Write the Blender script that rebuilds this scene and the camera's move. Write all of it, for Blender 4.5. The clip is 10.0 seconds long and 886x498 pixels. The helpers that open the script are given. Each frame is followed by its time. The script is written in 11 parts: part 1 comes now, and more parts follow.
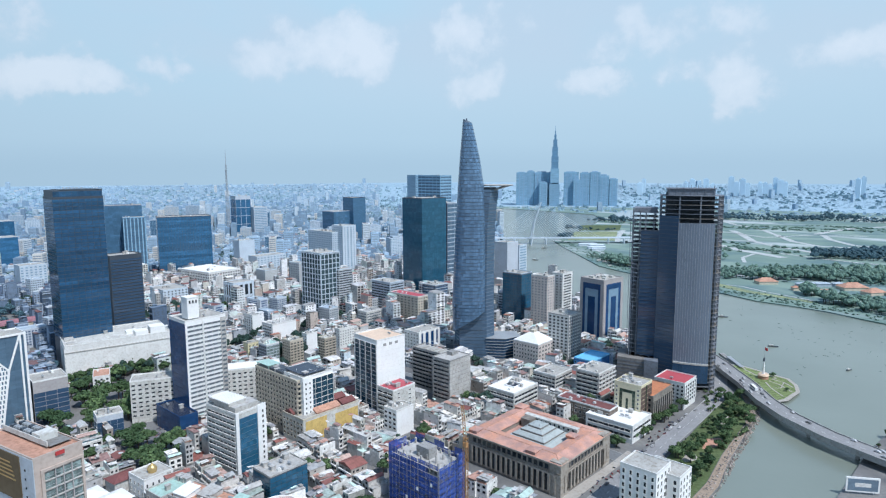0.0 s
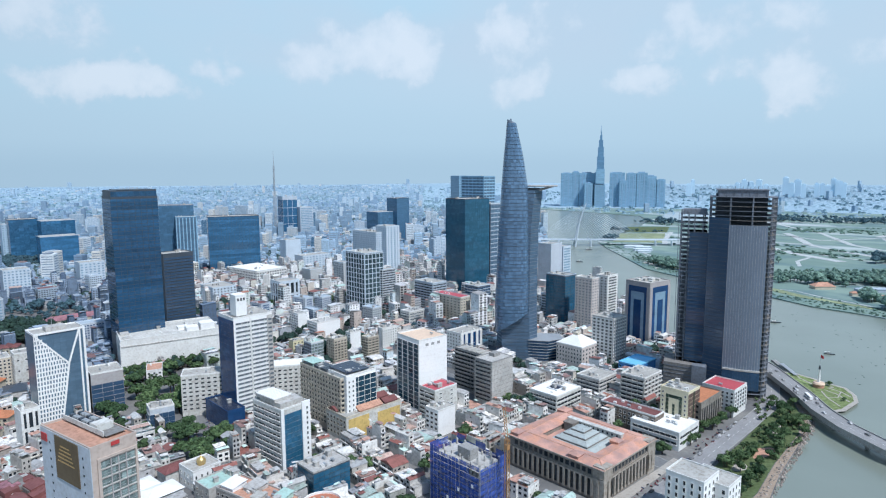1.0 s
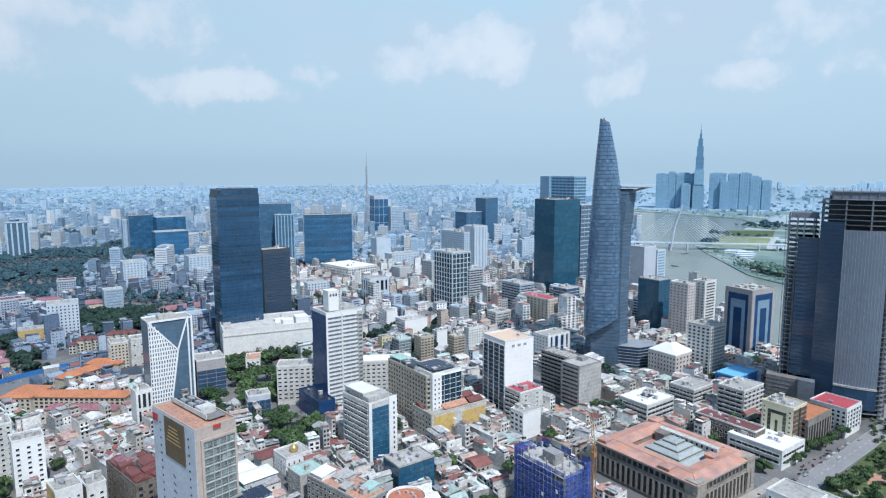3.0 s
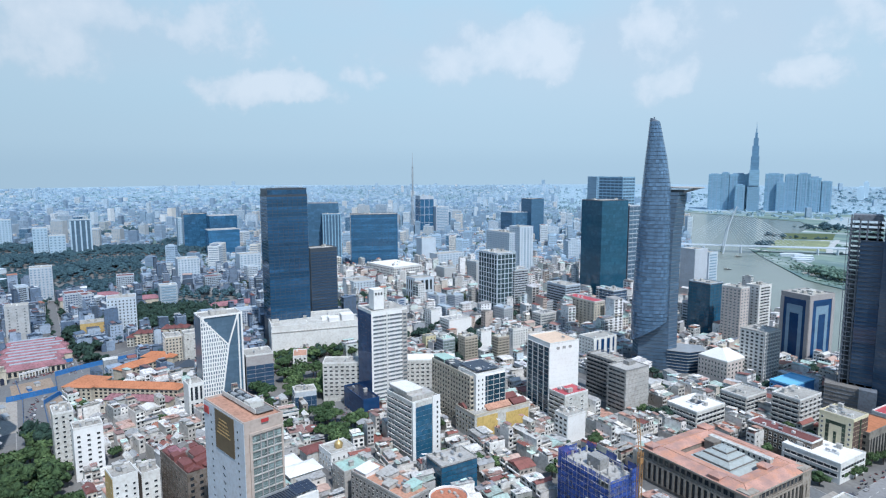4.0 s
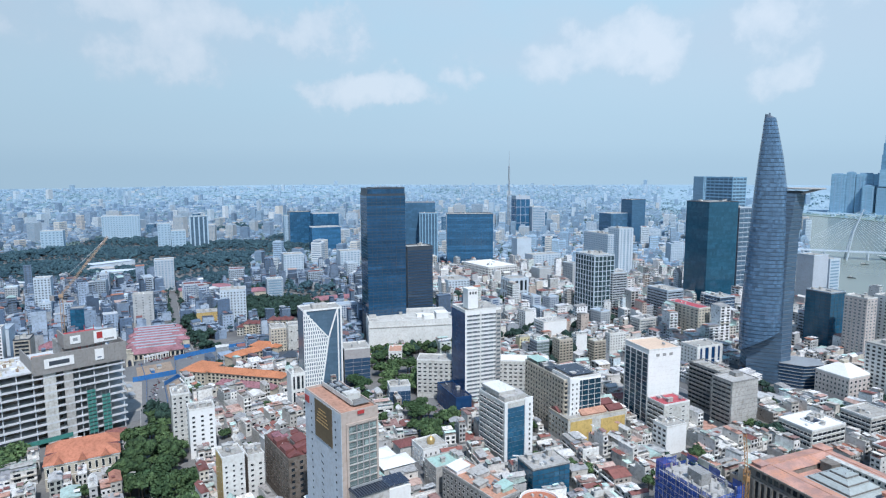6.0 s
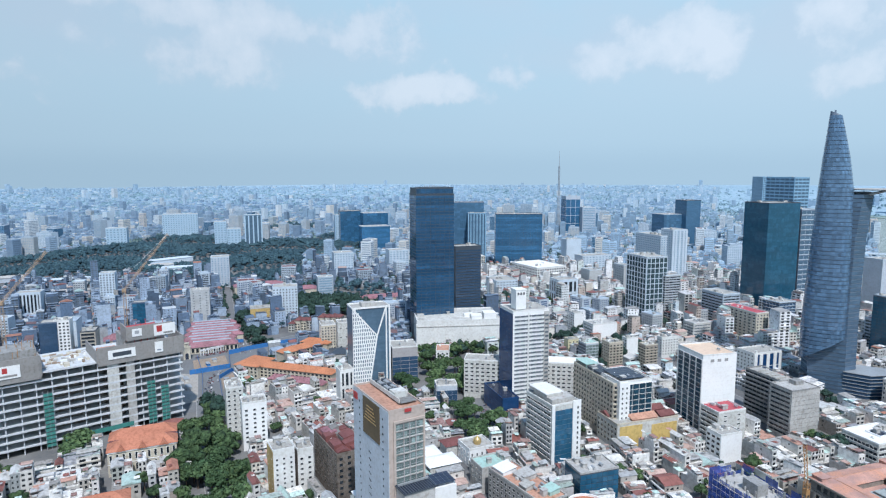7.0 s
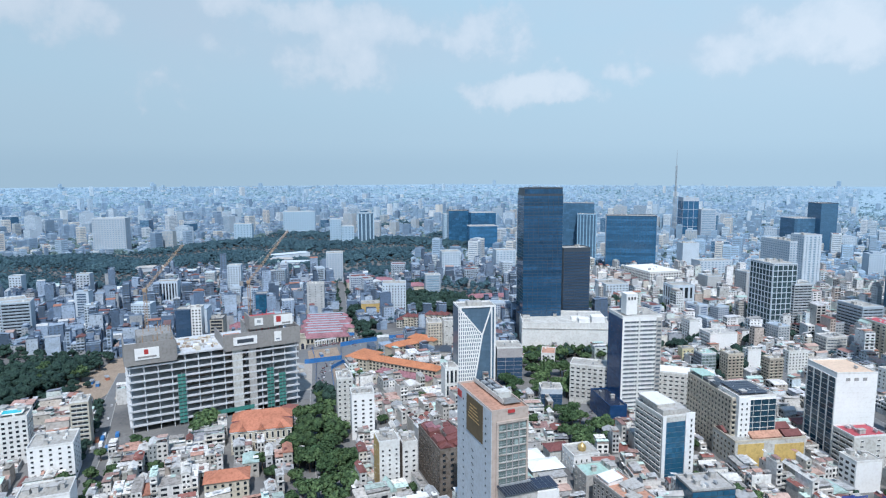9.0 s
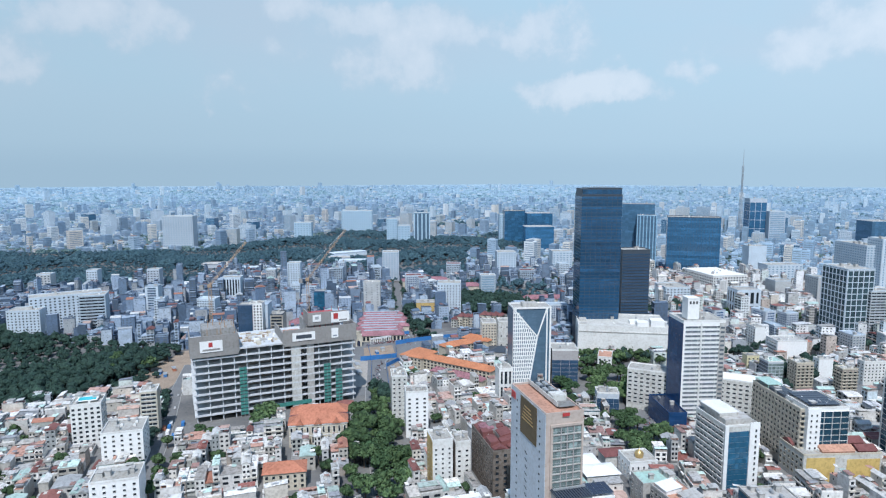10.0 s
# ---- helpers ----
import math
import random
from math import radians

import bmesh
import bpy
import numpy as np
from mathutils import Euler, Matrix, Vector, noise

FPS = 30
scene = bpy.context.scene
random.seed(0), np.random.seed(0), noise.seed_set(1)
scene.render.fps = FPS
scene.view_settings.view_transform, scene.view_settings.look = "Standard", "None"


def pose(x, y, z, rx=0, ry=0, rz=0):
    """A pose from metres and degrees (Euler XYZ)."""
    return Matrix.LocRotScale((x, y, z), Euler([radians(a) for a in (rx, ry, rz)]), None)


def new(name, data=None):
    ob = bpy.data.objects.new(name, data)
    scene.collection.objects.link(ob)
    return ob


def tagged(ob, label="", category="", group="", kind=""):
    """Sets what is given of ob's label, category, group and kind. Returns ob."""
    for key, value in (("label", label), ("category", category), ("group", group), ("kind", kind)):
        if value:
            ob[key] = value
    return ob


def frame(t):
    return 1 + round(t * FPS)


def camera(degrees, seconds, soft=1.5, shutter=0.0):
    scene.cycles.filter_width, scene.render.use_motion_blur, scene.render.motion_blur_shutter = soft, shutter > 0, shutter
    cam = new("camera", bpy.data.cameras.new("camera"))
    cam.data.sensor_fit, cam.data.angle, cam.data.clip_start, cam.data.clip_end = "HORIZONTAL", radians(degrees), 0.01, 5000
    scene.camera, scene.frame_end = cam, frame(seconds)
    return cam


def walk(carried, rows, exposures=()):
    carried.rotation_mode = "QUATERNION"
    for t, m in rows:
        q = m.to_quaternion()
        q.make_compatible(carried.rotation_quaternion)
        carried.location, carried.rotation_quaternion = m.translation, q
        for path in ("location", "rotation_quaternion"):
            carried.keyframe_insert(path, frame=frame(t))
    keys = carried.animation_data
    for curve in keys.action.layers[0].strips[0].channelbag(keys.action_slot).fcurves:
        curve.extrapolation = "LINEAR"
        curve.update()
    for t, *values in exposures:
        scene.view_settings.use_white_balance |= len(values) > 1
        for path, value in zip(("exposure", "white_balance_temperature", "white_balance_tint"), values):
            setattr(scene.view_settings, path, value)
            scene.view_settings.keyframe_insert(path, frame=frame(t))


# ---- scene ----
import itertools
# Bright hazy noon over a river city: a hovering camera turns to its left.
cam = camera(71.09, 10.0, soft=1.2)
EYE = (0.0, 0.0, 200.0)
GRID = 42.0  # the street grid lies along x and y
TURN = [
    (0.0, 0.0, -7.36, 0.17), (0.5, 1.97, -7.31, 0.2), (1.0, 3.99, -7.28, 0.22), (1.5, 6.0, -7.25, 0.22),
    (2.0, 8.03, -7.24, 0.22), (2.5, 10.09, -7.24, 0.21), (4.0, 16.35, -7.2, 0.13), (4.5, 18.48, -7.2, 0.14),
    (5.0, 20.68, -7.2, 0.14), (5.5, 22.96, -7.2, 0.15), (7.0, 29.68, -7.2, 0.14), (7.5, 32.11, -7.2, 0.14),
    (8.0, 34.65, -7.19, 0.13), (8.5, 37.16, -7.18, 0.1), (9.0, 39.63, -7.18, 0.1), (9.5, 42.18, -7.18, 0.07), (10.0, 44.79, -7.17, 0.07),
]
walk(cam, [(t, pose(*EYE, 90 + p, r, GRID + y)) for t, y, p, r in TURN], [(0.0, 0.0, 5850, 10), (10.0, 0.0, 5850, 10)])

# ---- light ----
SUN_TO = Vector((0.56, -0.06, 0.82)).normalized()
sun_data = bpy.data.lights.new("sun", "SUN")
sun_data.energy, sun_data.angle, sun_data.color = 4.1, radians(1.0), (1.0, 0.96, 0.9)
sun = new("sun", sun_data)
sun.rotation_euler = SUN_TO.to_track_quat("Z", "Y").to_euler()
sun.location = (0, 0, 900)


def make_world():
    """Hazy tropical sky: a physical sky behind a bright veil with soft cumulus."""
    world = bpy.data.worlds.new("sky")
    scene.world = world
    world.use_nodes = True
    nt = world.node_tree
    nt.nodes.clear()
    N, L = nt.nodes.new, nt.links.new

    def math_node(op, a, b=None, clamp=False):
        m = N("ShaderNodeMath")
        m.operation, m.use_clamp = op, clamp
        for i, v in enumerate((a, b)):
            if v is None:
                continue
            if isinstance(v, (int, float)):
                m.inputs[i].default_value = v
            else:
                L(v, m.inputs[i])
        return m.outputs[0]

    def smooth(v, lo, hi, a=0.0, b=1.0):
        r = N("ShaderNodeMapRange")
        r.interpolation_type = "SMOOTHSTEP"
        L(v, r.inputs["Value"])
        for k, x in zip(("From Min", "From Max", "To Min", "To Max"), (lo, hi, a, b)):
            r.inputs[k].default_value = x
        return r.outputs[0]

    sky = N("ShaderNodeTexSky")
    sky.sky_type, sky.sun_disc = "NISHITA", False
    sky.sun_elevation, sky.sun_rotation = math.asin(SUN_TO.z), math.atan2(SUN_TO.x, SUN_TO.y)
    sky.air_density, sky.dust_density, sky.ozone_density = 1.2, 4.0, 1.5
    back = N("ShaderNodeBackground")
    back.inputs["Strength"].default_value = 0.1
    L(sky.outputs[0], back.inputs["Color"])

    coord = N("ShaderNodeTexCoord")
    sep = N("ShaderNodeSeparateXYZ")
    L(coord.outputs["Generated"], sep.inputs[0])
    z = sep.outputs["Z"]
    # haze by height above the horizon
    ramp = N("ShaderNodeValToRGB")
    ramp.color_ramp.interpolation = "EASE"
    stops = [(0.0, (0.475, 0.635, 0.735)), (0.05, (0.515, 0.68, 0.775)), (0.16, (0.53, 0.71, 0.80)), (0.27, (0.52, 0.735, 0.84)), (0.45, (0.29, 0.47, 0.67)), (0.9, (0.155, 0.29, 0.52))]
    ramp.color_ramp.elements[0].position, ramp.color_ramp.elements[0].color = stops[0][0], (*stops[0][1], 1)
    ramp.color_ramp.elements[1].position, ramp.color_ramp.elements[1].color = stops[-1][0], (*stops[-1][1], 1)
    for p, c in stops[1:-1]:
        e = ramp.color_ramp.elements.new(p)
        e.color = (*c, 1)
    L(z, ramp.inputs[0])
    # cloud heaps: puffs of noise gathered in a few soft ellipses
    puff = N("ShaderNodeTexNoise")
    puff.inputs["Scale"].default_value, puff.inputs["Detail"].default_value, puff.inputs["Roughness"].default_value = 13.0, 9.0, 0.56
    L(coord.outputs["Generated"], puff.inputs["Vector"])
    curl = N("ShaderNodeTexNoise")
    curl.inputs["Scale"].default_value, curl.inputs["Detail"].default_value, curl.inputs["Roughness"].default_value = 7.0, 7.0, 0.58
    L(coord.outputs["Generated"], curl.inputs["Vector"])
    warp = N("ShaderNodeVectorMath")
    warp.operation = "MULTIPLY_ADD"
    L(curl.outputs["Color"], warp.inputs[0])
    warp.inputs[1].default_value = (0.20, 0.20, 0.13)
    drift = N("ShaderNodeVectorMath")
    drift.operation = "ADD"
    L(coord.outputs["Generated"], drift.inputs[0])
    drift.inputs[1].default_value = (-0.10, -0.10, -0.065)
    L(drift.outputs[0], warp.inputs[2])
    mp = N("ShaderNodeMapping")
    mp.inputs["Scale"].default_value = (1.0, 1.0, 2.1)
    mp.inputs["Location"].default_value = CLOUD_SHIFT
    L(coord.outputs["Generated"], mp.inputs[0])
    veil = N("ShaderNodeTexNoise")
    veil.inputs["Scale"].default_value, veil.inputs["Detail"].default_value = 1.9, 5.0
    L(mp.outputs[0], veil.inputs["Vector"])
    lift = None
    for turn, rise, wide, high, dense in CLOUDS:
        a, e = radians(turn), radians(rise)
        tm, ln = N("ShaderNodeMapping"), N("ShaderNodeVectorMath")
        tm.vector_type, ln.operation = "TEXTURE", "LENGTH"
        tm.inputs["Location"].default_value = (-math.sin(a) * math.cos(e), math.cos(a) * math.cos(e), math.sin(e))
        tm.inputs["Rotation"].default_value = (0, 0, a)
        tm.inputs["Scale"].default_value = (radians(wide), 0.6, radians(high))
        L(warp.outputs[0], tm.inputs[0])
        L(tm.outputs[0], ln.inputs[0])
        blob = smooth(ln.outputs["Value"], 1.45, 0.15, 0.0, dense)
        lift = blob if lift is None else math_node("MAXIMUM", lift, blob)
    field = math_node("ADD", lift, math_node("MULTIPLY", math_node("SUBTRACT", puff.outputs["Fac"], 0.5), 2.2))
    heap = smooth(field, 0.22, 0.66)
    thin = smooth(veil.outputs["Fac"], 0.38, 0.66)
    mask = math_node("MULTIPLY", math_node("MULTIPLY", heap, 0.85), smooth(lift, 0.02, 0.3))
    bank = None
    for turn, rise, wide, high, dense in VEILS:
        a, e = radians(turn), radians(rise)
        tm, ln = N("ShaderNodeMapping"), N("ShaderNodeVectorMath")
        tm.vector_type, ln.operation = "TEXTURE", "LENGTH"
        tm.inputs["Location"].default_value = (-math.sin(a) * math.cos(e), math.cos(a) * math.cos(e), math.sin(e))
        tm.inputs["Rotation"].default_value = (0, 0, a)
        tm.inputs["Scale"].default_value = (radians(wide), 0.8, radians(high))
        L(warp.outputs[0], tm.inputs[0])
        L(tm.outputs[0], ln.inputs[0])
        blob = smooth(ln.outputs["Value"], 1.5, 0.2, 0.0, dense)
        bank = blob if bank is None else math_node("MAXIMUM", bank, blob)
    thin = math_node("MAXIMUM", thin, bank)
    mask2 = math_node("MULTIPLY", math_node("MULTIPLY", thin, 0.85), math_node("MULTIPLY", smooth(z, 0.03, 0.2), smooth(z, 0.6, 0.3)))
    cloud = N("ShaderNodeValToRGB")
    cloud.color_ramp.elements[0].position, cloud.color_ramp.elements[0].color = 0.25, (0.60, 0.715, 0.79, 1)
    cloud.color_ramp.elements[1].position, cloud.color_ramp.elements[1].color = 0.95, (0.80, 0.855, 0.89, 1)
    L(field, cloud.inputs[0])
    m1 = N("ShaderNodeMix")
    m1.data_type = "RGBA"
    L(mask2, m1.inputs["Factor"])
    L(ramp.outputs[0], m1.inputs["A"])
    m1.inputs["B"].default_value = (0.585, 0.695, 0.775, 1)
    m2 = N("ShaderNodeMix")
    m2.data_type = "RGBA"
    L(mask, m2.inputs["Factor"])
    L(m1.outputs["Result"], m2.inputs["A"])
    L(cloud.outputs[0], m2.inputs["B"])
    veil_bg = N("ShaderNodeBackground")
    L(m2.outputs["Result"], veil_bg.inputs["Color"])
    # the haze is a little duller away from the river
    L(smooth(sep.outputs["Y"], -0.6, 0.75, 0.88, 1.02), veil_bg.inputs["Strength"])
    mix = N("ShaderNodeMixShader")
    mix.inputs[0].default_value = 0.9
    out = N("ShaderNodeOutputWorld")
    L(back.outputs[0], mix.inputs[1])
    L(veil_bg.outputs[0], mix.inputs[2])
    L(mix.outputs[0], out.inputs[0])


CLOUD_SHIFT = (0.35, 0.1, 0.2)
# turn, rise, half width and half height in degrees, density
CLOUDS = [(50.9, 10.5, 6.3, 3.2, 1.0), (40.6, 11.0, 3.2, 3.1, 0.75), (38.5, 7.7, 3.9, 2.3, 0.7), (72.9, 7.2, 6.5, 1.9, 0.95), (78.5, 12.4, 5.2, 2.6, 0.8), (88.2, 11.5, 9.9, 3.2, 0.6),
          (66.2, 8.9, 2.1, 1.1, 0.5), (28.7, 7.8, 3.4, 2.2, 0.6), (17.4, 7.6, 6.3, 2.5, 0.75), (24.2, 11.9, 7.8, 2.9, 0.6), (36.2, 12.6, 3.1, 2.1, 0.6), (92.0, 9.3, 8.9, 3.2, 0.6),
          (95.5, 12.9, 6.8, 2.2, 0.8), (115.1, 11.2, 8.9, 2.7, 0.55), (120.1, 8.1, 3.7, 1.7, 0.55), (106.1, 6.8, 4.2, 1.4, 0.4), (55.8, 10.2, 5.7, 2.6, 0.6), (9.7, 8.3, 4.7, 2.3, 0.6)]
VEILS = [(40, 7.0, 20, 5.5, 0.9), (12, 9.0, 14, 5.5, 0.9), (92, 11.0, 22, 5.0, 0.75), (66, 11.5, 10, 2.5, 0.4)]
make_world()


# ---- materials ----
def node_mat(name):
    m = bpy.data.materials.new(name)
    m.use_nodes = True
    nt = m.node_tree
    return m, nt, nt.nodes["Principled BSDF"], nt.nodes.new, nt.links.new


def mixed(nt, fac, a, b, mode="MIX"):
    """A colour mix; a and b are sockets or colours, fac a socket or a number."""
    n = nt.nodes.new("ShaderNodeMix")
    n.data_type, n.blend_type = "RGBA", mode
    for key, v in (("Factor", fac), ("A", a), ("B", b)):
        if isinstance(v, (int, float)):
            n.inputs[key].default_value = v
        elif isinstance(v, tuple):
            n.inputs[key].default_value = (*v, 1) if len(v) == 3 else v
        else:
            nt.links.new(v, n.inputs[key])
    return n.outputs["Result"]


def noise_fac(nt, scale, detail=4.0, lo=0.35, hi=0.65, stretch=(1, 1, 1), coord="Object"):
    c = nt.nodes.new("ShaderNodeTexCoord") if coord == "Object" else nt.nodes.new("ShaderNodeNewGeometry")
    mp = nt.nodes.new("ShaderNodeMapping")
    mp.inputs["Scale"].default_value = stretch
    nt.links.new(c.outputs["Object" if coord == "Object" else "Position"], mp.inputs[0])
    n = nt.nodes.new("ShaderNodeTexNoise")
    n.inputs["Scale"].default_value, n.inputs["Detail"].default_value = scale, detail
    nt.links.new(mp.outputs[0], n.inputs["Vector"])
    r = nt.nodes.new("ShaderNodeMapRange")
    r.inputs["From Min"].default_value, r.inputs["From Max"].default_value = lo, hi
    nt.links.new(n.outputs["Fac"], r.inputs["Value"])
    return r.outputs[0]


def wall_mat(name, col, dirt=0.25, rough=0.8, spread=0.0, metal=0.0):
    """Painted render or concrete: fine grain, rain streaks and broad stains."""
    m, nt, b, N, L = node_mat(name)
    dark = tuple(c * 0.62 for c in col)
    c = mixed(nt, noise_fac(nt, 0.09, 5, 0.4, 0.75, coord="Position"), col, tuple(x * (1 - dirt * 0.6) for x in col))
    streak = noise_fac(nt, 0.7, 3, 0.52, 0.85, (1, 1, 0.08), "Position")
    k = N("ShaderNodeMath")
    k.operation = "MULTIPLY"
    L(streak, k.inputs[0])
    k.inputs[1].default_value = dirt
    c = mixed(nt, k.outputs[0], c, dark)
    c = mixed(nt, noise_fac(nt, 0.55, 4, 0.45, 0.72, coord="Position"), c, tuple(1 - 0.75 * dirt * (1 + 0.15 * i) for i in range(3)), "MULTIPLY")
    if spread:
        info = N("ShaderNodeObjectInfo")
        h = N("ShaderNodeHueSaturation")
        r = N("ShaderNodeMapRange")
        r.inputs["To Min"].default_value, r.inputs["To Max"].default_value = 1 - spread, 1 + spread * 0.4
        L(info.outputs["Random"], r.inputs["Value"])
        L(r.outputs[0], h.inputs["Value"])
        L(c, h.inputs["Color"])
        c = h.outputs[0]
    L(c, b.inputs["Base Color"])
    b.inputs["Roughness"].default_value, b.inputs["Metallic"].default_value = rough, metal
    return m


def glass_mat(name, col, rough=0.12, spread=0.5, per="object", spec=0.6, light=None):
    """Facade glass: dark body, sky reflection, pane to pane differences (blinds, tilt)."""
    m, nt, b, N, L = node_mat(name)
    add = N("ShaderNodeMath")
    add.operation = "ADD"
    L(N("ShaderNodeObjectInfo").outputs["Random"], add.inputs[0])
    L(N("ShaderNodeNewGeometry").outputs["Random Per Island"], add.inputs[1])
    wrap = N("ShaderNodeMath")
    wrap.operation = "FRACT"
    L(add.outputs[0], wrap.inputs[0])
    src = wrap.outputs[0]
    r = N("ShaderNodeValToRGB")
    r.color_ramp.elements[0].color = (*[c * (1 - spread) for c in col], 1)
    r.color_ramp.elements[1].color = (*(light or tuple(min(1, c * (1 + spread)) for c in col)), 1)
    r.color_ramp.elements[0].position, r.color_ramp.elements[1].position = 0.1, 0.95
    L(src, r.inputs[0])
    # bays of a few metres differ: blinds, lamps, tilt
    g0, vor, lum = N("ShaderNodeNewGeometry"), N("ShaderNodeTexVoronoi"), N("ShaderNodeSeparateColor")
    vor.inputs["Scale"].default_value = 0.45
    L(g0.outputs["Position"], vor.inputs["Vector"])
    L(vor.outputs["Color"], lum.inputs[0])
    bay = mixed(nt, lum.outputs[0], tuple(c * (1 - spread * 0.7) for c in col), tuple(min(1, c * (1 + spread * 0.9)) for c in col))
    both = mixed(nt, 0.5, r.outputs[0], bay)
    c = mixed(nt, noise_fac(nt, 0.035, 5, 0.35, 0.7, (1, 1, 5), "Position"), both, tuple(x * 0.8 for x in col))
    L(c, b.inputs["Base Color"])
    b.inputs["Roughness"].default_value = rough
    b.inputs["Specular IOR Level"].default_value = spec
    bump = N("ShaderNodeBump")
    bump.inputs["Strength"].default_value = 0.06
    nz = N("ShaderNodeTexNoise")
    nz.inputs["Scale"].default_value = 0.25
    g = N("ShaderNodeNewGeometry")
    L(g.outputs["Position"], nz.inputs["Vector"])
    L(nz.outputs["Fac"], bump.inputs["Height"])
    L(bump.outputs[0], b.inputs["Normal"])
    return m


def island_mat(name, cols, rough=0.8, dirt=0.25, metal=0.0):
    """Many pieces in one mesh: every island takes its own colour off a ramp."""
    m, nt, b, N, L = node_mat(name)
    g = N("ShaderNodeNewGeometry")
    r = N("ShaderNodeValToRGB")
    r.color_ramp.interpolation = "CONSTANT"
    el = r.color_ramp.elements
    el[0].position, el[0].color = 0.0, (*cols[0], 1)
    el[1].position, el[1].color = (len(cols) - 1) / len(cols), (*cols[-1], 1)
    for i, c in enumerate(cols[1:-1], 1):
        e = el.new(i / len(cols))
        e.color = (*c, 1)
    L(g.outputs["Random Per Island"], r.inputs[0])
    c = mixed(nt, noise_fac(nt, 0.12, 4, 0.4, 0.75, coord="Position"), r.outputs[0], (0.80, 0.79, 0.77), "MULTIPLY")
    s = noise_fac(nt, 0.6, 3, 0.5, 0.85, (1, 1, 0.12), "Position")
    k = N("ShaderNodeMath")
    k.operation = "MULTIPLY"
    L(s, k.inputs[0])
    k.inputs[1].default_value = dirt
    c = mixed(nt, k.outputs[0], c, (0.42, 0.40, 0.37), "MULTIPLY")
    c = mixed(nt, noise_fac(nt, 0.5, 5, 0.46, 0.66, coord="Position"), c, (1 - dirt, 1 - dirt * 1.05, 1 - dirt * 1.1), "MULTIPLY")
    L(c, b.inputs["Base Color"])
    b.inputs["Roughness"].default_value, b.inputs["Metallic"].default_value = rough, metal
    return m


def leaf_mat(name, a, c2, per="object"):
    m, nt, b, N, L = node_mat(name)
    src = N("ShaderNodeObjectInfo").outputs["Random"] if per == "object" else N("ShaderNodeNewGeometry").outputs["Random Per Island"]
    base = mixed(nt, src, a, c2)
    base = mixed(nt, noise_fac(nt, 0.02, 4, 0.45, 0.7, coord="Position"), base, tuple(x * 1.45 for x in c2))
    c = mixed(nt, noise_fac(nt, 0.35, 4, 0.35, 0.65, coord="Position"), base, tuple(x * 0.6 for x in a))
    L(c, b.inputs["Base Color"])
    b.inputs["Roughness"].default_value = 0.8
    b.inputs["Specular IOR Level"].default_value = 0.25
    if per == "island":
        bump, nz, g = N("ShaderNodeBump"), N("ShaderNodeTexNoise"), N("ShaderNodeNewGeometry")
        nz.inputs["Scale"].default_value, nz.inputs["Detail"].default_value = 0.55, 6.0
        L(g.outputs["Position"], nz.inputs["Vector"])
        L(nz.outputs["Fac"], bump.inputs["Height"])
        bump.inputs["Strength"].default_value, bump.inputs["Distance"].default_value = 1.0, 4.0
        L(bump.outputs[0], b.inputs["Normal"])
    return m


M = {}
M["white"] = wall_mat("white_paint", (0.76, 0.76, 0.74), 0.22)
M["bright"] = wall_mat("fresh_white_paint", (0.84, 0.84, 0.83), 0.10)
M["offwhite"] = wall_mat("aged_white_paint", (0.62, 0.62, 0.59), 0.4)
M["cream"] = wall_mat("cream_paint", (0.60, 0.55, 0.45), 0.3)
M["beige"] = wall_mat("beige_render", (0.50, 0.45, 0.38), 0.3)
M["blush"] = wall_mat("blush_white_render", (0.64, 0.58, 0.55), 0.3)
M["pink"] = wall_mat("pinkish_cladding", (0.50, 0.42, 0.37), 0.2)
M["yellow"] = wall_mat("yellow_paint", (0.66, 0.48, 0.17), 0.35)
M["paleyellow"] = wall_mat("pale_yellow_paint", (0.72, 0.66, 0.42), 0.25)
M["concrete"] = wall_mat("weathered_concrete", (0.33, 0.33, 0.325), 0.45)
M["palecon"] = wall_mat("pale_concrete", (0.50, 0.49, 0.47), 0.4)
M["slabcon"] = wall_mat("new_pale_concrete", (0.62, 0.645, 0.67), 0.25)
M["darkcon"] = wall_mat("dark_stained_concrete", (0.20, 0.17, 0.145), 0.7)
M["stone"] = wall_mat("grey_stone", (0.27, 0.25, 0.22), 0.5)
M["bankstone"] = wall_mat("sooty_brown_stone", (0.27, 0.24, 0.21), 0.5)
M["warmstone"] = wall_mat("warm_grey_stone", (0.40, 0.36, 0.31), 0.45)
M["brown"] = wall_mat("brown_cladding", (0.11, 0.07, 0.06), 0.2, 0.5)
M["greyblue"] = wall_mat("grey_blue_paint", (0.50, 0.55, 0.61), 0.2)
M["screen"] = wall_mat("grey_safety_screen", (0.30, 0.29, 0.28), 0.2, 0.7)
M["darkmetal"] = wall_mat("dark_metal", (0.06, 0.075, 0.095), 0.2, 0.45)
M["panelgrey"] = wall_mat("grey_metal_panel", (0.165, 0.205, 0.265), 0.15, 0.45)
M["steel"] = wall_mat("galvanised_steel", (0.45, 0.47, 0.49), 0.2, 0.5, 0, 0.4)
M["crane_far"] = wall_mat("faded_crane_paint", (0.42, 0.30, 0.20), 0.2, 0.6)
M["flydeck"] = wall_mat("worn_flyover_asphalt", (0.29, 0.29, 0.295), 0.25, 0.85)
M["crane"] = wall_mat("crane_yellow_paint", (0.40, 0.22, 0.09), 0.2, 0.5)
M["redpaint"] = wall_mat("red_paint", (0.45, 0.05, 0.05), 0.2, 0.5)
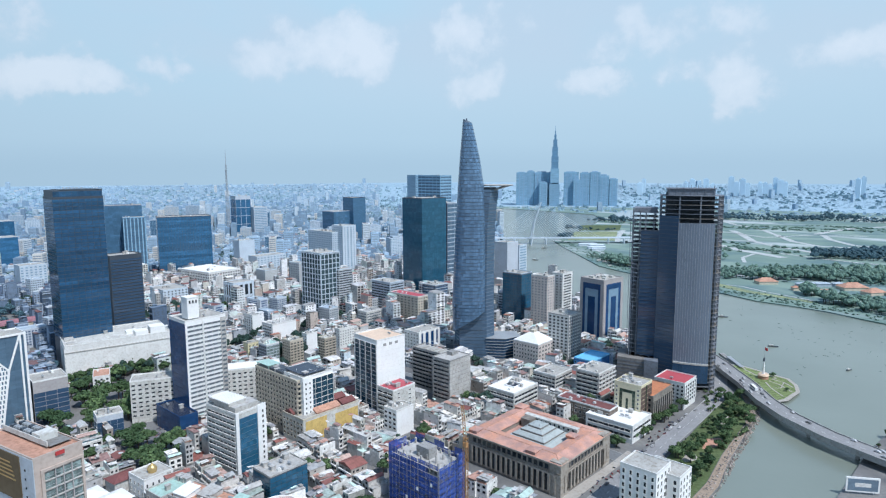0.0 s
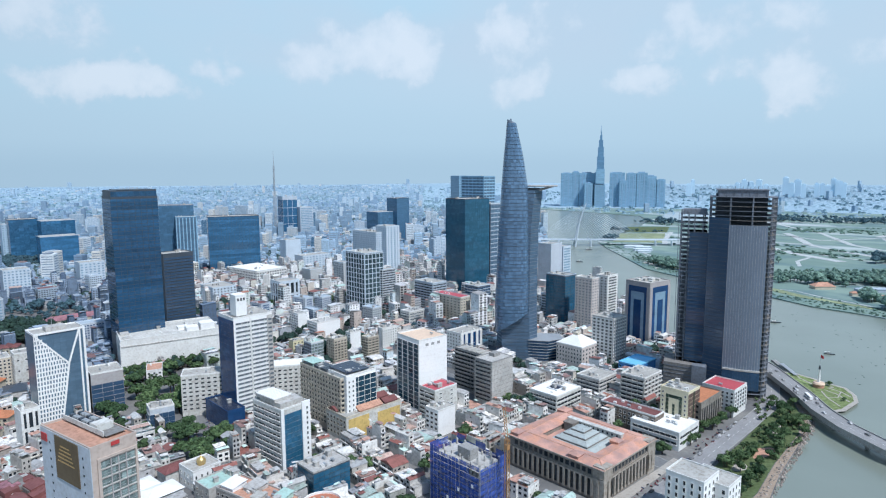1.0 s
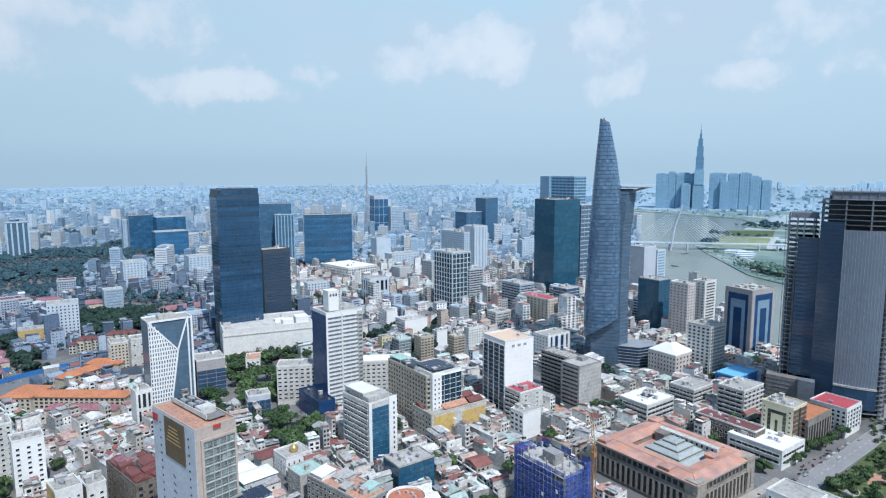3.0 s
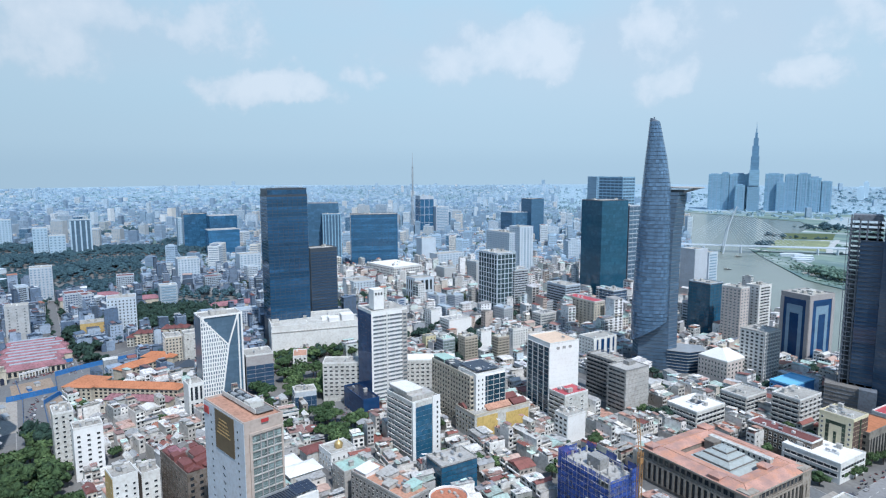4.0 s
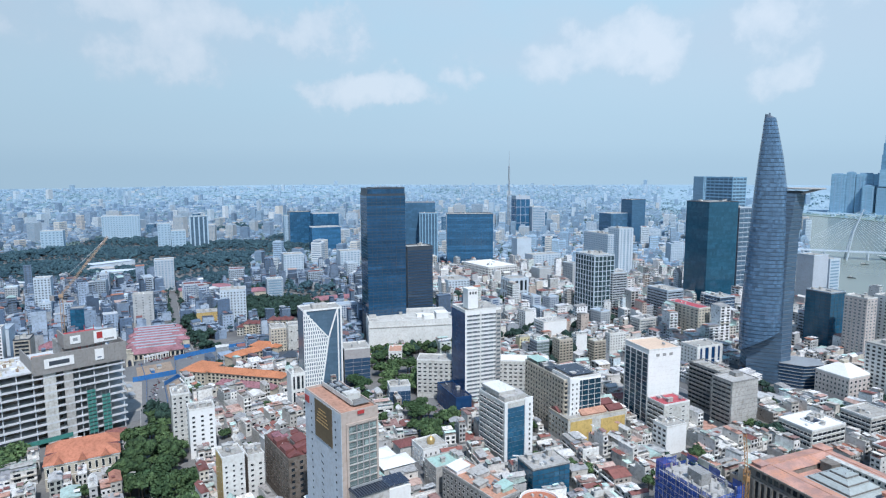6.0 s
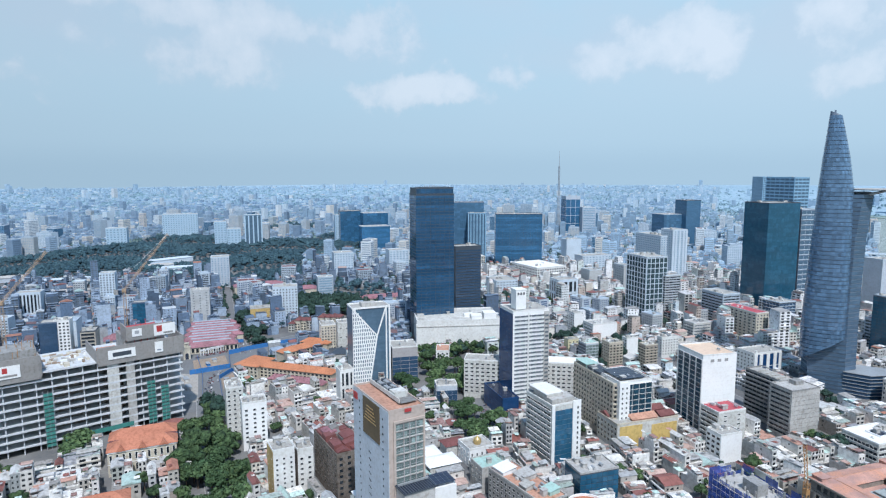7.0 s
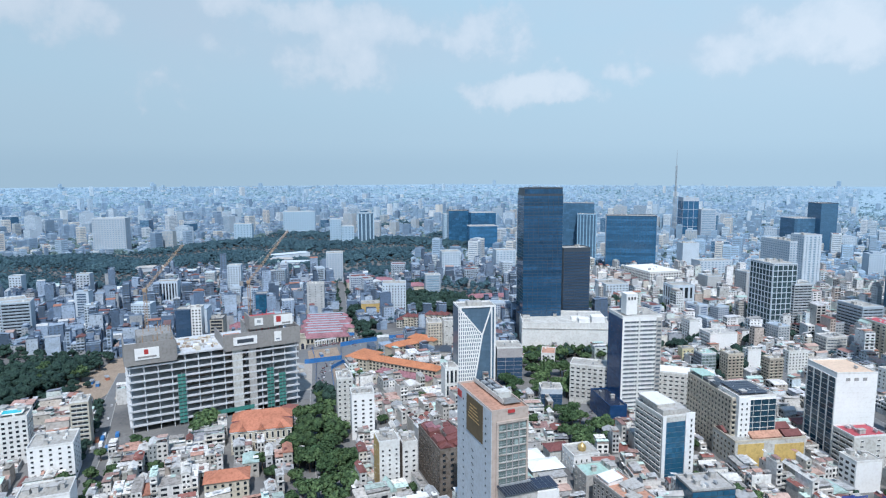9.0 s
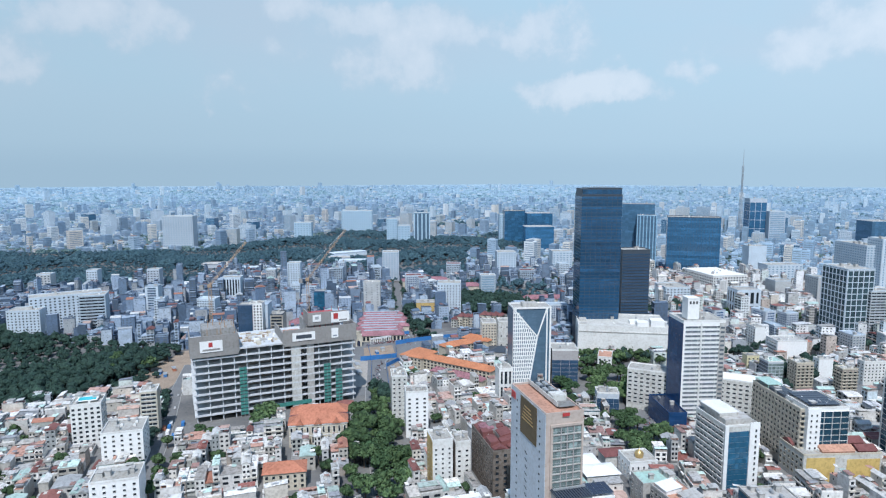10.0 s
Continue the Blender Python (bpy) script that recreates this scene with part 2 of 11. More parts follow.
M["bluepaint"] = wall_mat("blue_sheet_metal", (0.05, 0.20, 0.50), 0.25, 0.5)
M["cyanroof"] = wall_mat("bright_blue_roof", (0.20, 0.54, 0.82), 0.12, 0.5)
M["tealroof"] = wall_mat("pale_green_roof", (0.42, 0.60, 0.54), 0.3, 0.6)
M["tile"] = wall_mat("terracotta_tile", (0.50, 0.20, 0.12), 0.4, 0.8)
M["orangetile"] = wall_mat("orange_tile", (0.54, 0.22, 0.11), 0.35, 0.8)
M["paletile"] = wall_mat("faded_terracotta_tile", (0.55, 0.31, 0.22), 0.45, 0.8)
M["maroon"] = wall_mat("maroon_roof", (0.20, 0.075, 0.07), 0.35, 0.7)
M["pinkroof"] = wall_mat("faded_rose_roof", (0.36, 0.175, 0.205), 0.6, 0.7)
M["redroof"] = wall_mat("red_sheet_roof", (0.48, 0.09, 0.11), 0.2, 0.6)
M["darkdeck"] = wall_mat("dark_roof_deck", (0.24, 0.24, 0.235), 0.4)
M["pinkgrey"] = wall_mat("pinkish_grey_stone", (0.40, 0.38, 0.38), 0.2)
M["g_dim"] = glass_mat("grey_green_glass", (0.19, 0.245, 0.24), 0.12, 0.95)
M["ochre"] = wall_mat("ochre_wall_paint", (0.58, 0.42, 0.17), 0.35)
# wide pane spread paints light and dark reflections into the glass
M["g_tower"] = glass_mat("deep_blue_glass", (0.024, 0.078, 0.155), 0.05, 0.7, "object", 0.5)
M["oldcon"] = wall_mat("sooty_concrete", (0.23, 0.22, 0.21), 0.4)
# haze in front of the far towers is put into these blues
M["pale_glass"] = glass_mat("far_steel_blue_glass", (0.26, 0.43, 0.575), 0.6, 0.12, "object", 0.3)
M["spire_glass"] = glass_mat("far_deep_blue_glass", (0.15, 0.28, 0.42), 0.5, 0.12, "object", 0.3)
# distance haze is mixed into these wall colours of outlying blocks
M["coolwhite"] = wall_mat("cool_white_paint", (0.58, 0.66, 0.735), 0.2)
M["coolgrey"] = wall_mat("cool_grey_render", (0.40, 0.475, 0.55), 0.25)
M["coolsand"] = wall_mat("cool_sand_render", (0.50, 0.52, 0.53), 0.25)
# rib colour blended with haze blue
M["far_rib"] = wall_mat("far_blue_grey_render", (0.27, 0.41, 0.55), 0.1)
M["framecon"] = wall_mat("grey_bare_frame_concrete", (0.18, 0.205, 0.245), 0.4)
# the darkness between open floors is put into this core colour
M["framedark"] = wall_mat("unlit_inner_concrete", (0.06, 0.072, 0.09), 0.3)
M["hotelcream"] = wall_mat("bright_cream_paint", (0.74, 0.67, 0.47), 0.15)
M["g_bottle"] = glass_mat("bottle_green_glass", (0.018, 0.056, 0.088), 0.1, 0.6, "object", 0.45)
M["g_olive"] = glass_mat("olive_bottle_glass", (0.05, 0.075, 0.055), 0.12, 0.6)
M["g_frame"] = glass_mat("smoky_green_glass", (0.05, 0.085, 0.10), 0.1, 0.6)
# horizon towers carry the haze in their wall colour
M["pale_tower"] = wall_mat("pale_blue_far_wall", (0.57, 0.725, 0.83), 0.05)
M["g_slate"] = glass_mat("slate_blue_glass", (0.10, 0.165, 0.235), 0.25, 0.25)
M["pool"] = wall_mat("pool_water", (0.05, 0.50, 0.58), 0.0, 0.1)
M["solar"] = wall_mat("solar_panel", (0.03, 0.04, 0.07), 0.1, 0.2)
M["ad"] = wall_mat("brown_gold_hoarding", (0.13, 0.095, 0.05), 0.3, 0.6)
M["deck"] = wall_mat("flat_roof_screed", (0.46, 0.45, 0.42), 0.45)
M["peach"] = wall_mat("peach_roof_coating", (0.74, 0.56, 0.42), 0.2)
M["asphalt"] = wall_mat("asphalt", (0.19, 0.195, 0.2), 0.25, 0.85)
M["bridge"] = wall_mat("bridge_concrete", (0.36, 0.36, 0.35), 0.3)
M["paving"] = wall_mat("pale_paving", (0.42, 0.39, 0.35), 0.3)
M["dirt"] = wall_mat("bare_earth", (0.37, 0.29, 0.22), 0.4, 0.9)
M["islegrass"] = leaf_mat("islet_grass", (0.17, 0.225, 0.08), (0.225, 0.275, 0.115))
M["lawn"] = leaf_mat("lawn", (0.12, 0.16, 0.065), (0.10, 0.13, 0.06))
M["net"] = wall_mat("blue_safety_net", (0.03, 0.085, 0.36), 0.5, 0.8)
M["scooter"] = island_mat("scooter_paint", [(0.05, 0.05, 0.06), (0.30, 0.05, 0.05), (0.10, 0.12, 0.2), (0.40, 0.40, 0.42), (0.04, 0.04, 0.04)], 0.4, 0.1)
M["gold"] = wall_mat("gold_dome", (0.62, 0.45, 0.20), 0.1, 0.35, 0, 0.6)
M["carpaint"] = wall_mat("car_paint", (0.45, 0.45, 0.46), 0.0, 0.3, 0.8)
M["g_dark"] = glass_mat("dark_blue_glass", (0.045, 0.088, 0.155), 0.1, 0.28)
M["g_navy"] = glass_mat("navy_glass", (0.018, 0.062, 0.165), 0.16, 0.4, "object", 0.22)
M["g_teal"] = glass_mat("teal_glass", (0.030, 0.12, 0.21), 0.1)
M["g_green"] = glass_mat("dark_green_glass", (0.026, 0.100, 0.165), 0.1, 0.3)
M["g_win"] = glass_mat("window_glass", (0.026, 0.034, 0.043), 0.15, 0.6, "object", 0.4)
M["g_sky"] = glass_mat("pale_sky_glass", (0.16, 0.22, 0.28), 0.15, 0.35)
M["g_shell"] = glass_mat("silver_blue_glass", (0.105, 0.182, 0.285), 0.11, 0.6, "island")
# darker copy of the shell glass, the rear's shade in its colour
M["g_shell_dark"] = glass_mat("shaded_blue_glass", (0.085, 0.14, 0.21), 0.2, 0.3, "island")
# glass paled towards haze blue for distant windows
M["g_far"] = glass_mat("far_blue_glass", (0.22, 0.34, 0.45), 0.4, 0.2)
M["g_wide"] = glass_mat("turquoise_glass", (0.045, 0.135, 0.25), 0.15, 0.6)
M["g_steel"] = glass_mat("steel_blue_glass", (0.07, 0.155, 0.255), 0.2, 0.35)
M["g_mid"] = glass_mat("dusty_window_glass", (0.10, 0.125, 0.15), 0.3, 0.4)
M["g_isl"] = glass_mat("house_window_glass", (0.022, 0.027, 0.034), 0.2, 0.6, "island", 0.35)
M["leaf"] = leaf_mat("foliage", (0.054, 0.106, 0.048), (0.118, 0.178, 0.074))
M["rubble"] = island_mat("bank_rubble", [(0.42, 0.37, 0.33), (0.30, 0.27, 0.245), (0.50, 0.45, 0.41), (0.24, 0.22, 0.20), (0.38, 0.31, 0.27)], 0.9, 0.4)
M["leaf_far"] = leaf_mat("park_foliage", (0.036, 0.076, 0.062), (0.050, 0.092, 0.068), "island")
# the blue of far haze is put into this leaf colour
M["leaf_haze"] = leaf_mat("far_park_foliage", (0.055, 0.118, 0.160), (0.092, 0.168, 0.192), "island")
M["leaf_yard"] = leaf_mat("yard_foliage", (0.048, 0.092, 0.042), (0.095, 0.15, 0.062), "island")
M["leaf_bush"] = leaf_mat("shrub_foliage", (0.085, 0.145, 0.065), (0.15, 0.205, 0.09), "island")
# haze over the far bank is painted into this lighter green
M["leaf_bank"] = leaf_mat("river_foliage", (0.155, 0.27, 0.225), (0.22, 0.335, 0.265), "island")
M["bark"] = wall_mat("bark", (0.12, 0.09, 0.07), 0.3, 0.9)
# far walls with haze blue mixed into the colour
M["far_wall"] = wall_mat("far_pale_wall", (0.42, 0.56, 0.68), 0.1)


def water_mat():
    m, nt, b, N, L = node_mat("river_water")
    c = mixed(nt, noise_fac(nt, 0.004, 5, 0.35, 0.65, coord="Position"), (0.218, 0.248, 0.212), (0.178, 0.204, 0.170))
    L(c, b.inputs["Base Color"])
    b.inputs["Roughness"].default_value = 0.24
    b.inputs["Specular IOR Level"].default_value = 0.55
    n = N("ShaderNodeTexNoise")
    n.inputs["Scale"].default_value, n.inputs["Detail"].default_value = 0.25, 6
    g = N("ShaderNodeNewGeometry")
    L(g.outputs["Position"], n.inputs["Vector"])
    bump = N("ShaderNodeBump")
    bump.inputs["Strength"].default_value, bump.inputs["Distance"].default_value = 0.16, 0.6
    L(n.outputs["Fac"], bump.inputs["Height"])
    L(bump.outputs[0], b.inputs["Normal"])
    return m


def ground_mat():
    """City ground: asphalt, paving and dust at two scales."""
    m, nt, b, N, L = node_mat("city_ground")
    a = mixed(nt, noise_fac(nt, 0.03, 5, 0.4, 0.6, coord="Position"), (0.10, 0.104, 0.11), (0.22, 0.218, 0.21))
    c = mixed(nt, noise_fac(nt, 0.4, 4, 0.35, 0.7, coord="Position"), a, (0.16, 0.155, 0.15))
    L(c, b.inputs["Base Color"])
    b.inputs["Roughness"].default_value = 0.9
    return m


def meadow_mat():
    """Open flats over the river: scrub, grass and sandy patches, with haze blue mixed into the colours."""
    m, nt, b, N, L = node_mat("scrub_flats")
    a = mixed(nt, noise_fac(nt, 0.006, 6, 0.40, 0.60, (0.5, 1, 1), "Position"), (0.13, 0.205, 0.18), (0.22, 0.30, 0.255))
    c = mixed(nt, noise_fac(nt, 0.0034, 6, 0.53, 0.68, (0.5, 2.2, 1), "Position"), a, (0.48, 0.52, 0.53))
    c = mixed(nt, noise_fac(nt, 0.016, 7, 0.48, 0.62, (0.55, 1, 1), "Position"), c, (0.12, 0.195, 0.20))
    L(c, b.inputs["Base Color"])
    b.inputs["Roughness"].default_value = 0.9
    return m


def old_tile_mat():
    """Old roof tiles: rose and orange patches, sooty purple-brown stains, fine courses."""
    m, nt, b, N, L = node_mat("faded_rose_tile")
    a = mixed(nt, noise_fac(nt, 0.09, 3, 0.45, 0.55, coord="Position"), (0.60, 0.335, 0.26), (0.60, 0.30, 0.20))
    c = mixed(nt, noise_fac(nt, 0.10, 5, 0.44, 0.66, coord="Position"), a, (0.38, 0.235, 0.205))
    c = mixed(nt, noise_fac(nt, 1.4, 4, 0.50, 0.80, coord="Position"), c, (0.30, 0.19, 0.165))
    L(c, b.inputs["Base Color"])
    b.inputs["Roughness"].default_value = 0.85
    return m


M["bankroof"] = old_tile_mat()
M["water"], M["ground"], M["meadow"] = water_mat(), ground_mat(), meadow_mat()
WALLS = [(0.72, 0.72, 0.71), (0.58, 0.58, 0.57), (0.42, 0.42, 0.42), (0.64, 0.61, 0.55), (0.45, 0.45, 0.44), (0.78, 0.78, 0.78), (0.52, 0.49, 0.43), (0.50, 0.57, 0.61), (0.70, 0.70, 0.69),
         (0.40, 0.39, 0.37), (0.60, 0.62, 0.62), (0.47, 0.40, 0.35), (0.66, 0.67, 0.67), (0.46, 0.47, 0.47), (0.34, 0.36, 0.39), (0.55, 0.60, 0.57)]
ROOFS = [(0.62, 0.62, 0.61), (0.46, 0.46, 0.45), (0.34, 0.34, 0.33), (0.70, 0.70, 0.70), (0.26, 0.25, 0.24), (0.54, 0.54, 0.54), (0.40, 0.52, 0.48), (0.42, 0.20, 0.14), (0.78, 0.78, 0.78),
         (0.24, 0.11, 0.10), (0.42, 0.40, 0.37), (0.58, 0.60, 0.61), (0.20, 0.22, 0.26), (0.50, 0.47, 0.42), (0.50, 0.32, 0.27), (0.45, 0.62, 0.58), (0.36, 0.20, 0.17), (0.74, 0.72, 0.68)]
TILES = [(0.43, 0.20, 0.14), (0.66, 0.65, 0.63), (0.30, 0.12, 0.10), (0.76, 0.75, 0.72), (0.50, 0.50, 0.50), (0.24, 0.10, 0.09), (0.62, 0.63, 0.63), (0.56, 0.40, 0.34), (0.80, 0.79, 0.77), (0.40, 0.41, 0.42), (0.46, 0.60, 0.56), (0.70, 0.69, 0.66)]
WALLS = [tuple(min(0.84, x * 1.14) for x in c) for c in WALLS]
ROOFS = [tuple(min(0.84, x * 1.12) for x in c) for c in ROOFS]
M["walls"] = island_mat("house_walls", [(c[0] * 1.07, c[1] * 1.08, c[2] * 1.10) for c in WALLS])
M["roofs"] = island_mat("house_roofs", [(c[0] * 1.06, c[1] * 1.05, c[2] * 1.07) for c in ROOFS], 0.75, 0.42)
M["tiles"] = island_mat("pitched_roofs", TILES, 0.75)
# tree colours of the outer city, blued with haze
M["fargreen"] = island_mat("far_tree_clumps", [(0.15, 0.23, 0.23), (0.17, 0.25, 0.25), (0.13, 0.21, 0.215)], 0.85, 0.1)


# ---- tools ----
def finish(bm, name, *mats):
    me = bpy.data.meshes.new(name)
    bm.to_mesh(me)
    bm.free()
    for m in mats:
        me.materials.append(M[m])
    return me


def part(name, bm, mat, parent, label=""):
    """Link a bmesh (or a finished mesh) as one object under a thing or part."""
    me = bm if isinstance(bm, bpy.types.Mesh) else finish(bm, name, mat)
    ob = new(name, me)
    ob.parent = parent
    return tagged(ob, label)


def box(bm, x0, x1, y0, y1, z0, z1, mat=0, bottom=True):
    v = [bm.verts.new(p) for p in ((x0, y0, z0), (x1, y0, z0), (x1, y1, z0), (x0, y1, z0), (x0, y0, z1), (x1, y0, z1), (x1, y1, z1), (x0, y1, z1))]
    q = [(4, 5, 6, 7), (0, 1, 5, 4), (1, 2, 6, 5), (2, 3, 7, 6), (3, 0, 4, 7)]
    if bottom:
        q.append((3, 2, 1, 0))
    for f in q:
        bm.faces.new([v[i] for i in f]).material_index = mat


def boxes(*specs):
    bm = bmesh.new()
    for s in specs:
        box(bm, *s)
    return bm


def prism(bm, pts, z0, z1, mat=0):
    a = [bm.verts.new((x, y, z0)) for x, y in pts]
    b = [bm.verts.new((x, y, z1)) for x, y in pts]
    n = len(pts)
    bm.faces.new(b).material_index = mat
    bm.faces.new(a[::-1]).material_index = mat
    for i in range(n):
        bm.faces.new((a[i], a[(i + 1) % n], b[(i + 1) % n], b[i])).material_index = mat


def tube(bm, p, q, r0, r1=None, n=6, mat=0):
    """A tapered round bar from p to q."""
    p, q = Vector(p), Vector(q)
    r1 = r0 if r1 is None else r1
    w = (q - p).normalized()
    u = w.orthogonal().normalized()
    v = w.cross(u)
    ring = [[bm.verts.new(c + (u * math.cos(a) + v * math.sin(a)) * r) for a in (2 * math.pi * i / n for i in range(n))] for c, r in ((p, r0), (q, r1))]
    for i in range(n):
        bm.faces.new((ring[0][i], ring[0][(i + 1) % n], ring[1][(i + 1) % n], ring[1][i])).material_index = mat
    bm.faces.new(ring[0][::-1]).material_index = mat
    bm.faces.new(ring[1]).material_index = mat


def thing(name, label, category, x, y, rot=0.0, z=0.0, group=""):
    ob = new(name)
    ob.empty_display_size = 2
    ob.matrix_world = pose(x, y, z, 0, 0, rot)
    return tagged(ob, label, category, group)


SHARED = {}


def shared(key, make):
    if key not in SHARED:
        SHARED[key] = make()
    return SHARED[key]


def piece(name, mesh, parent, m):
    ob = new(name, mesh)
    ob.parent = parent
    ob.matrix_local = m
    return ob


def window_mesh(w, h, glass, frame_mat):
    """A window: a frame that stands proud round a pane set back in it, and a sill."""
    def make():
        bm = bmesh.new()
        f, o = min(0.14, w * 0.12), -0.16
        box(bm, -w / 2 - f, -w / 2, o, 0.0, 0, h, 1)
        box(bm, w / 2, w / 2 + f, o, 0.0, 0, h, 1)
        box(bm, -w / 2 - f, w / 2 + f, o, 0.0, h, h + f, 1)
        box(bm, -w / 2 - f * 1.6, w / 2 + f * 1.6, o * 1.7, 0.0, -f, 0, 1)
        v = [bm.verts.new(p) for p in ((-w / 2, -0.03, 0), (w / 2, -0.03, 0), (w / 2, -0.03, h), (-w / 2, -0.03, h))]
        bm.faces.new(v).material_index = 0
        return finish(bm, "window", glass, frame_mat)
    return shared(("win", round(w, 2), round(h, 2), glass, frame_mat), make)


def slab_mesh(w, d, h, mat):
    """A plain bar or panel, w along the wall, d out of it, h high, with a soft front edge."""
    def make():
        bm = bmesh.new()
        c = min(0.06, d * 0.3, h * 0.2)
        pts = [(0, 0), (-(d - c), 0), (-d, c), (-d, h - c), (-(d - c), h), (0, h)]
        a = [bm.verts.new((-w / 2, y, z)) for y, z in pts]
        b = [bm.verts.new((w / 2, y, z)) for y, z in pts]
        bm.faces.new(a[::-1])
        bm.faces.new(b)
        for i in range(6):
            bm.faces.new((a[i], a[(i + 1) % 6], b[(i + 1) % 6], b[i]))
        bmesh.ops.recalc_face_normals(bm, faces=bm.faces)
        return finish(bm, "slab", mat)
    return shared(("slab", round(w, 2), round(d, 2), round(h, 2), mat), make)


def wall_frame(face, w, d):
    """Corner, direction and length of a wall of a block that reaches from its near corner to -x and +y."""
    return {"S": (Vector((-w, 0, 0)), 0.0, w), "E": (Vector((0, 0, 0)), 90.0, d), "N": (Vector((0, d, 0)), 180.0, w), "W": (Vector((-w, d, 0)), 270.0, d)}[face]


def facade(root, face, w, d, spec, trim="white"):
    """Fill one wall of a block by a style: (style, columns, rows, glass, z0, z1, share wide, share high)."""
    style, nx, nz, glass, z0, z1, fw, fh = spec
    o, turn, length = wall_frame(face, w, d)
    turned = Matrix.Translation(o) @ pose(0, 0, 0, 0, 0, turn)
    cw, ch = length / nx, (z1 - z0) / nz

    away = root.matrix_world.translation.xy.length > 570
    held = {}

    def put(name, mesh, u, z, out=0.0):
        m = turned @ Matrix.Translation((u, -out, z))
        if away:
            held.setdefault(name, []).append((mesh, m))
        else:
            piece(name, mesh, root, m)

    if style == "punch":
        me = window_mesh(cw * fw, ch * fh, glass, trim)
        for i in range(nx):
            for k in range(nz):
                put("window", me, (i + 0.5) * cw, z0 + (k + (1 - fh) / 2) * ch)
    elif style == "strip":
        me = strip_mesh(length * fw, ch * fh, nx, glass, trim)
        led = slab_mesh(length * min(1.0, fw + 0.03), 0.45, max(0.25, ch * 0.12), trim)
        for k in range(nz):
            put("window_strip", me, length / 2, z0 + (k + (1 - fh) / 2) * ch)
            put("sill_band", led, length / 2, z0 + (k + (1 - fh) / 2) * ch - max(0.25, ch * 0.12))
    elif style == "curtain":
        me = slab_mesh(cw * fw, 0.14, ch * fh, glass)
        if nx * nz <= 300:
            for i in range(nx):
                for k in range(nz):
                    put("glass_panel", me, (i + 0.5) * cw, z0 + (k + 0.5) * ch - ch * fh / 2)
        else:
            for k in range(nz):
                put("glass_band", slab_mesh(length * (1 - (1 - fw) / nx), 0.14, ch * fh, glass), length / 2, z0 + (k + 0.5) * ch - ch * fh / 2)
            for i in range(1, nx):
                put("mullion", slab_mesh(0.25, 0.3, z1 - z0, trim), i * cw, z0)
    elif style == "grid":
        me = slab_mesh(cw * 0.98, 0.1, ch * 0.98, glass)
        for i in range(nx):
            for k in range(nz):
                put("glass_panel", me, (i + 0.5) * cw, z0 + k * ch)
        bar, col = slab_mesh(length, 0.5, ch * (1 - fh), trim), slab_mesh(cw * (1 - fw), 0.6, z1 - z0, trim)
        for k in range(nz + 1):
            put("floor_band", bar, length / 2, z0 + k * ch - ch * (1 - fh) / 2)
        for i in range(nx + 1):
            put("pier", col, min(max(i * cw, cw * (1 - fw) / 2), length - cw * (1 - fw) / 2), z0)
    elif style == "balcony":
        me = window_mesh(cw * fw, ch * fh, glass, trim)
        bal = shared(("bal", round(cw, 2), round(ch, 2), trim), lambda: finish(boxes((-cw * 0.44, cw * 0.44, -1.1, 0, 0, 0.2), (-cw * 0.44, cw * 0.44, -1.1, -1.0, 0.2, ch * 0.3)), "balcony", trim))
        for i in range(nx):
            for k in range(nz):
                put("window", me, (i + 0.5) * cw, z0 + (k + (1 - fh) / 2) * ch)
                put("balcony", bal, (i + 0.5) * cw, z0 + k * ch + 0.05)
    elif style == "fins":
        fin = slab_mesh(cw * (1 - fw), 0.5, z1 - z0, trim)
        me = slab_mesh(length, 0.1, ch * fh, glass)
        for k in range(nz):
            put("window_strip", me, length / 2, z0 + (k + (1 - fh) / 2) * ch)
        for i in range(nx + 1):
            put("fin", fin, min(max(i * cw, cw * (1 - fw) / 2), length - cw * (1 - fw) / 2), z0)
    for name, items in held.items():
        joined(name + "_grid", items, root)


def joined(name, items, root):
    """Alike far pieces, too small to pick apart, as one part."""
    bm = bmesh.new()
    for me, m in items:
        k = len(bm.verts)
        bm.from_mesh(me)
        bm.verts.ensure_lookup_table()
        for v in bm.verts[k:]:
            v.co = m @ v.co
    data = bpy.data.meshes.new(name)
    bm.to_mesh(data)
    bm.free()
    for mat in items[0][0].materials:
        data.materials.append(mat)
    tagged(part(name, data, None, root), kind="stuff")


def strip_mesh(w, h, n, glass, trim):
    """A ribbon window: panes between slim posts."""
    def make():
        bm = bmesh.new()
        line = [(-w / 2, 0.0), (-w / 2, -0.12)]
        for i in range(1, n):
            u = -w / 2 + w * i / n
            line += [(u - 0.08, -0.12), (u - 0.08, -0.3), (u + 0.08, -0.3), (u + 0.08, -0.12)]
        line += [(w / 2, -0.12), (w / 2, 0.0)]
        low = [bm.verts.new((x, y, 0)) for x, y in line]
        top = [bm.verts.new((x, y, h)) for x, y in line]
        for i in range(len(line) - 1):
            pane = line[i][1] == line[i + 1][1] == -0.12
            bm.faces.new((low[i], low[i + 1], top[i + 1], top[i])).material_index = 0 if pane else 1
        bm.faces.new(top).material_index = 1
        bm.faces.new(low[::-1]).material_index = 1
        return finish(bm, "window_strip", glass, trim)
    return shared(("strip", round(w, 2), round(h, 2), n, glass, trim), make)


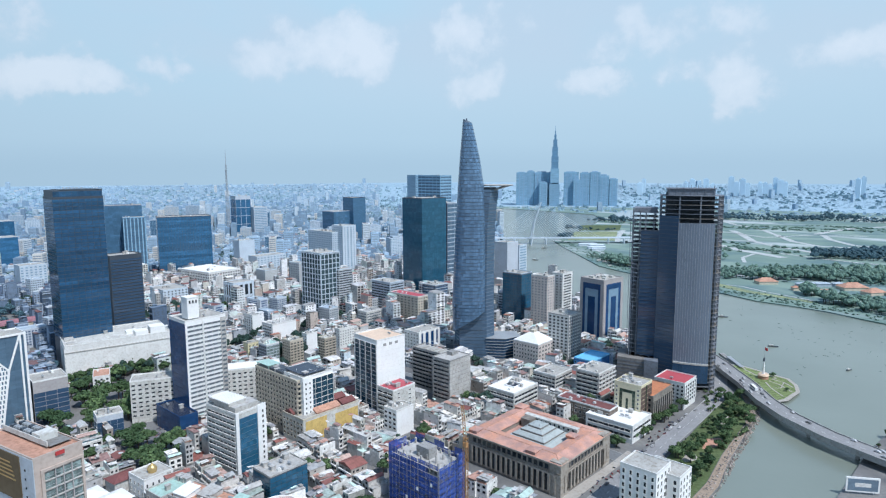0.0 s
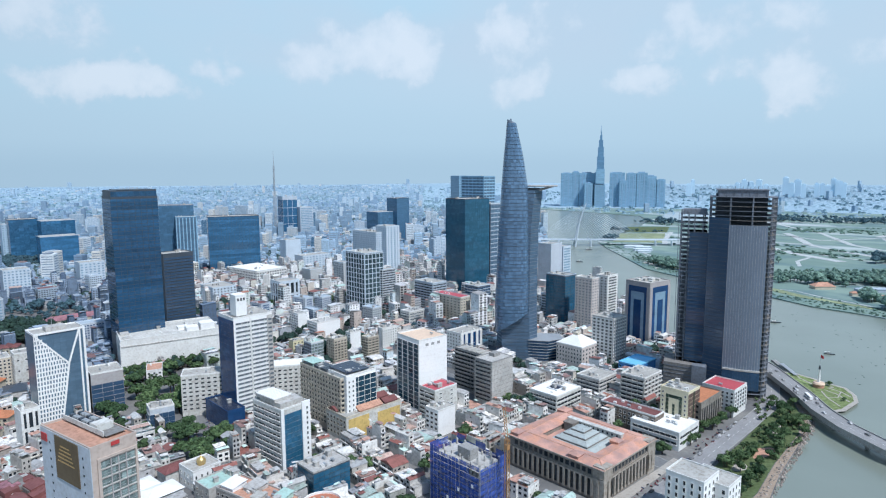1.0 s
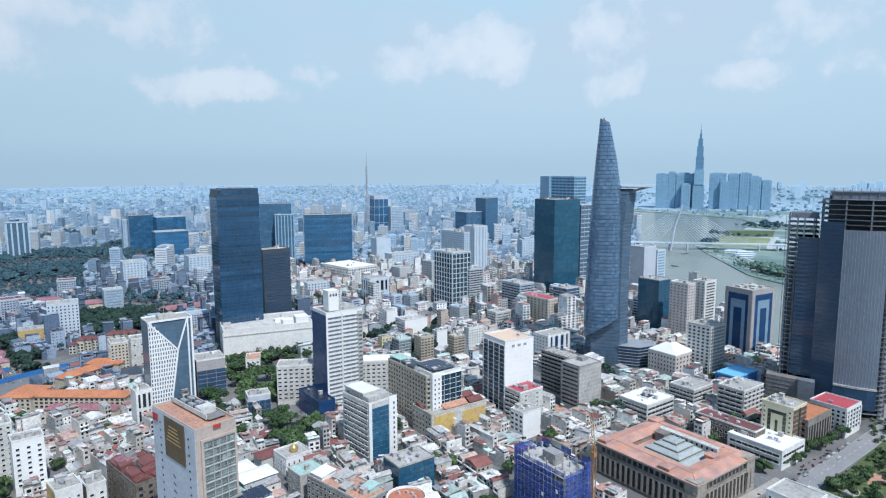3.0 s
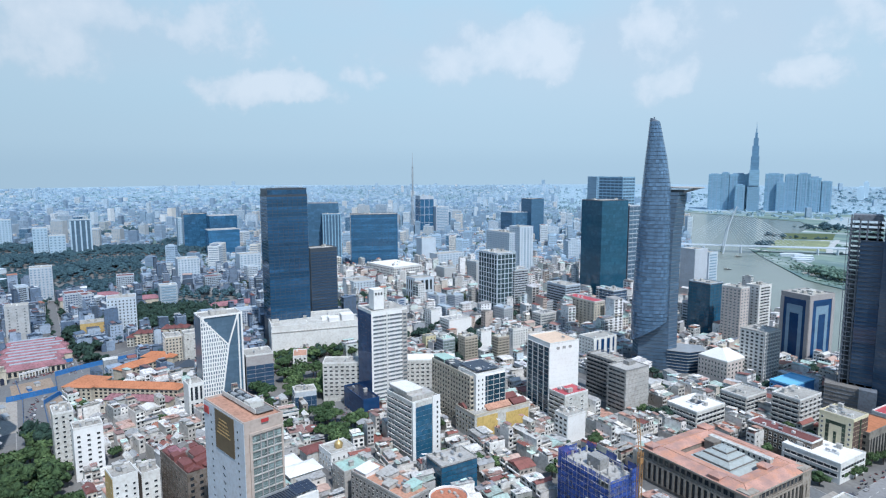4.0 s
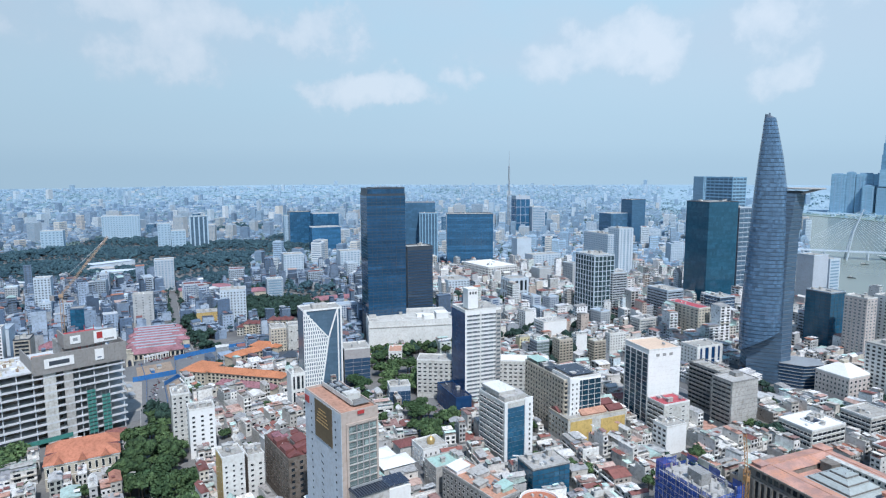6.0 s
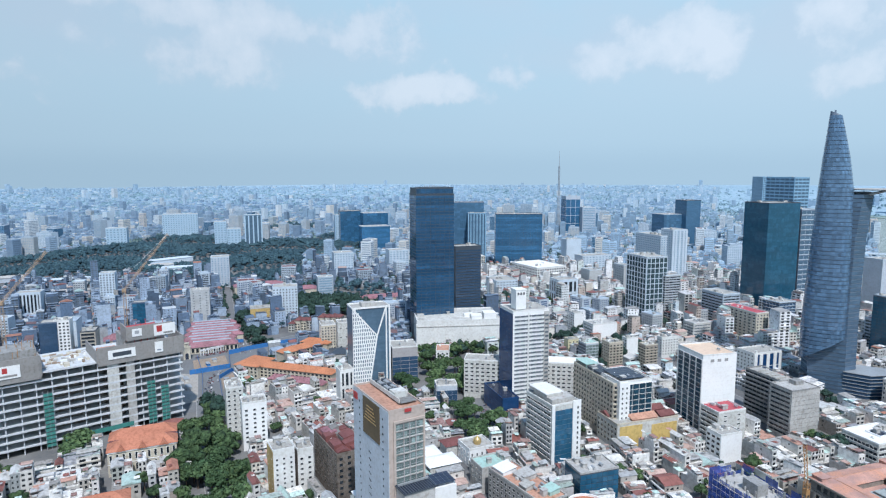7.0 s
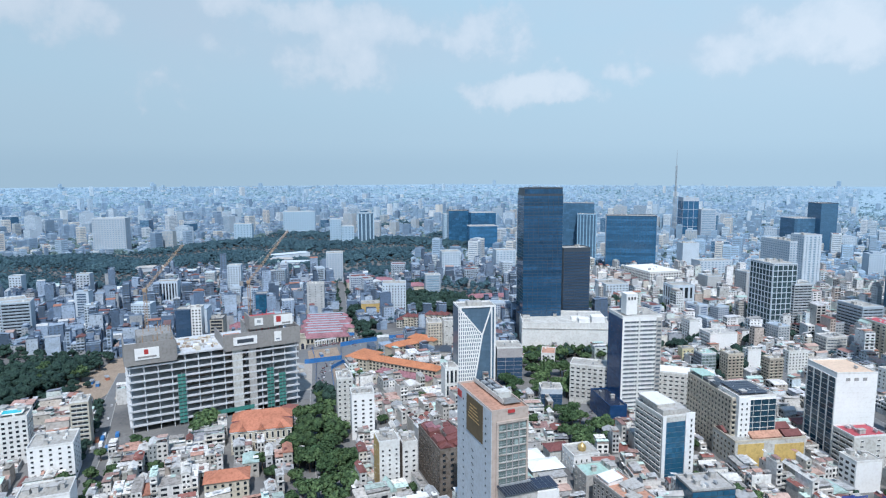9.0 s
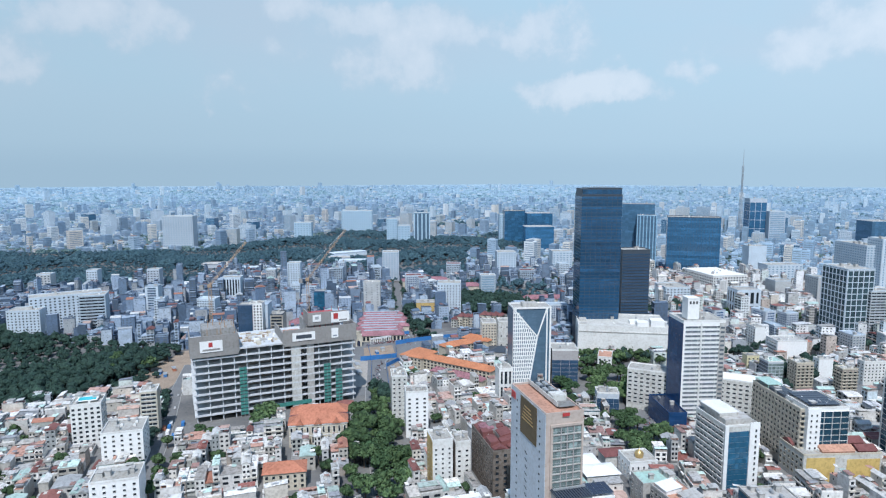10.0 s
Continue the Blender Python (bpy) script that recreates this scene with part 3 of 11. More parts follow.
def roof_kit(root, rng, w, d, h, n, mats=("palecon", "steel", "white")):
    """Stair heads, tanks and cooling units on a flat roof."""
    for i in range(n):
        x, y = -rng.uniform(0.15, 0.85) * w, rng.uniform(0.15, 0.85) * d
        k = rng.random()
        if k < 0.35:
            a, b, c = rng.uniform(2, 4), rng.uniform(2, 4.5), rng.uniform(2.4, 3.6)
            bm = boxes((x - a / 2, x + a / 2, y - b / 2, y + b / 2, h, h + c), (x - a / 2 - 0.3, x + a / 2 + 0.3, y - b / 2 - 0.3, y + b / 2 + 0.3, h + c, h + c + 0.2), (x + a / 2, x + a / 2 + 0.05, y - 0.5, y + 0.5, h, h + 2.0))
            part("stair_head", bm, mats[0], root)
        elif k < 0.65:
            bm = bmesh.new()
            for j in (-1, 1):
                tube(bm, (x - 0.9, y + j * 0.5, h), (x - 0.9, y + j * 0.5, h + 0.8), 0.08)
                tube(bm, (x + 0.9, y + j * 0.5, h), (x + 0.9, y + j * 0.5, h + 0.8), 0.08)
            tube(bm, (x - 1.3, y, h + 1.5), (x + 1.3, y, h + 1.5), 0.75, n=10)
            part("water_tank", bm, mats[1], root)
        else:
            bm = boxes((x - 1.1, x + 1.1, y - 0.8, y + 0.8, h, h + 1.4), (x - 0.9, x + 0.9, y - 0.6, y + 0.6, h + 1.4, h + 1.55))
            tube(bm, (x, y, h + 1.5), (x, y, h + 1.75), 0.5, n=8)
            part("cooling_unit", bm, mats[2], root)


BLOCKS = {}  # finished blocks by label, for later fittings
KEEP_OUT = []  # turned footprints that houses leave free: corner x, y, w, d, turn


def block(name, label, category, cx, cy, w, d, h, rot=0.0, wall="white", faces=(), trim="white", roof="deck", kit=3, parapet=1.2, group="", seed=0, margin=3.0, base=0.0):
    """A building from its near corner (cx, cy), w to -x and d to +y in its own turned axes, with a parapet roof and filled walls."""
    root = thing(name, label, category, cx, cy, rot, base, group)
    BLOCKS[label] = root
    KEEP_OUT.append((cx, cy, w, d, rot, margin))
    part("wall", boxes((-w, 0, 0, d, 0, h)), wall, root)
    t = 0.4
    part("parapet", boxes((-w - 0.1, 0.1, -0.1, t, h, h + parapet), (-w - 0.1, 0.1, d - t, d + 0.1, h, h + parapet), (-w - 0.1, -w + t, t, d - t, h, h + parapet), (-t, 0.1, t, d - t, h, h + parapet)), trim, root)
    part("roof", boxes((-w + t + 0.02, -t - 0.02, t + 0.02, d - t - 0.02, h + 0.02, h + 0.25)), roof, root)
    for face, *spec in faces:
        facade(root, face, w, d, spec, trim)
    rng = random.Random(int(abs(cx * 13 + cy * 7)) + seed)
    if kit:
        roof_kit(root, rng, w, d, h + 0.2, kit)
    return root


# ---- ground, river and roads ----
NEAR_SHORE = [(-118, -4900), (-118, 392), (-124, 428), (-128, 470), (-134, 528), (-152, 580), (-186, 636), (-224, 676), (-324, 705), (-440, 790), (-505, 872), (-600, 912), (-700, 985), (-860, 1180), (-1100, 1480),
              (-1341, 1800), (-1560, 2050), (-1850, 2260), (-2300, 2520), (-4900, 2695)]
FAR_SHORE = [(4900, 940), (600, 930), (100, 905), (-60, 950), (-120, 971), (-166, 992), (-206, 1000), (-263, 1004), (-336, 1037), (-460, 1092), (-563, 1135), (-610, 1160), (-747, 1300), (-834, 1388), (-916, 1479),
             (-960, 1620), (-1040, 1900), (-1180, 2260), (-1330, 2460), (-1700, 2530), (-2300, 2570), (-4900, 2700)]
TIP_SHORE = [(-60, -4900), (-60, 425), (-56, 513), (-50, 556), (-30, 584), (30, 600), (300, 570), (4900, 600), (4900, -4900)]


def land(name, pts, mat, label):
    """Flat land with a quay edge that drops below the water."""
    bm = bmesh.new()
    prism(bm, pts, -5.0, 0.0)
    bmesh.ops.recalc_face_normals(bm, faces=bm.faces)
    bmesh.ops.triangulate(bm, faces=bm.faces)
    ob = new(name, finish(bm, name, mat))
    return tagged(ob, label, "ground", kind="structure")


land("ground", NEAR_SHORE + [(-4900, -4900)], "ground", "grey asphalt and paved city ground with a quay edge")
land("ground", FAR_SHORE + [(-4900, 4900), (4900, 4900)], "meadow", "green scrub and sandy flats across the river")
land("ground", TIP_SHORE, "ground", "grey paved ground on the canal's other bank")
bm = bmesh.new()
vs = [bm.verts.new(p) for p in ((-4900, -4900, -1.6), (4900, -4900, -1.6), (4900, 4900, -1.6), (-4900, 4900, -1.6))]
bm.faces.new(vs)
tagged(new("water", finish(bm, "water", "water")), "grey-green silty river water with faint ripples", "river", kind="structure")


def far_rise():
    """The far plain, raised so that its edge meets the horizon seen from the camera."""
    bm = bmesh.new()
    rings, n = 9, 96
    rows = []
    for i in range(rings):
        k = i / (rings - 1)
        r = 3300 + 1600 * k
        rows.append([bm.verts.new((r * math.cos(a), r * math.sin(a), -0.5 + 92 * k ** 1.6 + (4 * math.sin(a * 9) if i > 3 else 0))) for a in (2 * math.pi * j / n for j in range(n))])
    for i in range(rings - 1):
        for j in range(n):
            bm.faces.new((rows[i][j], rows[i + 1][j], rows[i + 1][(j + 1) % n], rows[i][(j + 1) % n])).smooth = True
    bmesh.ops.recalc_face_normals(bm, faces=bm.faces)
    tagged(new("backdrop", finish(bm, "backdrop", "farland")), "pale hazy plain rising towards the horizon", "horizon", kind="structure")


def far_z(r):
    k = min(1.0, max(0.0, (r - 3300) / 1600))
    return 92 * k ** 1.6


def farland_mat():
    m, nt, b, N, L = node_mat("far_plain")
    # haze blue is the base colour, so the plain melts into the sky
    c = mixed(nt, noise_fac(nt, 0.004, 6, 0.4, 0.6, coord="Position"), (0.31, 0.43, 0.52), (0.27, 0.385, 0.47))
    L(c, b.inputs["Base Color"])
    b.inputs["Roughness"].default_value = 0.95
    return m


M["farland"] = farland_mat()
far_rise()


def ribbon(name, pts, width, z, thick, mat, label, category="road", kind="structure", lanes=True, rails=False):
    """A road: a slab that follows a line, with kerbs and painted dashes as its parts."""
    P = [Vector((x, y, 0)) for x, y in pts]
    dirs = [(P[min(i + 1, len(P) - 1)] - P[max(i - 1, 0)]).normalized() for i in range(len(P))]
    sides = [Vector((-d.y, d.x, 0)) for d in dirs]

    def strip(o0, o1, z0, z1):
        bm = bmesh.new()
        rows = [[bm.verts.new((p + s * o).to_tuple()[:2] + (zz,)) for o, zz in ((o0, z0), (o1, z0), (o1, z1), (o0, z1))] for p, s in zip(P, sides)]
        for a, b in zip(rows[:-1], rows[1:]):
            for k in range(4):
                bm.faces.new((a[k], a[(k + 1) % 4], b[(k + 1) % 4], b[k]))
        bm.faces.new(rows[0])
        bm.faces.new(rows[-1][::-1])
        bmesh.ops.recalc_face_normals(bm, faces=bm.faces)
        return bm

    h = width / 2
    root = new(name, finish(strip(-h, h, z - thick, z), name, mat))
    tagged(root, label, category, kind=kind)
    for o in (-h, h):
        part("kerb", strip(o - 0.3, o + 0.3, z - thick, z + (0.9 if rails else 0.15)), "bridge", root)
    if lanes:
        bm = bmesh.new()
        for i in range(len(P) - 1):
            n = int((P[i + 1] - P[i]).length / 9)
            for j in range(n):
                a = P[i].lerp(P[i + 1], (j + 0.2) / n)
                b = P[i].lerp(P[i + 1], (j + 0.6) / n)
                d = (b - a).normalized()
                s = Vector((-d.y, d.x, 0))
                q = [a + s * 0.12, b + s * 0.12, b - s * 0.12, a - s * 0.12]
                bm.faces.new([bm.verts.new((v.x, v.y, z + 0.03)) for v in q])
        tagged(part("lane_dashes", bm, "white", root), kind="stuff")
    ROADS.append((pts, width))
    return root


ROADS = []
ribbon("road", [(-166, 250), (-168, 400), (-170, 500), (-172, 556), (-190, 612), (-222, 650), (-262, 676), (-330, 692)], 13, 0.16, 0.2, "flydeck", "grey riverside street with parked cars and dashed lanes")
ribbon("road", [(-176, 385), (-300, 402), (-420, 410), (-640, 420)], 13, 0.14, 0.2, "asphalt", "grey city street", lanes=False)
ribbon("road", [(-340, -155), (-371, -168), (-464, -188), (-550, -211), (-640, -228)], 11, 0.16, 0.2, "asphalt", "grey side street between trees", lanes=False)
ribbon("road", [(-330, -12), (-420, -22), (-500, -30), (-570, -34)], 15, 0.16, 0.2, "asphalt", "grey tree-lined street with parked cars", lanes=False)
ribbon("road", [(-420, 165), (-520, 215), (-590, 260), (-690, 500), (-720, 640)], 15, 0.14, 0.2, "asphalt", "grey boulevard lined with trees", lanes=False)
ribbon("road", [(-700, 2), (-850, -14), (-1100, -22)], 11, 0.15, 0.2, "asphalt", "grey boulevard beside the market", lanes=False)
ribbon("road", [(-712, -46), (-730, 12), (-756, 60), (-770, 124), (-776, 190)], 13, 0.17, 0.2, "asphalt", "grey boulevard in front of shop rows", lanes=False)
ribbon("flyover", [(-262, 690), (-232, 666), (-200, 634), (-174, 603), (-157, 583), (-133, 550), (-109, 526), (-79, 506), (-43, 491), (40, 468), (140, 446)], 15.5, 7.6, 3.4, "flydeck", "grey concrete flyover with low parapets curving over the canal mouth", "bridge", rails=True)
fly = bpy.data.objects["flyover"]
for x, y in [(-216, 651), (-184, 615), (-152, 576), (-121, 538), (-94, 516), (-60, 498), (0, 479)]:
    part("pier", boxes((x - 1.2, x + 1.2, y - 1.2, y + 1.2, -4.0, 5.0), (x - 5, x + 5, y - 1.4, y + 1.4, 4.6, 6.05)), "bridge", fly)


def flat_road(pts, width):
    """A pale sandy road over the flats."""
    P = [Vector((x, y, 0)) for x, y in pts]
    bm = bmesh.new()
    rows = []
    for i, p in enumerate(P):
        d = (P[min(i + 1, len(P) - 1)] - P[max(i - 1, 0)]).normalized()
        s = Vector((-d.y, d.x, 0)) * width / 2
        rows.append([bm.verts.new((*(p + k * s).to_tuple()[:2], z)) for k in (-1, 1) for z in (0.5,)])
    for a, b in zip(rows[:-1], rows[1:]):
        bm.faces.new((a[0], a[1], b[1], b[0]))
    bmesh.ops.recalc_face_normals(bm, faces=bm.faces)
    tagged(new("road", finish(bm, "road", "sand")), "pale unfinished road across the green flats", "road", kind="structure")


M["sand"] = wall_mat("pale_sand", (0.55, 0.585, 0.59), 0.5)
M["hay"] = leaf_mat("dry_meadow_grass", (0.25, 0.30, 0.17), (0.31, 0.345, 0.20))
M["pond"] = wall_mat("still_pond", (0.36, 0.43, 0.46), 0.1, 0.25)
for pts, width in (([(-548, 1683), (-465, 1605), (-353, 1533)], 26), ([(-422, 1558), (-423, 1474), (-397, 1402)], 8), ([(-640, 2100), (-595, 2026), (-494, 1817), (-405, 1733), (-319, 1670)], 20),
                   ([(-495, 2043), (-415, 1889), (-340, 1819), (-266, 1835), (-100, 1850)], 18), ([(-700, 2060), (-612, 2026), (-501, 1948)], 11), ([(-501, 1950), (-404, 2125), (-280, 2160)], 11),
                   ([(-410, 2155), (-394, 2284), (-359, 2440), (-200, 2700)], 22), ([(-392, 2136), (-350, 2009), (-302, 1934), (-275, 1893), (-150, 1850)], 17), ([(-420, 1622), (-276, 1565), (-223, 1552), (-60, 1540)], 8),
                   ([(-235, 1446), (-150, 1417), (0, 1400)], 14), ([(-341, 1108), (-318, 1111), (-274, 1086), (-227, 1070), (-199, 1058)], 4), ([(-475, 2893), (-376, 2856), (-313, 2798), (-150, 2760)], 26),
                   ([(-760, 1400), (-698, 1344), (-629, 1282), (-574, 1239), (-480, 1215)], 6), ([(-908, 1885), (-820, 1665), (-770, 1565)], 14), ([(-930, 1500), (-870, 1484), (-770, 1562), (-680, 1640), (-548, 1683)], 15),
                   ([(-800, 2480), (-700, 2330), (-595, 2230), (-495, 2043)], 14), ([(-760, 1760), (-640, 1800), (-494, 1817)], 10), ([(-1180, 2330), (-960, 2380), (-800, 2480), (-600, 2700)], 16)):
    flat_road(pts, width)


def plaza(name, pts, mat, z, label, category):
    bm = bmesh.new()
    prism(bm, pts, z - 0.3, z)
    bmesh.ops.recalc_face_normals(bm, faces=bm.faces)
    PLAZAS.append(pts)
    return tagged(new(name, finish(bm, name, mat)), label, category, kind="structure")


PLAZAS = [[(-532, -65), (-545, -8), (-640, 0), (-700, 40), (-765, 105), (-770, -70)], [(-440, -190), (-482, -72), (-500, -60), (-515, -70), (-470, -195)]]
plaza("pavement", [(-536, -56), (-545, -8), (-640, 0), (-700, 38), (-750, 105), (-764, 92), (-724, 14), (-700, -62), (-560, -62)], "asphalt", 0.12, "bare grey asphalt square round a fenced work site", "square")
plaza("pavement", [(-125.5, 300), (-118.5, 300), (-118.5, 392), (-124.5, 428), (-128.5, 470), (-134.5, 528), (-148, 568), (-157, 570), (-145.5, 545), (-135.5, 505), (-131.5, 440), (-125.5, 392)], "dirt", 0.2, "bare pinkish earth bank along the river", "bank")
plaza("lawn", [(-157, 300), (-126, 300), (-126, 392), (-132, 440), (-136, 505), (-146, 545), (-163, 580), (-164, 520), (-159, 420)], "lawn", 0.22, "strip of lawn by the quay", "grass")
plaza("pavement", [(-200, 312), (-178, 312), (-178, 400), (-184, 400), (-184, 375), (-186, 312)], "paving", 0.22, "pale stone pavement along a bank", "pavement")
plaza("lawn", [(-200, 650), (-183, 655), (-166, 650), (-153, 645), (-139, 642), (-129, 628), (-124, 612), (-127, 584), (-131, 576), (-143, 588), (-160, 610), (-180, 634)], "islegrass", 0.5, "bright green islet park beside the flyover", "park")
ISLE_PATHS = (([(-183, 656), (-176, 645), (-162, 634)], 1.6), ([(-149, 633), (-138, 630), (-128, 621)], 1.3), ([(-150, 626), (-138, 620), (-126, 607)], 1.3), ([(-151, 620), (-143, 606), (-129, 590)], 1.3), ([(-153, 643), (-146, 638), (-149, 633)], 1.3), ([(-138, 630), (-136, 612), (-143, 606)], 1.0))
for pts, w in ISLE_PATHS:
    for (ax, ay), (bx, by) in zip(pts[:-1], pts[1:]):
        L = math.hypot(bx - ax, by - ay)
        u, v = -(by - ay) / L * w / 2, (bx - ax) / L * w / 2
        plaza("path", [(ax + u, ay + v), (ax - u, ay - v), (bx - u, by - v), (bx + u, by + v)], "paving", 0.53, "pale paved footpath through the islet lawn", "path")
plaza("work_site", [(-560, -300), (-600, -270), (-690, -252), (-700, -235), (-640, -215), (-560, -225)], "dirt", 0.15, "bare brown earth of a work site", "work site")
plaza("work_site", [(-650, -48), (-690, -52), (-700, -20), (-660, -15)], "dirt", 0.3, "brown earth inside a blue site fence", "work site")


def fence(pts, h, mat, label):
    root = thing("site_fence", label, "fence", *pts[0])
    x0, y0 = pts[0]
    for (ax, ay), (bx, by) in zip(pts[:-1], pts[1:]):
        n = max(1, int(math.hypot(bx - ax, by - ay) / 5))
        ang = math.degrees(math.atan2(by - ay, bx - ax))
        L = math.hypot(bx - ax, by - ay) / n
        for i in range(n):
            k = (i + 0.5) / n
            piece("panel", slab_mesh(L * 0.98, 0.15, h, mat), root, pose(ax + (bx - ax) * k - x0, ay + (by - ay) * k - y0, 0, 0, 0, ang))
    return root


fence([(-642, -52), (-652, -14), (-702, -16), (-715, 10), (-725, 40), (-735, 90)], 5, "bluepaint", "blue sheet metal site fence")
fence([(-566, -20), (-620, -24), (-640, -12), (-600, -2), (-570, -8)], 4, "bluepaint", "blue sheet metal site fence")
fence([(-560, -228), (-566, -262)], 4, "bluepaint", "blue sheet metal site fence")
fence([(-745, -80), (-752, -20), (-748, 0)], 4, "bluepaint", "blue sheet metal site fence")
plaza("pond", [(-1113, 2300), (-989, 2391), (-1100, 2900), (-1195, 2947), (-1358, 2797), (-1250, 2500)], "pond", 0.6, "pale still pond among green flats", "pond")
plaza("lawn", [(-905, 1530), (-792, 1600), (-905, 1838), (-1005, 1745)], "hay", 0.4, "yellow-green meadow across the river", "grass")
plaza("lawn", [(-1015, 1790), (-915, 1870), (-1000, 2060), (-1105, 1950)], "lawn", 0.4, "green meadow across the river", "grass")
plaza("lawn", [(-640, 1245), (-560, 1200), (-470, 1170), (-440, 1230), (-560, 1330)], "lawn", 0.35, "green river bank meadow", "grass")
plaza("lawn", [(-410, 1120), (-300, 1062), (-190, 1040), (-190, 1052), (-290, 1078), (-400, 1140)], "hay", 0.35, "pale green grass along the far bank", "grass")
# worn spots and paths of the riverside park
for k, (x, y, a, b, mt, what) in enumerate(((-143, 452, 5, 13, "paletile", "pinkish paved court in the riverside park"), (-147, 418, 4, 9, "paving", "pale paved court in the riverside park"), (-144, 388, 5, 8, "dirt", "bare earth patch in the riverside park"),
                                            (-150, 500, 3, 12, "paving", "pale paved court in the riverside park"), (-140, 354, 5, 9, "paletile", "pinkish paved court in the riverside park"))):
    n = 12
    plaza("pavement", [(x + a * (1 + 0.25 * math.sin(3 * t + k)) * math.cos(t), y + b * (1 + 0.2 * math.sin(2 * t + k)) * math.sin(t)) for t in (2 * math.pi * i / n for i in range(n))], mt, 0.27, what, "pavement")
plaza("embankment", [(-200, 653), (-183, 658), (-165, 653), (-151, 648), (-137, 645), (-126, 629.5), (-120.5, 612), (-123, 582), (-130, 571), (-131, 576), (-127, 584), (-124, 612), (-129, 628), (-139, 642), (-153, 645), (-166, 650), (-183, 655), (-200, 650)], "paving", 0.45, "pale stone edge round the islet", "embankment")
plaza("work_site", [(-572, -18), (-618, -22), (-634, -12), (-602, -4), (-574, -9)], "dirt", 0.3, "pale earth heaps inside a blue site fence", "work site")
plaza("work_site", [(-648, -60), (-560, -62), (-562, -40), (-640, -44)], "paving", 0.2, "pale dusty strip beside a site fence", "work site")
fence([(-560, -36), (-640, -40), (-700, -48)], 3, "bluepaint", "blue sheet metal site fence")


# ---- towers and mid-rise buildings ----
block('office_tower', 'pale slab tower with a tan glazed front and roof terrace', 'tower', -268, 62, 42, 19, 89, 12, 'pink', (), trim='pink', roof='paletile', kit=0)
block('residential_tower', 'white high-rise with loggia bands and navy glass flank', 'tower', -453, 210, 27, 33, 85, 0, 'bright', (('S', 'curtain', 6, 22, 'g_navy', 6, 83.5, 0.992, 0.985), ('E', 'strip', 6, 22, 'g_mid', 6, 82.5, 0.9, 0.44)), kit=8)
block('office_block', 'white stepped office block with a teal glass front', 'office', -355, 194, 32, 23, 43, 6, 'offwhite', (('S', 'strip', 7, 10, 'g_win', 4.5, 41.9, 0.9, 0.36), ('E', 'curtain', 9, 11, 'g_teal', 1, 39.7, 0.96, 0.95)), kit=9)
block('hotel', 'cream hotel block with regular windows beside a white glazed wing', 'hotel', -374, 254, 56, 12, 45, 0, 'beige', (('S', 'punch', 14, 11, 'g_win', 4.5, 44.6, 0.55, 0.55), ('E', 'balcony', 3, 11, 'g_win', 4.5, 44.6, 0.5, 0.5)), trim='cream', kit=8)
block('office_block', 'white office wing with a dark gridded glass front', 'office', -371, 257, 30, 28, 47, 0, 'bright', (('E', 'grid', 5, 10, 'g_bottle', 5, 45.1, 0.97, 0.95),), kit=6)
block('office_tower', 'white slab tower with a blank wall and glazed flank', 'tower', -365, 325, 31, 29, 62, -5, 'bright', (('S', 'grid', 4, 15, 'g_bottle', 4, 59.1, 0.88, 0.95),), roof='peach', kit=1)
block('office_tower', 'dark glass tower in a white frame grid', 'tower', -686, 511, 44, 33, 85, 0, 'darkmetal', (('S', 'grid', 7, 11, 'g_frame', 8, 84.0, 0.87, 0.87), ('E', 'grid', 5, 11, 'g_frame', 8, 84.0, 0.87, 0.87)), trim='coolwhite', kit=6)
block('department_store', 'white podium of a shopping centre with blank walls', 'shop', -650, 184, 60, 95, 33, -12, 'white', (('S', 'fins', 14, 5, 'g_teal', 4, 30.0, 0.6, 0.5),), roof='offwhite', kit=8)
block('hotel', 'slim white hotel with small dark windows', 'hotel', -448, -3, 14, 17, 35, 5, 'bright', (('E', 'punch', 3, 8, 'g_win', 5, 31.6, 0.32, 0.42), ('N', 'punch', 3, 8, 'g_win', 5, 31.6, 0.32, 0.42)), kit=6)
block('hotel', 'slim white and ochre hotel with small square windows', 'hotel', -369, 14, 16, 13, 32, 10, 'white', (('E', 'punch', 3, 8, 'g_win', 3, 28.2, 0.28, 0.4), ('S', 'punch', 2, 8, 'g_win', 3, 28.2, 0.2, 0.3)), kit=6)
block('hotel', 'slim white hotel with dark party wall', 'hotel', -377, 29, 16, 10, 27, 10, 'white', (('E', 'punch', 2, 6, 'g_win', 3, 23.2, 0.35, 0.4),), kit=6)
block('old_block', 'stained brown old apartment block with rusty roofs', 'apartment', -354, 50, 42, 21, 31, 12, 'darkcon', (('S', 'punch', 9, 7, 'g_win', 4.5, 30.3, 0.4, 0.5), ('E', 'punch', 4, 7, 'g_win', 4.5, 30.3, 0.4, 0.5)), trim='darkcon', roof='maroon', kit=8)
block('hotel', 'white hotel with a roof pool', 'hotel', -440, -243, 18, 20, 33, 15, 'white', (('E', 'punch', 5, 8, 'g_win', 4.5, 31.8, 0.5, 0.5), ('N', 'punch', 5, 8, 'g_win', 4.5, 31.8, 0.5, 0.5)), kit=6)
block('apartment_block', 'white stepped apartment block', 'apartment', -408, -207, 24, 26, 25, 13, 'bright', (('E', 'punch', 5, 6, 'g_win', 4.5, 24.7, 0.3, 0.4), ('N', 'punch', 4, 6, 'g_win', 4.5, 24.7, 0.3, 0.4)), kit=7)
block('apartment_block', 'white flat-roofed apartment block with small windows', 'apartment', -340, -181, 20, 26, 25, 13, 'bright', (('E', 'punch', 5, 6, 'g_win', 4.5, 24.1, 0.3, 0.4),), kit=7)
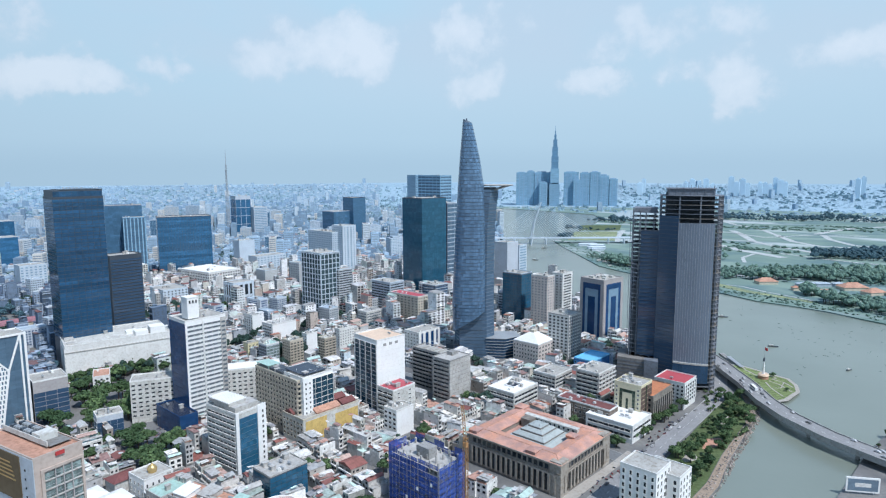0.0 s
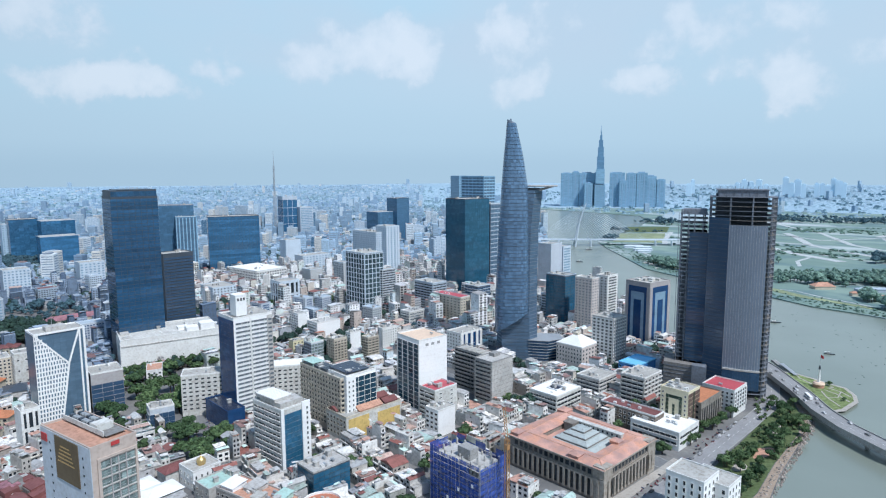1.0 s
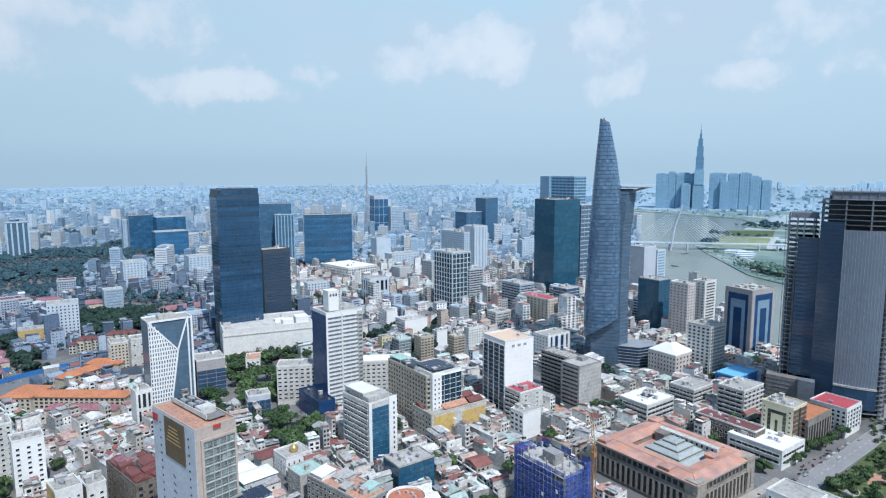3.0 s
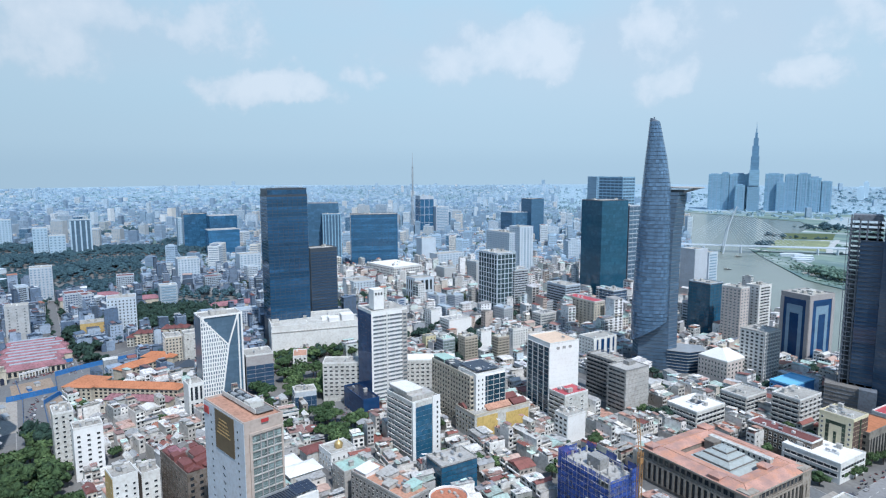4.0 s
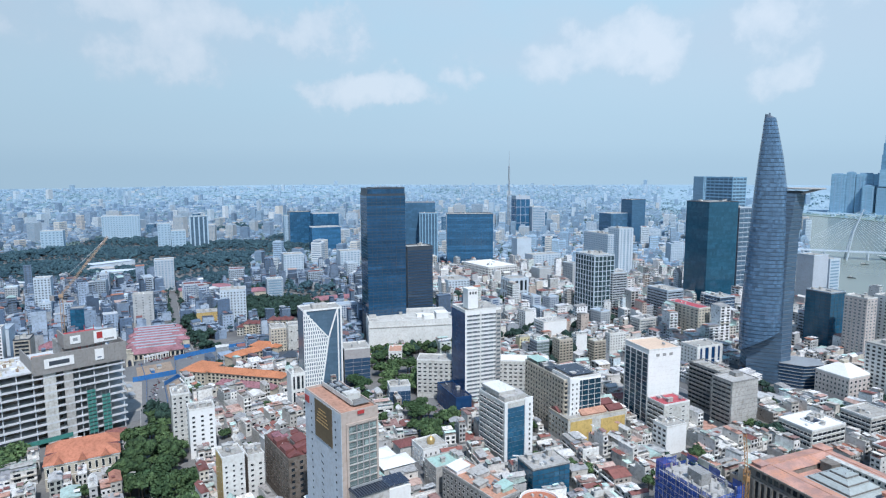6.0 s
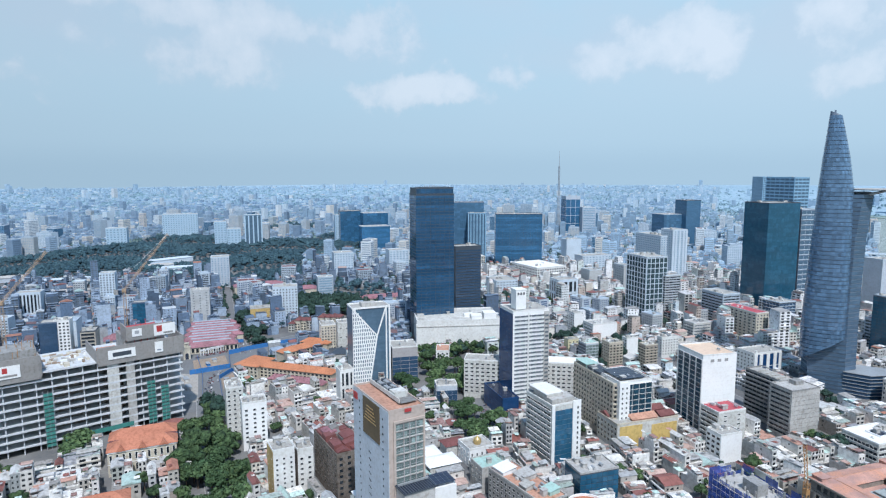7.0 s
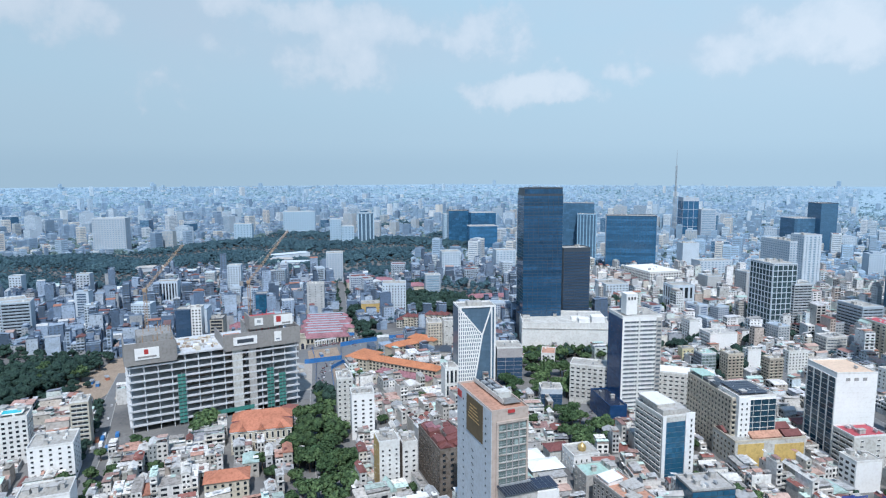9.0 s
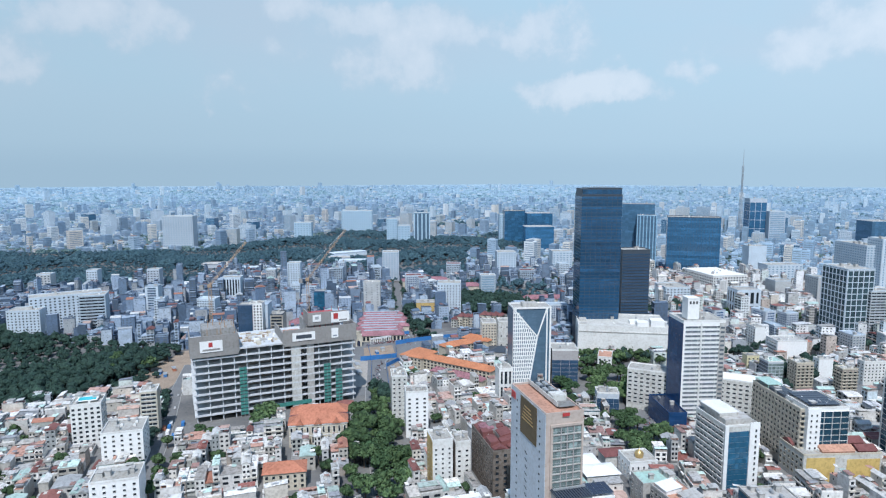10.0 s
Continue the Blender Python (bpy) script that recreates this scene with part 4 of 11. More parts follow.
block('office_block', 'cream building with a curved grey glass corner', 'office', -461, -203, 14, 12, 35, 13, 'cream', (('E', 'strip', 3, 9, 'g_win', 4.5, 34.4, 0.85, 0.5),), kit=5)
block('apartment_block', 'white long apartment building with arched top windows', 'apartment', -498, 184, 18, 38, 34, -28, 'offwhite', (('E', 'punch', 8, 8, 'g_win', 4.5, 32.8, 0.55, 0.4), ('S', 'punch', 4, 8, 'g_win', 4.5, 32.8, 0.5, 0.4)), kit=2)
block('apartment_block', 'white long apartment building with a pale roof', 'apartment', -467, 248, 18, 45, 34, -28, 'offwhite', (('E', 'punch', 10, 8, 'g_win', 4.5, 32.8, 0.55, 0.4),), kit=2, roof='bright')
block('house', 'white villa with a red terrace roof', 'villa', -602, 191, 24, 14, 12, -20, 'white', (('S', 'punch', 5, 2, 'g_win', 4.5, 11.3, 0.4, 0.5), ('E', 'punch', 3, 2, 'g_win', 4.5, 11.3, 0.4, 0.5)), kit=1, roof='paletile')
block('office_block', 'small dark glass pavilion block beside trees', 'office', -487, 155, 14, 18, 17, -10, 'greyblue', (('E', 'curtain', 4, 3, 'g_dark', 1, 12.9, 0.97, 0.95), ('S', 'strip', 4, 3, 'g_win', 4.5, 16.1, 0.9, 0.4)), trim='white', kit=5)
block('office_block', 'grey block behind the white lattice tower', 'office', -547, 131, 24, 24, 36, -5, 'pinkgrey', (('E', 'curtain', 3, 7, 'g_dark', 1, 27.4, 0.97, 0.9),), kit=3)
block('shophouse', 'white narrow building with vertical slots', 'shophouse', -507, 76, 14, 12, 32, 6, 'white', (('E', 'fins', 3, 2, 'g_win', 4.5, 31.5, 0.6, 0.8),), kit=5)
block('apartment_block', 'tall narrow white building with water tanks', 'apartment', -470, -14, 18, 12, 40, 5, 'offwhite', (('E', 'punch', 3, 10, 'g_win', 4.5, 39.3, 0.4, 0.4),), kit=6)
block('office_block', 'white block with blue glass stripes', 'office', -442, 452, 21, 33, 29, 0, 'white', (('S', 'punch', 5, 7, 'g_win', 4.5, 28.5, 0.4, 0.4), ('E', 'fins', 4, 2, 'g_navy', 4.5, 28.5, 0.55, 0.95)), kit=3)
block('office_block', 'pale office block with red roof edge', 'office', -545, 557, 53, 18, 37, 0, 'cream', (('S', 'punch', 8, 9, 'g_win', 4.5, 36.2, 0.5, 0.45), ('E', 'punch', 4, 9, 'g_win', 4.5, 36.2, 0.5, 0.45)), kit=3, roof='redroof')
block('office_block', 'grey office block with window bands', 'office', -621, 579, 38, 27, 43, 0, 'coolgrey', (('S', 'strip', 6, 10, 'g_win', 4.5, 41.7, 0.95, 0.45), ('E', 'strip', 4, 10, 'g_win', 4.5, 41.7, 0.9, 0.45)), kit=3, trim='coolwhite')
block('hotel', 'rounded beige hotel with balcony rings', 'hotel', -681, 538, 20, 24, 60, 0, 'coolsand', (('S', 'strip', 4, 16, 'g_win', 4.5, 59.4, 0.95, 0.45), ('E', 'strip', 4, 16, 'g_win', 4.5, 59.4, 0.95, 0.45)), kit=2, trim='coolwhite')
block('hotel', 'white broad hotel with blue glass windows', 'hotel', -872, 676, 70, 30, 89, 0, 'coolwhite', (('S', 'punch', 14, 22, 'g_far', 4.5, 87.9, 0.6, 0.55), ('E', 'punch', 6, 22, 'g_far', 4.5, 87.9, 0.6, 0.55)), kit=5, trim='coolwhite')
block('hotel', 'white high-rise hotel with blue window columns', 'hotel', -859, 689, 30, 30, 100, 0, 'coolwhite', (('S', 'punch', 6, 25, 'g_far', 4.5, 98.9, 0.6, 0.5), ('E', 'fins', 4, 25, 'g_far', 4.5, 98.9, 0.5, 0.6)), kit=3, trim='coolwhite')
block('office_tower', 'dark blue-green glass tower with a sheer skin', 'tower', -652, 676, 42, 55, 155, 0, 'g_green', (('S', 'curtain', 10, 23, 'g_green', 6, 153.8, 0.985, 0.97), ('E', 'curtain', 12, 23, 'g_green', 6, 153.8, 0.985, 0.97)), trim='darkmetal', kit=5)
block('hotel_tower', 'pale banded tower beside a dark glass tower', 'tower', -660, 743, 20, 26, 145, 0, 'panelgrey', (('E', 'strip', 3, 20, 'g_slate', 4.5, 144.2, 0.97, 0.7),), trim='coolwhite', kit=2)
block('office_block', 'low dark glass office block', 'office', -567, 613, 24, 26, 41, 0, 'darkmetal', (('S', 'strip', 5, 9, 'g_dark', 4.5, 40.3, 0.95, 0.6), ('E', 'strip', 5, 9, 'g_dark', 4.5, 40.3, 0.95, 0.6)), kit=4, trim='coolwhite')
block('office_tower', 'navy glass tower between pale stone piers', 'tower', -333, 646, 33, 38, 71, -8, 'pinkgrey', (('S', 'fins', 1, 1, 'g_navy', 3, 67.2, 0.88, 0.98), ('E', 'fins', 1, 1, 'g_navy', 3, 67.2, 0.88, 0.98)), trim='pinkgrey', kit=6)
block('office_block', 'dark teal glass office block', 'office', -451, 651, 30, 24, 65, 0, 'darkmetal', (('S', 'curtain', 5, 15, 'g_green', 4.5, 63.9, 0.95, 0.93), ('E', 'curtain', 4, 15, 'g_teal', 4.5, 63.9, 0.9, 0.93)), trim='coolgrey', kit=4)
block('apartment_tower', 'blush white apartment tower with rows of windows', 'apartment', -406, 642, 24, 16, 68, 0, 'blush', (('S', 'punch', 5, 18, 'g_mid', 4.5, 67.0, 0.5, 0.45), ('E', 'punch', 3, 18, 'g_mid', 4.5, 67.0, 0.5, 0.45)), trim='white', kit=3)
block('apartment_tower', 'white apartment tower with a stepped stair', 'apartment', -403, 672, 16, 24, 68, 0, 'white', (('S', 'punch', 3, 18, 'g_win', 4.5, 67.2, 0.4, 0.4), ('E', 'strip', 3, 18, 'g_win', 4.5, 67.2, 0.7, 0.45)), kit=3)
block('office_tower', 'pale grey office tower with glazed bands', 'office', -319, 545, 24, 26, 50, 0, 'white', (('S', 'punch', 5, 13, 'g_win', 4.5, 49.5, 0.5, 0.5), ('E', 'fins', 6, 13, 'g_mid', 4.5, 49.5, 0.72, 0.62)), trim='palecon', kit=6)
block('department_store', 'cream ornate building with a white tented roof', 'shop', -337, 518, 31, 28, 22, 0, 'blush', (('S', 'punch', 9, 4, 'g_win', 4.5, 20.8, 0.45, 0.5), ('E', 'punch', 5, 4, 'g_win', 4.5, 20.8, 0.45, 0.5)), kit=1, roof='bright')
block('office_block', 'white ring-shaped office with a roof court', 'office', -283, 400, 27, 35, 17, 0, 'offwhite', (('S', 'strip', 9, 3, 'g_win', 4.5, 15.9, 0.95, 0.5), ('E', 'strip', 7, 3, 'g_win', 4.5, 15.9, 0.95, 0.5)), kit=8, roof='bright')
block('office_block', 'grey office block with strip windows', 'office', -278, 455, 23, 28, 19, 0, 'palecon', (('S', 'strip', 7, 4, 'g_win', 4.5, 17.9, 0.95, 0.5), ('E', 'strip', 5, 4, 'g_win', 4.5, 17.9, 0.95, 0.5)), kit=4)
block('office_block', 'low building with a bright blue roof', 'office', -281, 528, 21, 34, 14, 0, 'bluepaint', (('S', 'punch', 5, 2, 'g_win', 4.5, 13.0, 0.5, 0.5),), kit=0, roof='cyanroof', trim='cyanroof')
block('office_block', 'grey stepped office building with slab balconies', 'office', -241, 464, 22, 30, 27, 0, 'palecon', (('S', 'strip', 4, 6, 'g_win', 4.5, 26.4, 0.9, 0.5), ('E', 'balcony', 5, 6, 'g_win', 4.5, 26.4, 0.5, 0.5)), kit=5)
block('hotel', 'bright cream hotel with dark green glass slots and a brown flank', 'hotel', -194, 442, 22, 20, 33, 0, 'hotelcream', (('E', 'curtain', 4, 9, 'brown', 1, 32.1, 0.9, 0.9),), trim='hotelcream', kit=9)
block('podium_block', 'white low podium with a teal court roof', 'shop', -186, 412, 38, 32, 13, 0, 'white', (('S', 'strip', 8, 2, 'g_win', 3, 11.8, 0.9, 0.45), ('E', 'strip', 8, 2, 'g_win', 3, 11.8, 0.9, 0.45)), kit=6, roof='bright')
block('bank', 'grey stone bank with a colonnade and an orange roof', 'bank', -190, 456, 30, 38, 22, 0, 'stone', (('E', 'fins', 9, 1, 'g_win', 3, 18.4, 0.6, 0.9), ('S', 'punch', 5, 4, 'g_win', 4.5, 21.6, 0.4, 0.5)), trim='stone', kit=1, roof='orangetile')
block('office_block', 'white corner office with a red roof', 'office', -183, 502, 26, 26, 22, 0, 'white', (('S', 'punch', 7, 5, 'g_win', 4.5, 20.9, 0.5, 0.55), ('E', 'fins', 5, 5, 'g_win', 4.5, 20.9, 0.7, 0.55)), kit=1, roof='redroof')
block('warehouse', 'long dark brick building with a maroon roof', 'warehouse', -208, 419, 46, 14, 17, 0, 'darkcon', (('S', 'punch', 12, 3, 'g_win', 4.5, 15.8, 0.5, 0.5),), kit=5, roof='maroon')
block('apartment_block', 'white civic building with tall dark windows', 'civic', -132, 326, 22, 20, 28, 0, 'bright', (('S', 'punch', 5, 6, 'g_win', 1, 26.8, 0.3, 0.6), ('E', 'punch', 4, 6, 'g_win', 1, 26.8, 0.3, 0.6)), kit=0)
block('apartment_block', 'white civic building with tall windows and a low parapet', 'civic', -124, 340, 22, 18, 23, 0, 'bright', (('S', 'punch', 4, 5, 'g_win', 1, 22.1, 0.3, 0.6), ('E', 'punch', 4, 5, 'g_win', 1, 22.1, 0.3, 0.6)), kit=0)
block('shophouse', 'white house block with a red roof terrace', 'house', -336, 315, 18, 24, 30, 0, 'offwhite', (('S', 'strip', 3, 7, 'g_win', 4.5, 28.9, 0.9, 0.45), ('E', 'punch', 2, 7, 'g_win', 4.5, 28.9, 0.2, 0.3)), kit=6, roof='redroof')
block('shophouse', 'white terrace house with stepped roof', 'house', -323, 306, 14, 18, 20, 0, 'bright', (('S', 'punch', 3, 4, 'g_win', 4.5, 19.2, 0.6, 0.5),), kit=6)
block('old_block', 'low building with a stained yellow wall', 'house', -363, 251, 26, 52, 19, 0, 'offwhite', (('S', 'punch', 6, 4, 'g_win', 2.5, 17.5, 0.5, 0.5),), trim='cream', kit=12, roof='deck')
block('mosque', 'white hall with a gold dome', 'mosque', -373, 142, 18, 19, 12, 6, 'bright', (('E', 'punch', 5, 2, 'g_win', 1, 10.7, 0.25, 0.5), ('S', 'punch', 4, 2, 'g_win', 1, 10.7, 0.25, 0.5)), kit=0)
block('apartment_block', 'bare grey stained concrete block with a green roof', 'apartment', -338, 137, 16, 24, 16, 6, 'palecon', (('S', 'punch', 3, 3, 'g_win', 4.5, 15.0, 0.3, 0.3),), trim='palecon', roof='tealroof', kit=5)
block('office_block', 'dark teal glass office with pale roof ledges', 'office', -301, 184, 18, 26, 23, 0, 'darkmetal', (('S', 'curtain', 5, 7, 'g_green', 1, 22.4, 0.95, 0.88), ('E', 'curtain', 7, 7, 'g_teal', 1, 22.4, 0.95, 0.88)), kit=9, roof='palecon', trim='palecon')
block('old_block', 'stained concrete block with a rosy roof screed', 'apartment', -283, 150, 49, 18, 20, 14, 'concrete', (('S', 'punch', 13, 5, 'g_win', 2, 19, 0.45, 0.5), ('E', 'punch', 4, 5, 'g_win', 2, 19, 0.4, 0.5)), trim='palecon', roof='paletile', kit=12)
block('office_tower', 'dark charcoal tower annex with louvred floors', 'tower', -724, 256, 24, 34, 105, 0, 'darkmetal', (('E', 'strip', 5, 23, 'g_dark', 20, 101.9, 0.97, 0.6),), trim='darkmetal', kit=3)
block('department_store', 'white classical department store with arcades', 'shop', -942, 481, 80, 60, 34, 8, 'white', (('S', 'punch', 18, 7, 'g_win', 1, 32.7, 0.5, 0.55), ('E', 'punch', 12, 7, 'g_win', 1, 32.7, 0.5, 0.55)), kit=6, roof='bright', trim='white')
block('office_tower', 'wide turquoise glass office tower with a curved crown', 'tower', -1154, 494, 40, 94, 112, -20, 'g_wide', (('E', 'curtain', 20, 24, 'g_wide', 4, 111.1, 0.93, 0.9), ('S', 'curtain', 8, 24, 'g_wide', 4, 111.1, 0.95, 0.94)), trim='darkmetal', kit=4)
block('office_tower', 'slate blue glass office tower', 'tower', -1180, 414, 36, 60, 136, -20, 'g_steel', (('E', 'curtain', 10, 26, 'g_steel', 4.5, 134.8, 0.94, 0.94),), trim='panelgrey', kit=2)
block('office_tower', 'slate grey tower with slim blue fins', 'tower', -1143, 430, 36, 36, 116, -20, 'g_steel', (('E', 'fins', 6, 22, 'g_slate', 4.5, 115.3, 0.7, 0.6),), trim='pale_glass', kit=2)
block('office_tower', 'tall blue glass tower with pale crown', 'tower', -1699, 962, 44, 46, 121, -10, 'greyblue', (('E', 'curtain', 3, 4, 'g_wide', 12, 111.4, 0.93, 0.95), ('S', 'curtain', 3, 4, 'g_wide', 12, 111.4, 0.93, 0.95)), trim='far_wall', kit=2)
block('office_tower', 'grey blue banded office tower', 'tower', -1667, 1002, 40, 42, 87, -10, 'greyblue', (('E', 'strip', 4, 16, 'g_far', 4.5, 85.8, 0.9, 0.5),), kit=2, trim='coolwhite')
block('office_tower', 'blue tower on a wide dark base', 'tower', -1315, 1094, 44, 44, 122, 0, 'g_steel', (), kit=2, trim='darkmetal')
block('office_block', 'wide dark blue glass block', 'office', -1332, 1040, 50, 60, 86, 0, 'g_steel', (('E', 'curtain', 8, 10, 'g_steel', 4.5, 85.6, 0.95, 0.92),), kit=2, trim='greyblue')
block('office_tower', 'blue glass tower with a pale panel front', 'tower', -1662, 260, 40, 56, 92, 0, 'g_wide', (('E', 'curtain', 6, 14, 'g_wide', 4.5, 91.4, 0.95, 0.93),), trim='darkmetal', kit=2)
block('apartment_tower', 'pale tower with fine window grid', 'apartment', -1689, 250, 24, 30, 81, 0, 'far_wall', (('E', 'punch', 5, 15, 'g_far', 4.5, 80.4, 0.5, 0.5),), kit=2, trim='coolwhite')
block('office_tower', 'teal glass stepped office building', 'office', -1585, 307, 40, 66, 91, 0, 'g_wide', (('E', 'curtain', 7, 12, 'g_wide', 4.5, 90.3, 0.95, 0.9),), trim='greyblue', kit=2)
block('office_block', 'low teal glass office wing', 'office', -1528, 292, 40, 72, 61, 0, 'g_wide', (), trim='greyblue', kit=2)
block('apartment_tower', 'blue and white twin apartment tower', 'apartment', -1733, 15, 30, 46, 83, 0, 'g_slate', (('E', 'fins', 4, 13, 'g_slate', 4.5, 81.8, 0.7, 0.6),), trim='far_wall', kit=2)
block('apartment_tower', 'pale slender apartment tower past the park', 'apartment', -1708, -29, 26, 34, 50, 0, 'far_wall', (('E', 'punch', 4, 7, 'g_far', 4.5, 49.4, 0.5, 0.5),), kit=1, trim='coolwhite')
block('apartment_tower', 'pale slender apartment tower past the park', 'apartment', -1738, -61, 24, 30, 67, 0, 'far_wall', (('E', 'punch', 4, 10, 'g_far', 4.5, 66.0, 0.5, 0.5),), kit=1, trim='coolwhite')
block('hospital', 'broad pale blue hospital block with a dark lower front', 'hospital', -1650, -641, 36, 78, 83, 0, 'greyblue', (('E', 'punch', 12, 15, 'g_far', 4.5, 82.0, 0.6, 0.5),), kit=2, trim='coolwhite')
block('apartment_tower', 'cream broad apartment block', 'apartment', -2040, -218, 30, 100, 70, 0, 'far_wall', (('E', 'punch', 14, 11, 'g_far', 4.5, 69.6, 0.5, 0.5),), kit=2, trim='coolwhite')
block('apartment_tower', 'cream far apartment block with windows', 'apartment', -1829, -334, 30, 50, 50, 0, 'far_wall', (('E', 'punch', 6, 7, 'g_far', 4.5, 49.0, 0.5, 0.5),), kit=1, trim='coolwhite')
block('office_tower', 'grey office tower beside the park', 'tower', -1129, -48, 28, 30, 52, 0, 'greyblue', (('E', 'punch', 6, 12, 'g_far', 4.5, 51.6, 0.5, 0.5),), kit=2, trim='coolwhite')
block('hospital', 'white block with a grid of small windows', 'hospital', -835, 39, 24, 32, 47, -5, 'coolwhite', (('E', 'punch', 8, 11, 'g_win', 4.5, 45.8, 0.35, 0.45),), kit=3, trim='coolwhite')
block('office_block', 'white office block above red roofs', 'office', -1146, 166, 30, 36, 48, 0, 'coolwhite', (('E', 'punch', 7, 10, 'g_far', 4.5, 47.6, 0.5, 0.5),), kit=2, trim='coolwhite')
block('office_block', 'white office block with a stepped roof', 'office', -1204, 285, 30, 40, 41, 0, 'coolwhite', (('E', 'punch', 6, 8, 'g_far', 4.5, 40.0, 0.5, 0.5),), kit=2, trim='coolwhite')
block('hotel', 'broad white hotel with a dense window grid', 'hotel', -757, -456, 26, 78, 48, 30, 'coolwhite', (('E', 'punch', 16, 12, 'g_win', 4.5, 47.3, 0.4, 0.45),), kit=3, trim='coolwhite')
block('hotel', 'white hotel wing with a dense window grid', 'hotel', -742, -474, 24, 36, 36, 8, 'coolwhite', (('E', 'punch', 9, 9, 'g_win', 4.5, 35.6, 0.4, 0.45),), kit=2, trim='coolwhite')
block('apartment_tower', 'slim white apartment tower near trees', 'apartment', -1064, -543, 16, 18, 34, 0, 'coolwhite', (('E', 'punch', 4, 7, 'g_win', 4.5, 32.8, 0.5, 0.4),), kit=1, trim='coolwhite')
block('apartment_tower', 'slim pale blue apartment tower near trees', 'apartment', -1042, -434, 16, 20, 38, 0, 'greyblue', (('E', 'punch', 4, 8, 'g_win', 4.5, 37.1, 0.5, 0.4),), kit=1, trim='coolwhite')
block('apartment_tower', 'slim cream apartment tower near trees', 'apartment', -1034, -607, 16, 22, 33, 0, 'coolsand', (('E', 'punch', 4, 7, 'g_win', 4.5, 31.8, 0.5, 0.4),), kit=1, trim='coolwhite')
block('office_block', 'curved grey office block with bands', 'office', -774, -407, 24, 30, 47, 15, 'coolgrey', (('E', 'strip', 4, 11, 'g_win', 4.5, 46.6, 0.9, 0.5),), kit=2, trim='coolwhite')
block('office_block', 'grey stair tower above trees', 'office', -960, 113, 18, 24, 36, 0, 'coolgrey', (('E', 'strip', 1, 8, 'g_far', 4.5, 35.5, 0.8, 0.5),), kit=1, trim='coolwhite')
block('office_block', 'white corner office block with slots', 'office', -785, 435, 26, 32, 42, 0, 'coolwhite', (('S', 'fins', 4, 2, 'g_win', 4.5, 41.1, 0.6, 0.8), ('E', 'fins', 4, 2, 'g_win', 4.5, 41.1, 0.6, 0.8)), kit=3, trim='coolwhite')
block('office_block', 'grey-white classical office with rows of windows', 'office', -875, 377, 44, 36, 29, 0, 'coolwhite', (('S', 'punch', 10, 6, 'g_win', 4.5, 28.7, 0.4, 0.5), ('E', 'punch', 7, 6, 'g_win', 4.5, 28.7, 0.4, 0.5)), kit=3, trim='coolwhite')
block('office_block', 'tan office block with a stepped gable', 'office', -903, 559, 28, 24, 32, 0, 'coolsand', (), kit=2, trim='coolwhite')
block('hotel', 'white hotel with curved gables', 'hotel', -1041, 628, 30, 64, 35, 0, 'coolwhite', (('E', 'punch', 9, 7, 'g_far', 4.5, 34.2, 0.5, 0.45),), kit=3, trim='coolwhite')
block('office_block', 'white slab behind a roof terrace', 'office', -1180, 672, 24, 36, 51, 0, 'coolwhite', (), kit=2, trim='coolwhite')
block('apartment_block', 'beige corner block with window rows', 'apartment', -862, 598, 30, 16, 44, 0, 'coolsand', (('S', 'punch', 6, 10, 'g_win', 4.5, 43.5, 0.5, 0.45),), kit=2, trim='coolwhite')
block('apartment_tower', 'pale lilac apartment tower by the river', 'apartment', -591, 812, 26, 30, 80, 0, 'greyblue', (), kit=2, trim='coolwhite')
block('apartment_tower', 'white ribbed tower by the river', 'apartment', -605, 866, 18, 22, 70, 0, 'coolwhite', (('E', 'strip', 1, 14, 'g_far', 4.5, 68.8, 0.8, 0.5),), kit=1, trim='coolwhite')
block('office_block', 'pale blue office block with a pink top', 'office', -470, 666, 30, 18, 34, 0, 'greyblue', (('S', 'strip', 5, 8, 'g_win', 4.5, 33.4, 0.9, 0.5),), roof='pinkroof', kit=2, trim='coolwhite')
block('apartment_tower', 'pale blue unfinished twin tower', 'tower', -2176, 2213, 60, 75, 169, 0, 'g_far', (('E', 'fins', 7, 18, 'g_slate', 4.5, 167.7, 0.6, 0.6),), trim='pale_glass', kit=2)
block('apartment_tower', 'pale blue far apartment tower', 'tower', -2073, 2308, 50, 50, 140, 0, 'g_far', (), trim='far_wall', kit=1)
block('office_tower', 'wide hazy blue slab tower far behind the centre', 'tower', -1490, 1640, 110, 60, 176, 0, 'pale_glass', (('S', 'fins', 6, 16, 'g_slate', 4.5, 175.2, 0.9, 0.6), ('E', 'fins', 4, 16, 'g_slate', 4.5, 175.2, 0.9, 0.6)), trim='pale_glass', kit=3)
block('office_tower', 'narrow dark blue glass tower among white flats', 'tower', -705, -195, 18, 16, 48, 0, 'g_dark', (('E', 'curtain', 4, 11, 'g_dark', 4.5, 47.3, 0.96, 0.9), ('S', 'curtain', 4, 11, 'g_navy', 4.5, 47.3, 0.96, 0.9)), trim='panelgrey', kit=2)
block('apartment_tower', 'narrow white tower with rows of dark windows', 'apartment', -707, -182, 14, 14, 49, 0, 'bright', (('E', 'punch', 4, 13, 'g_win', 4.5, 48.4, 0.5, 0.5), ('S', 'punch', 3, 13, 'g_win', 4.5, 48.4, 0.4, 0.5)), kit=2)
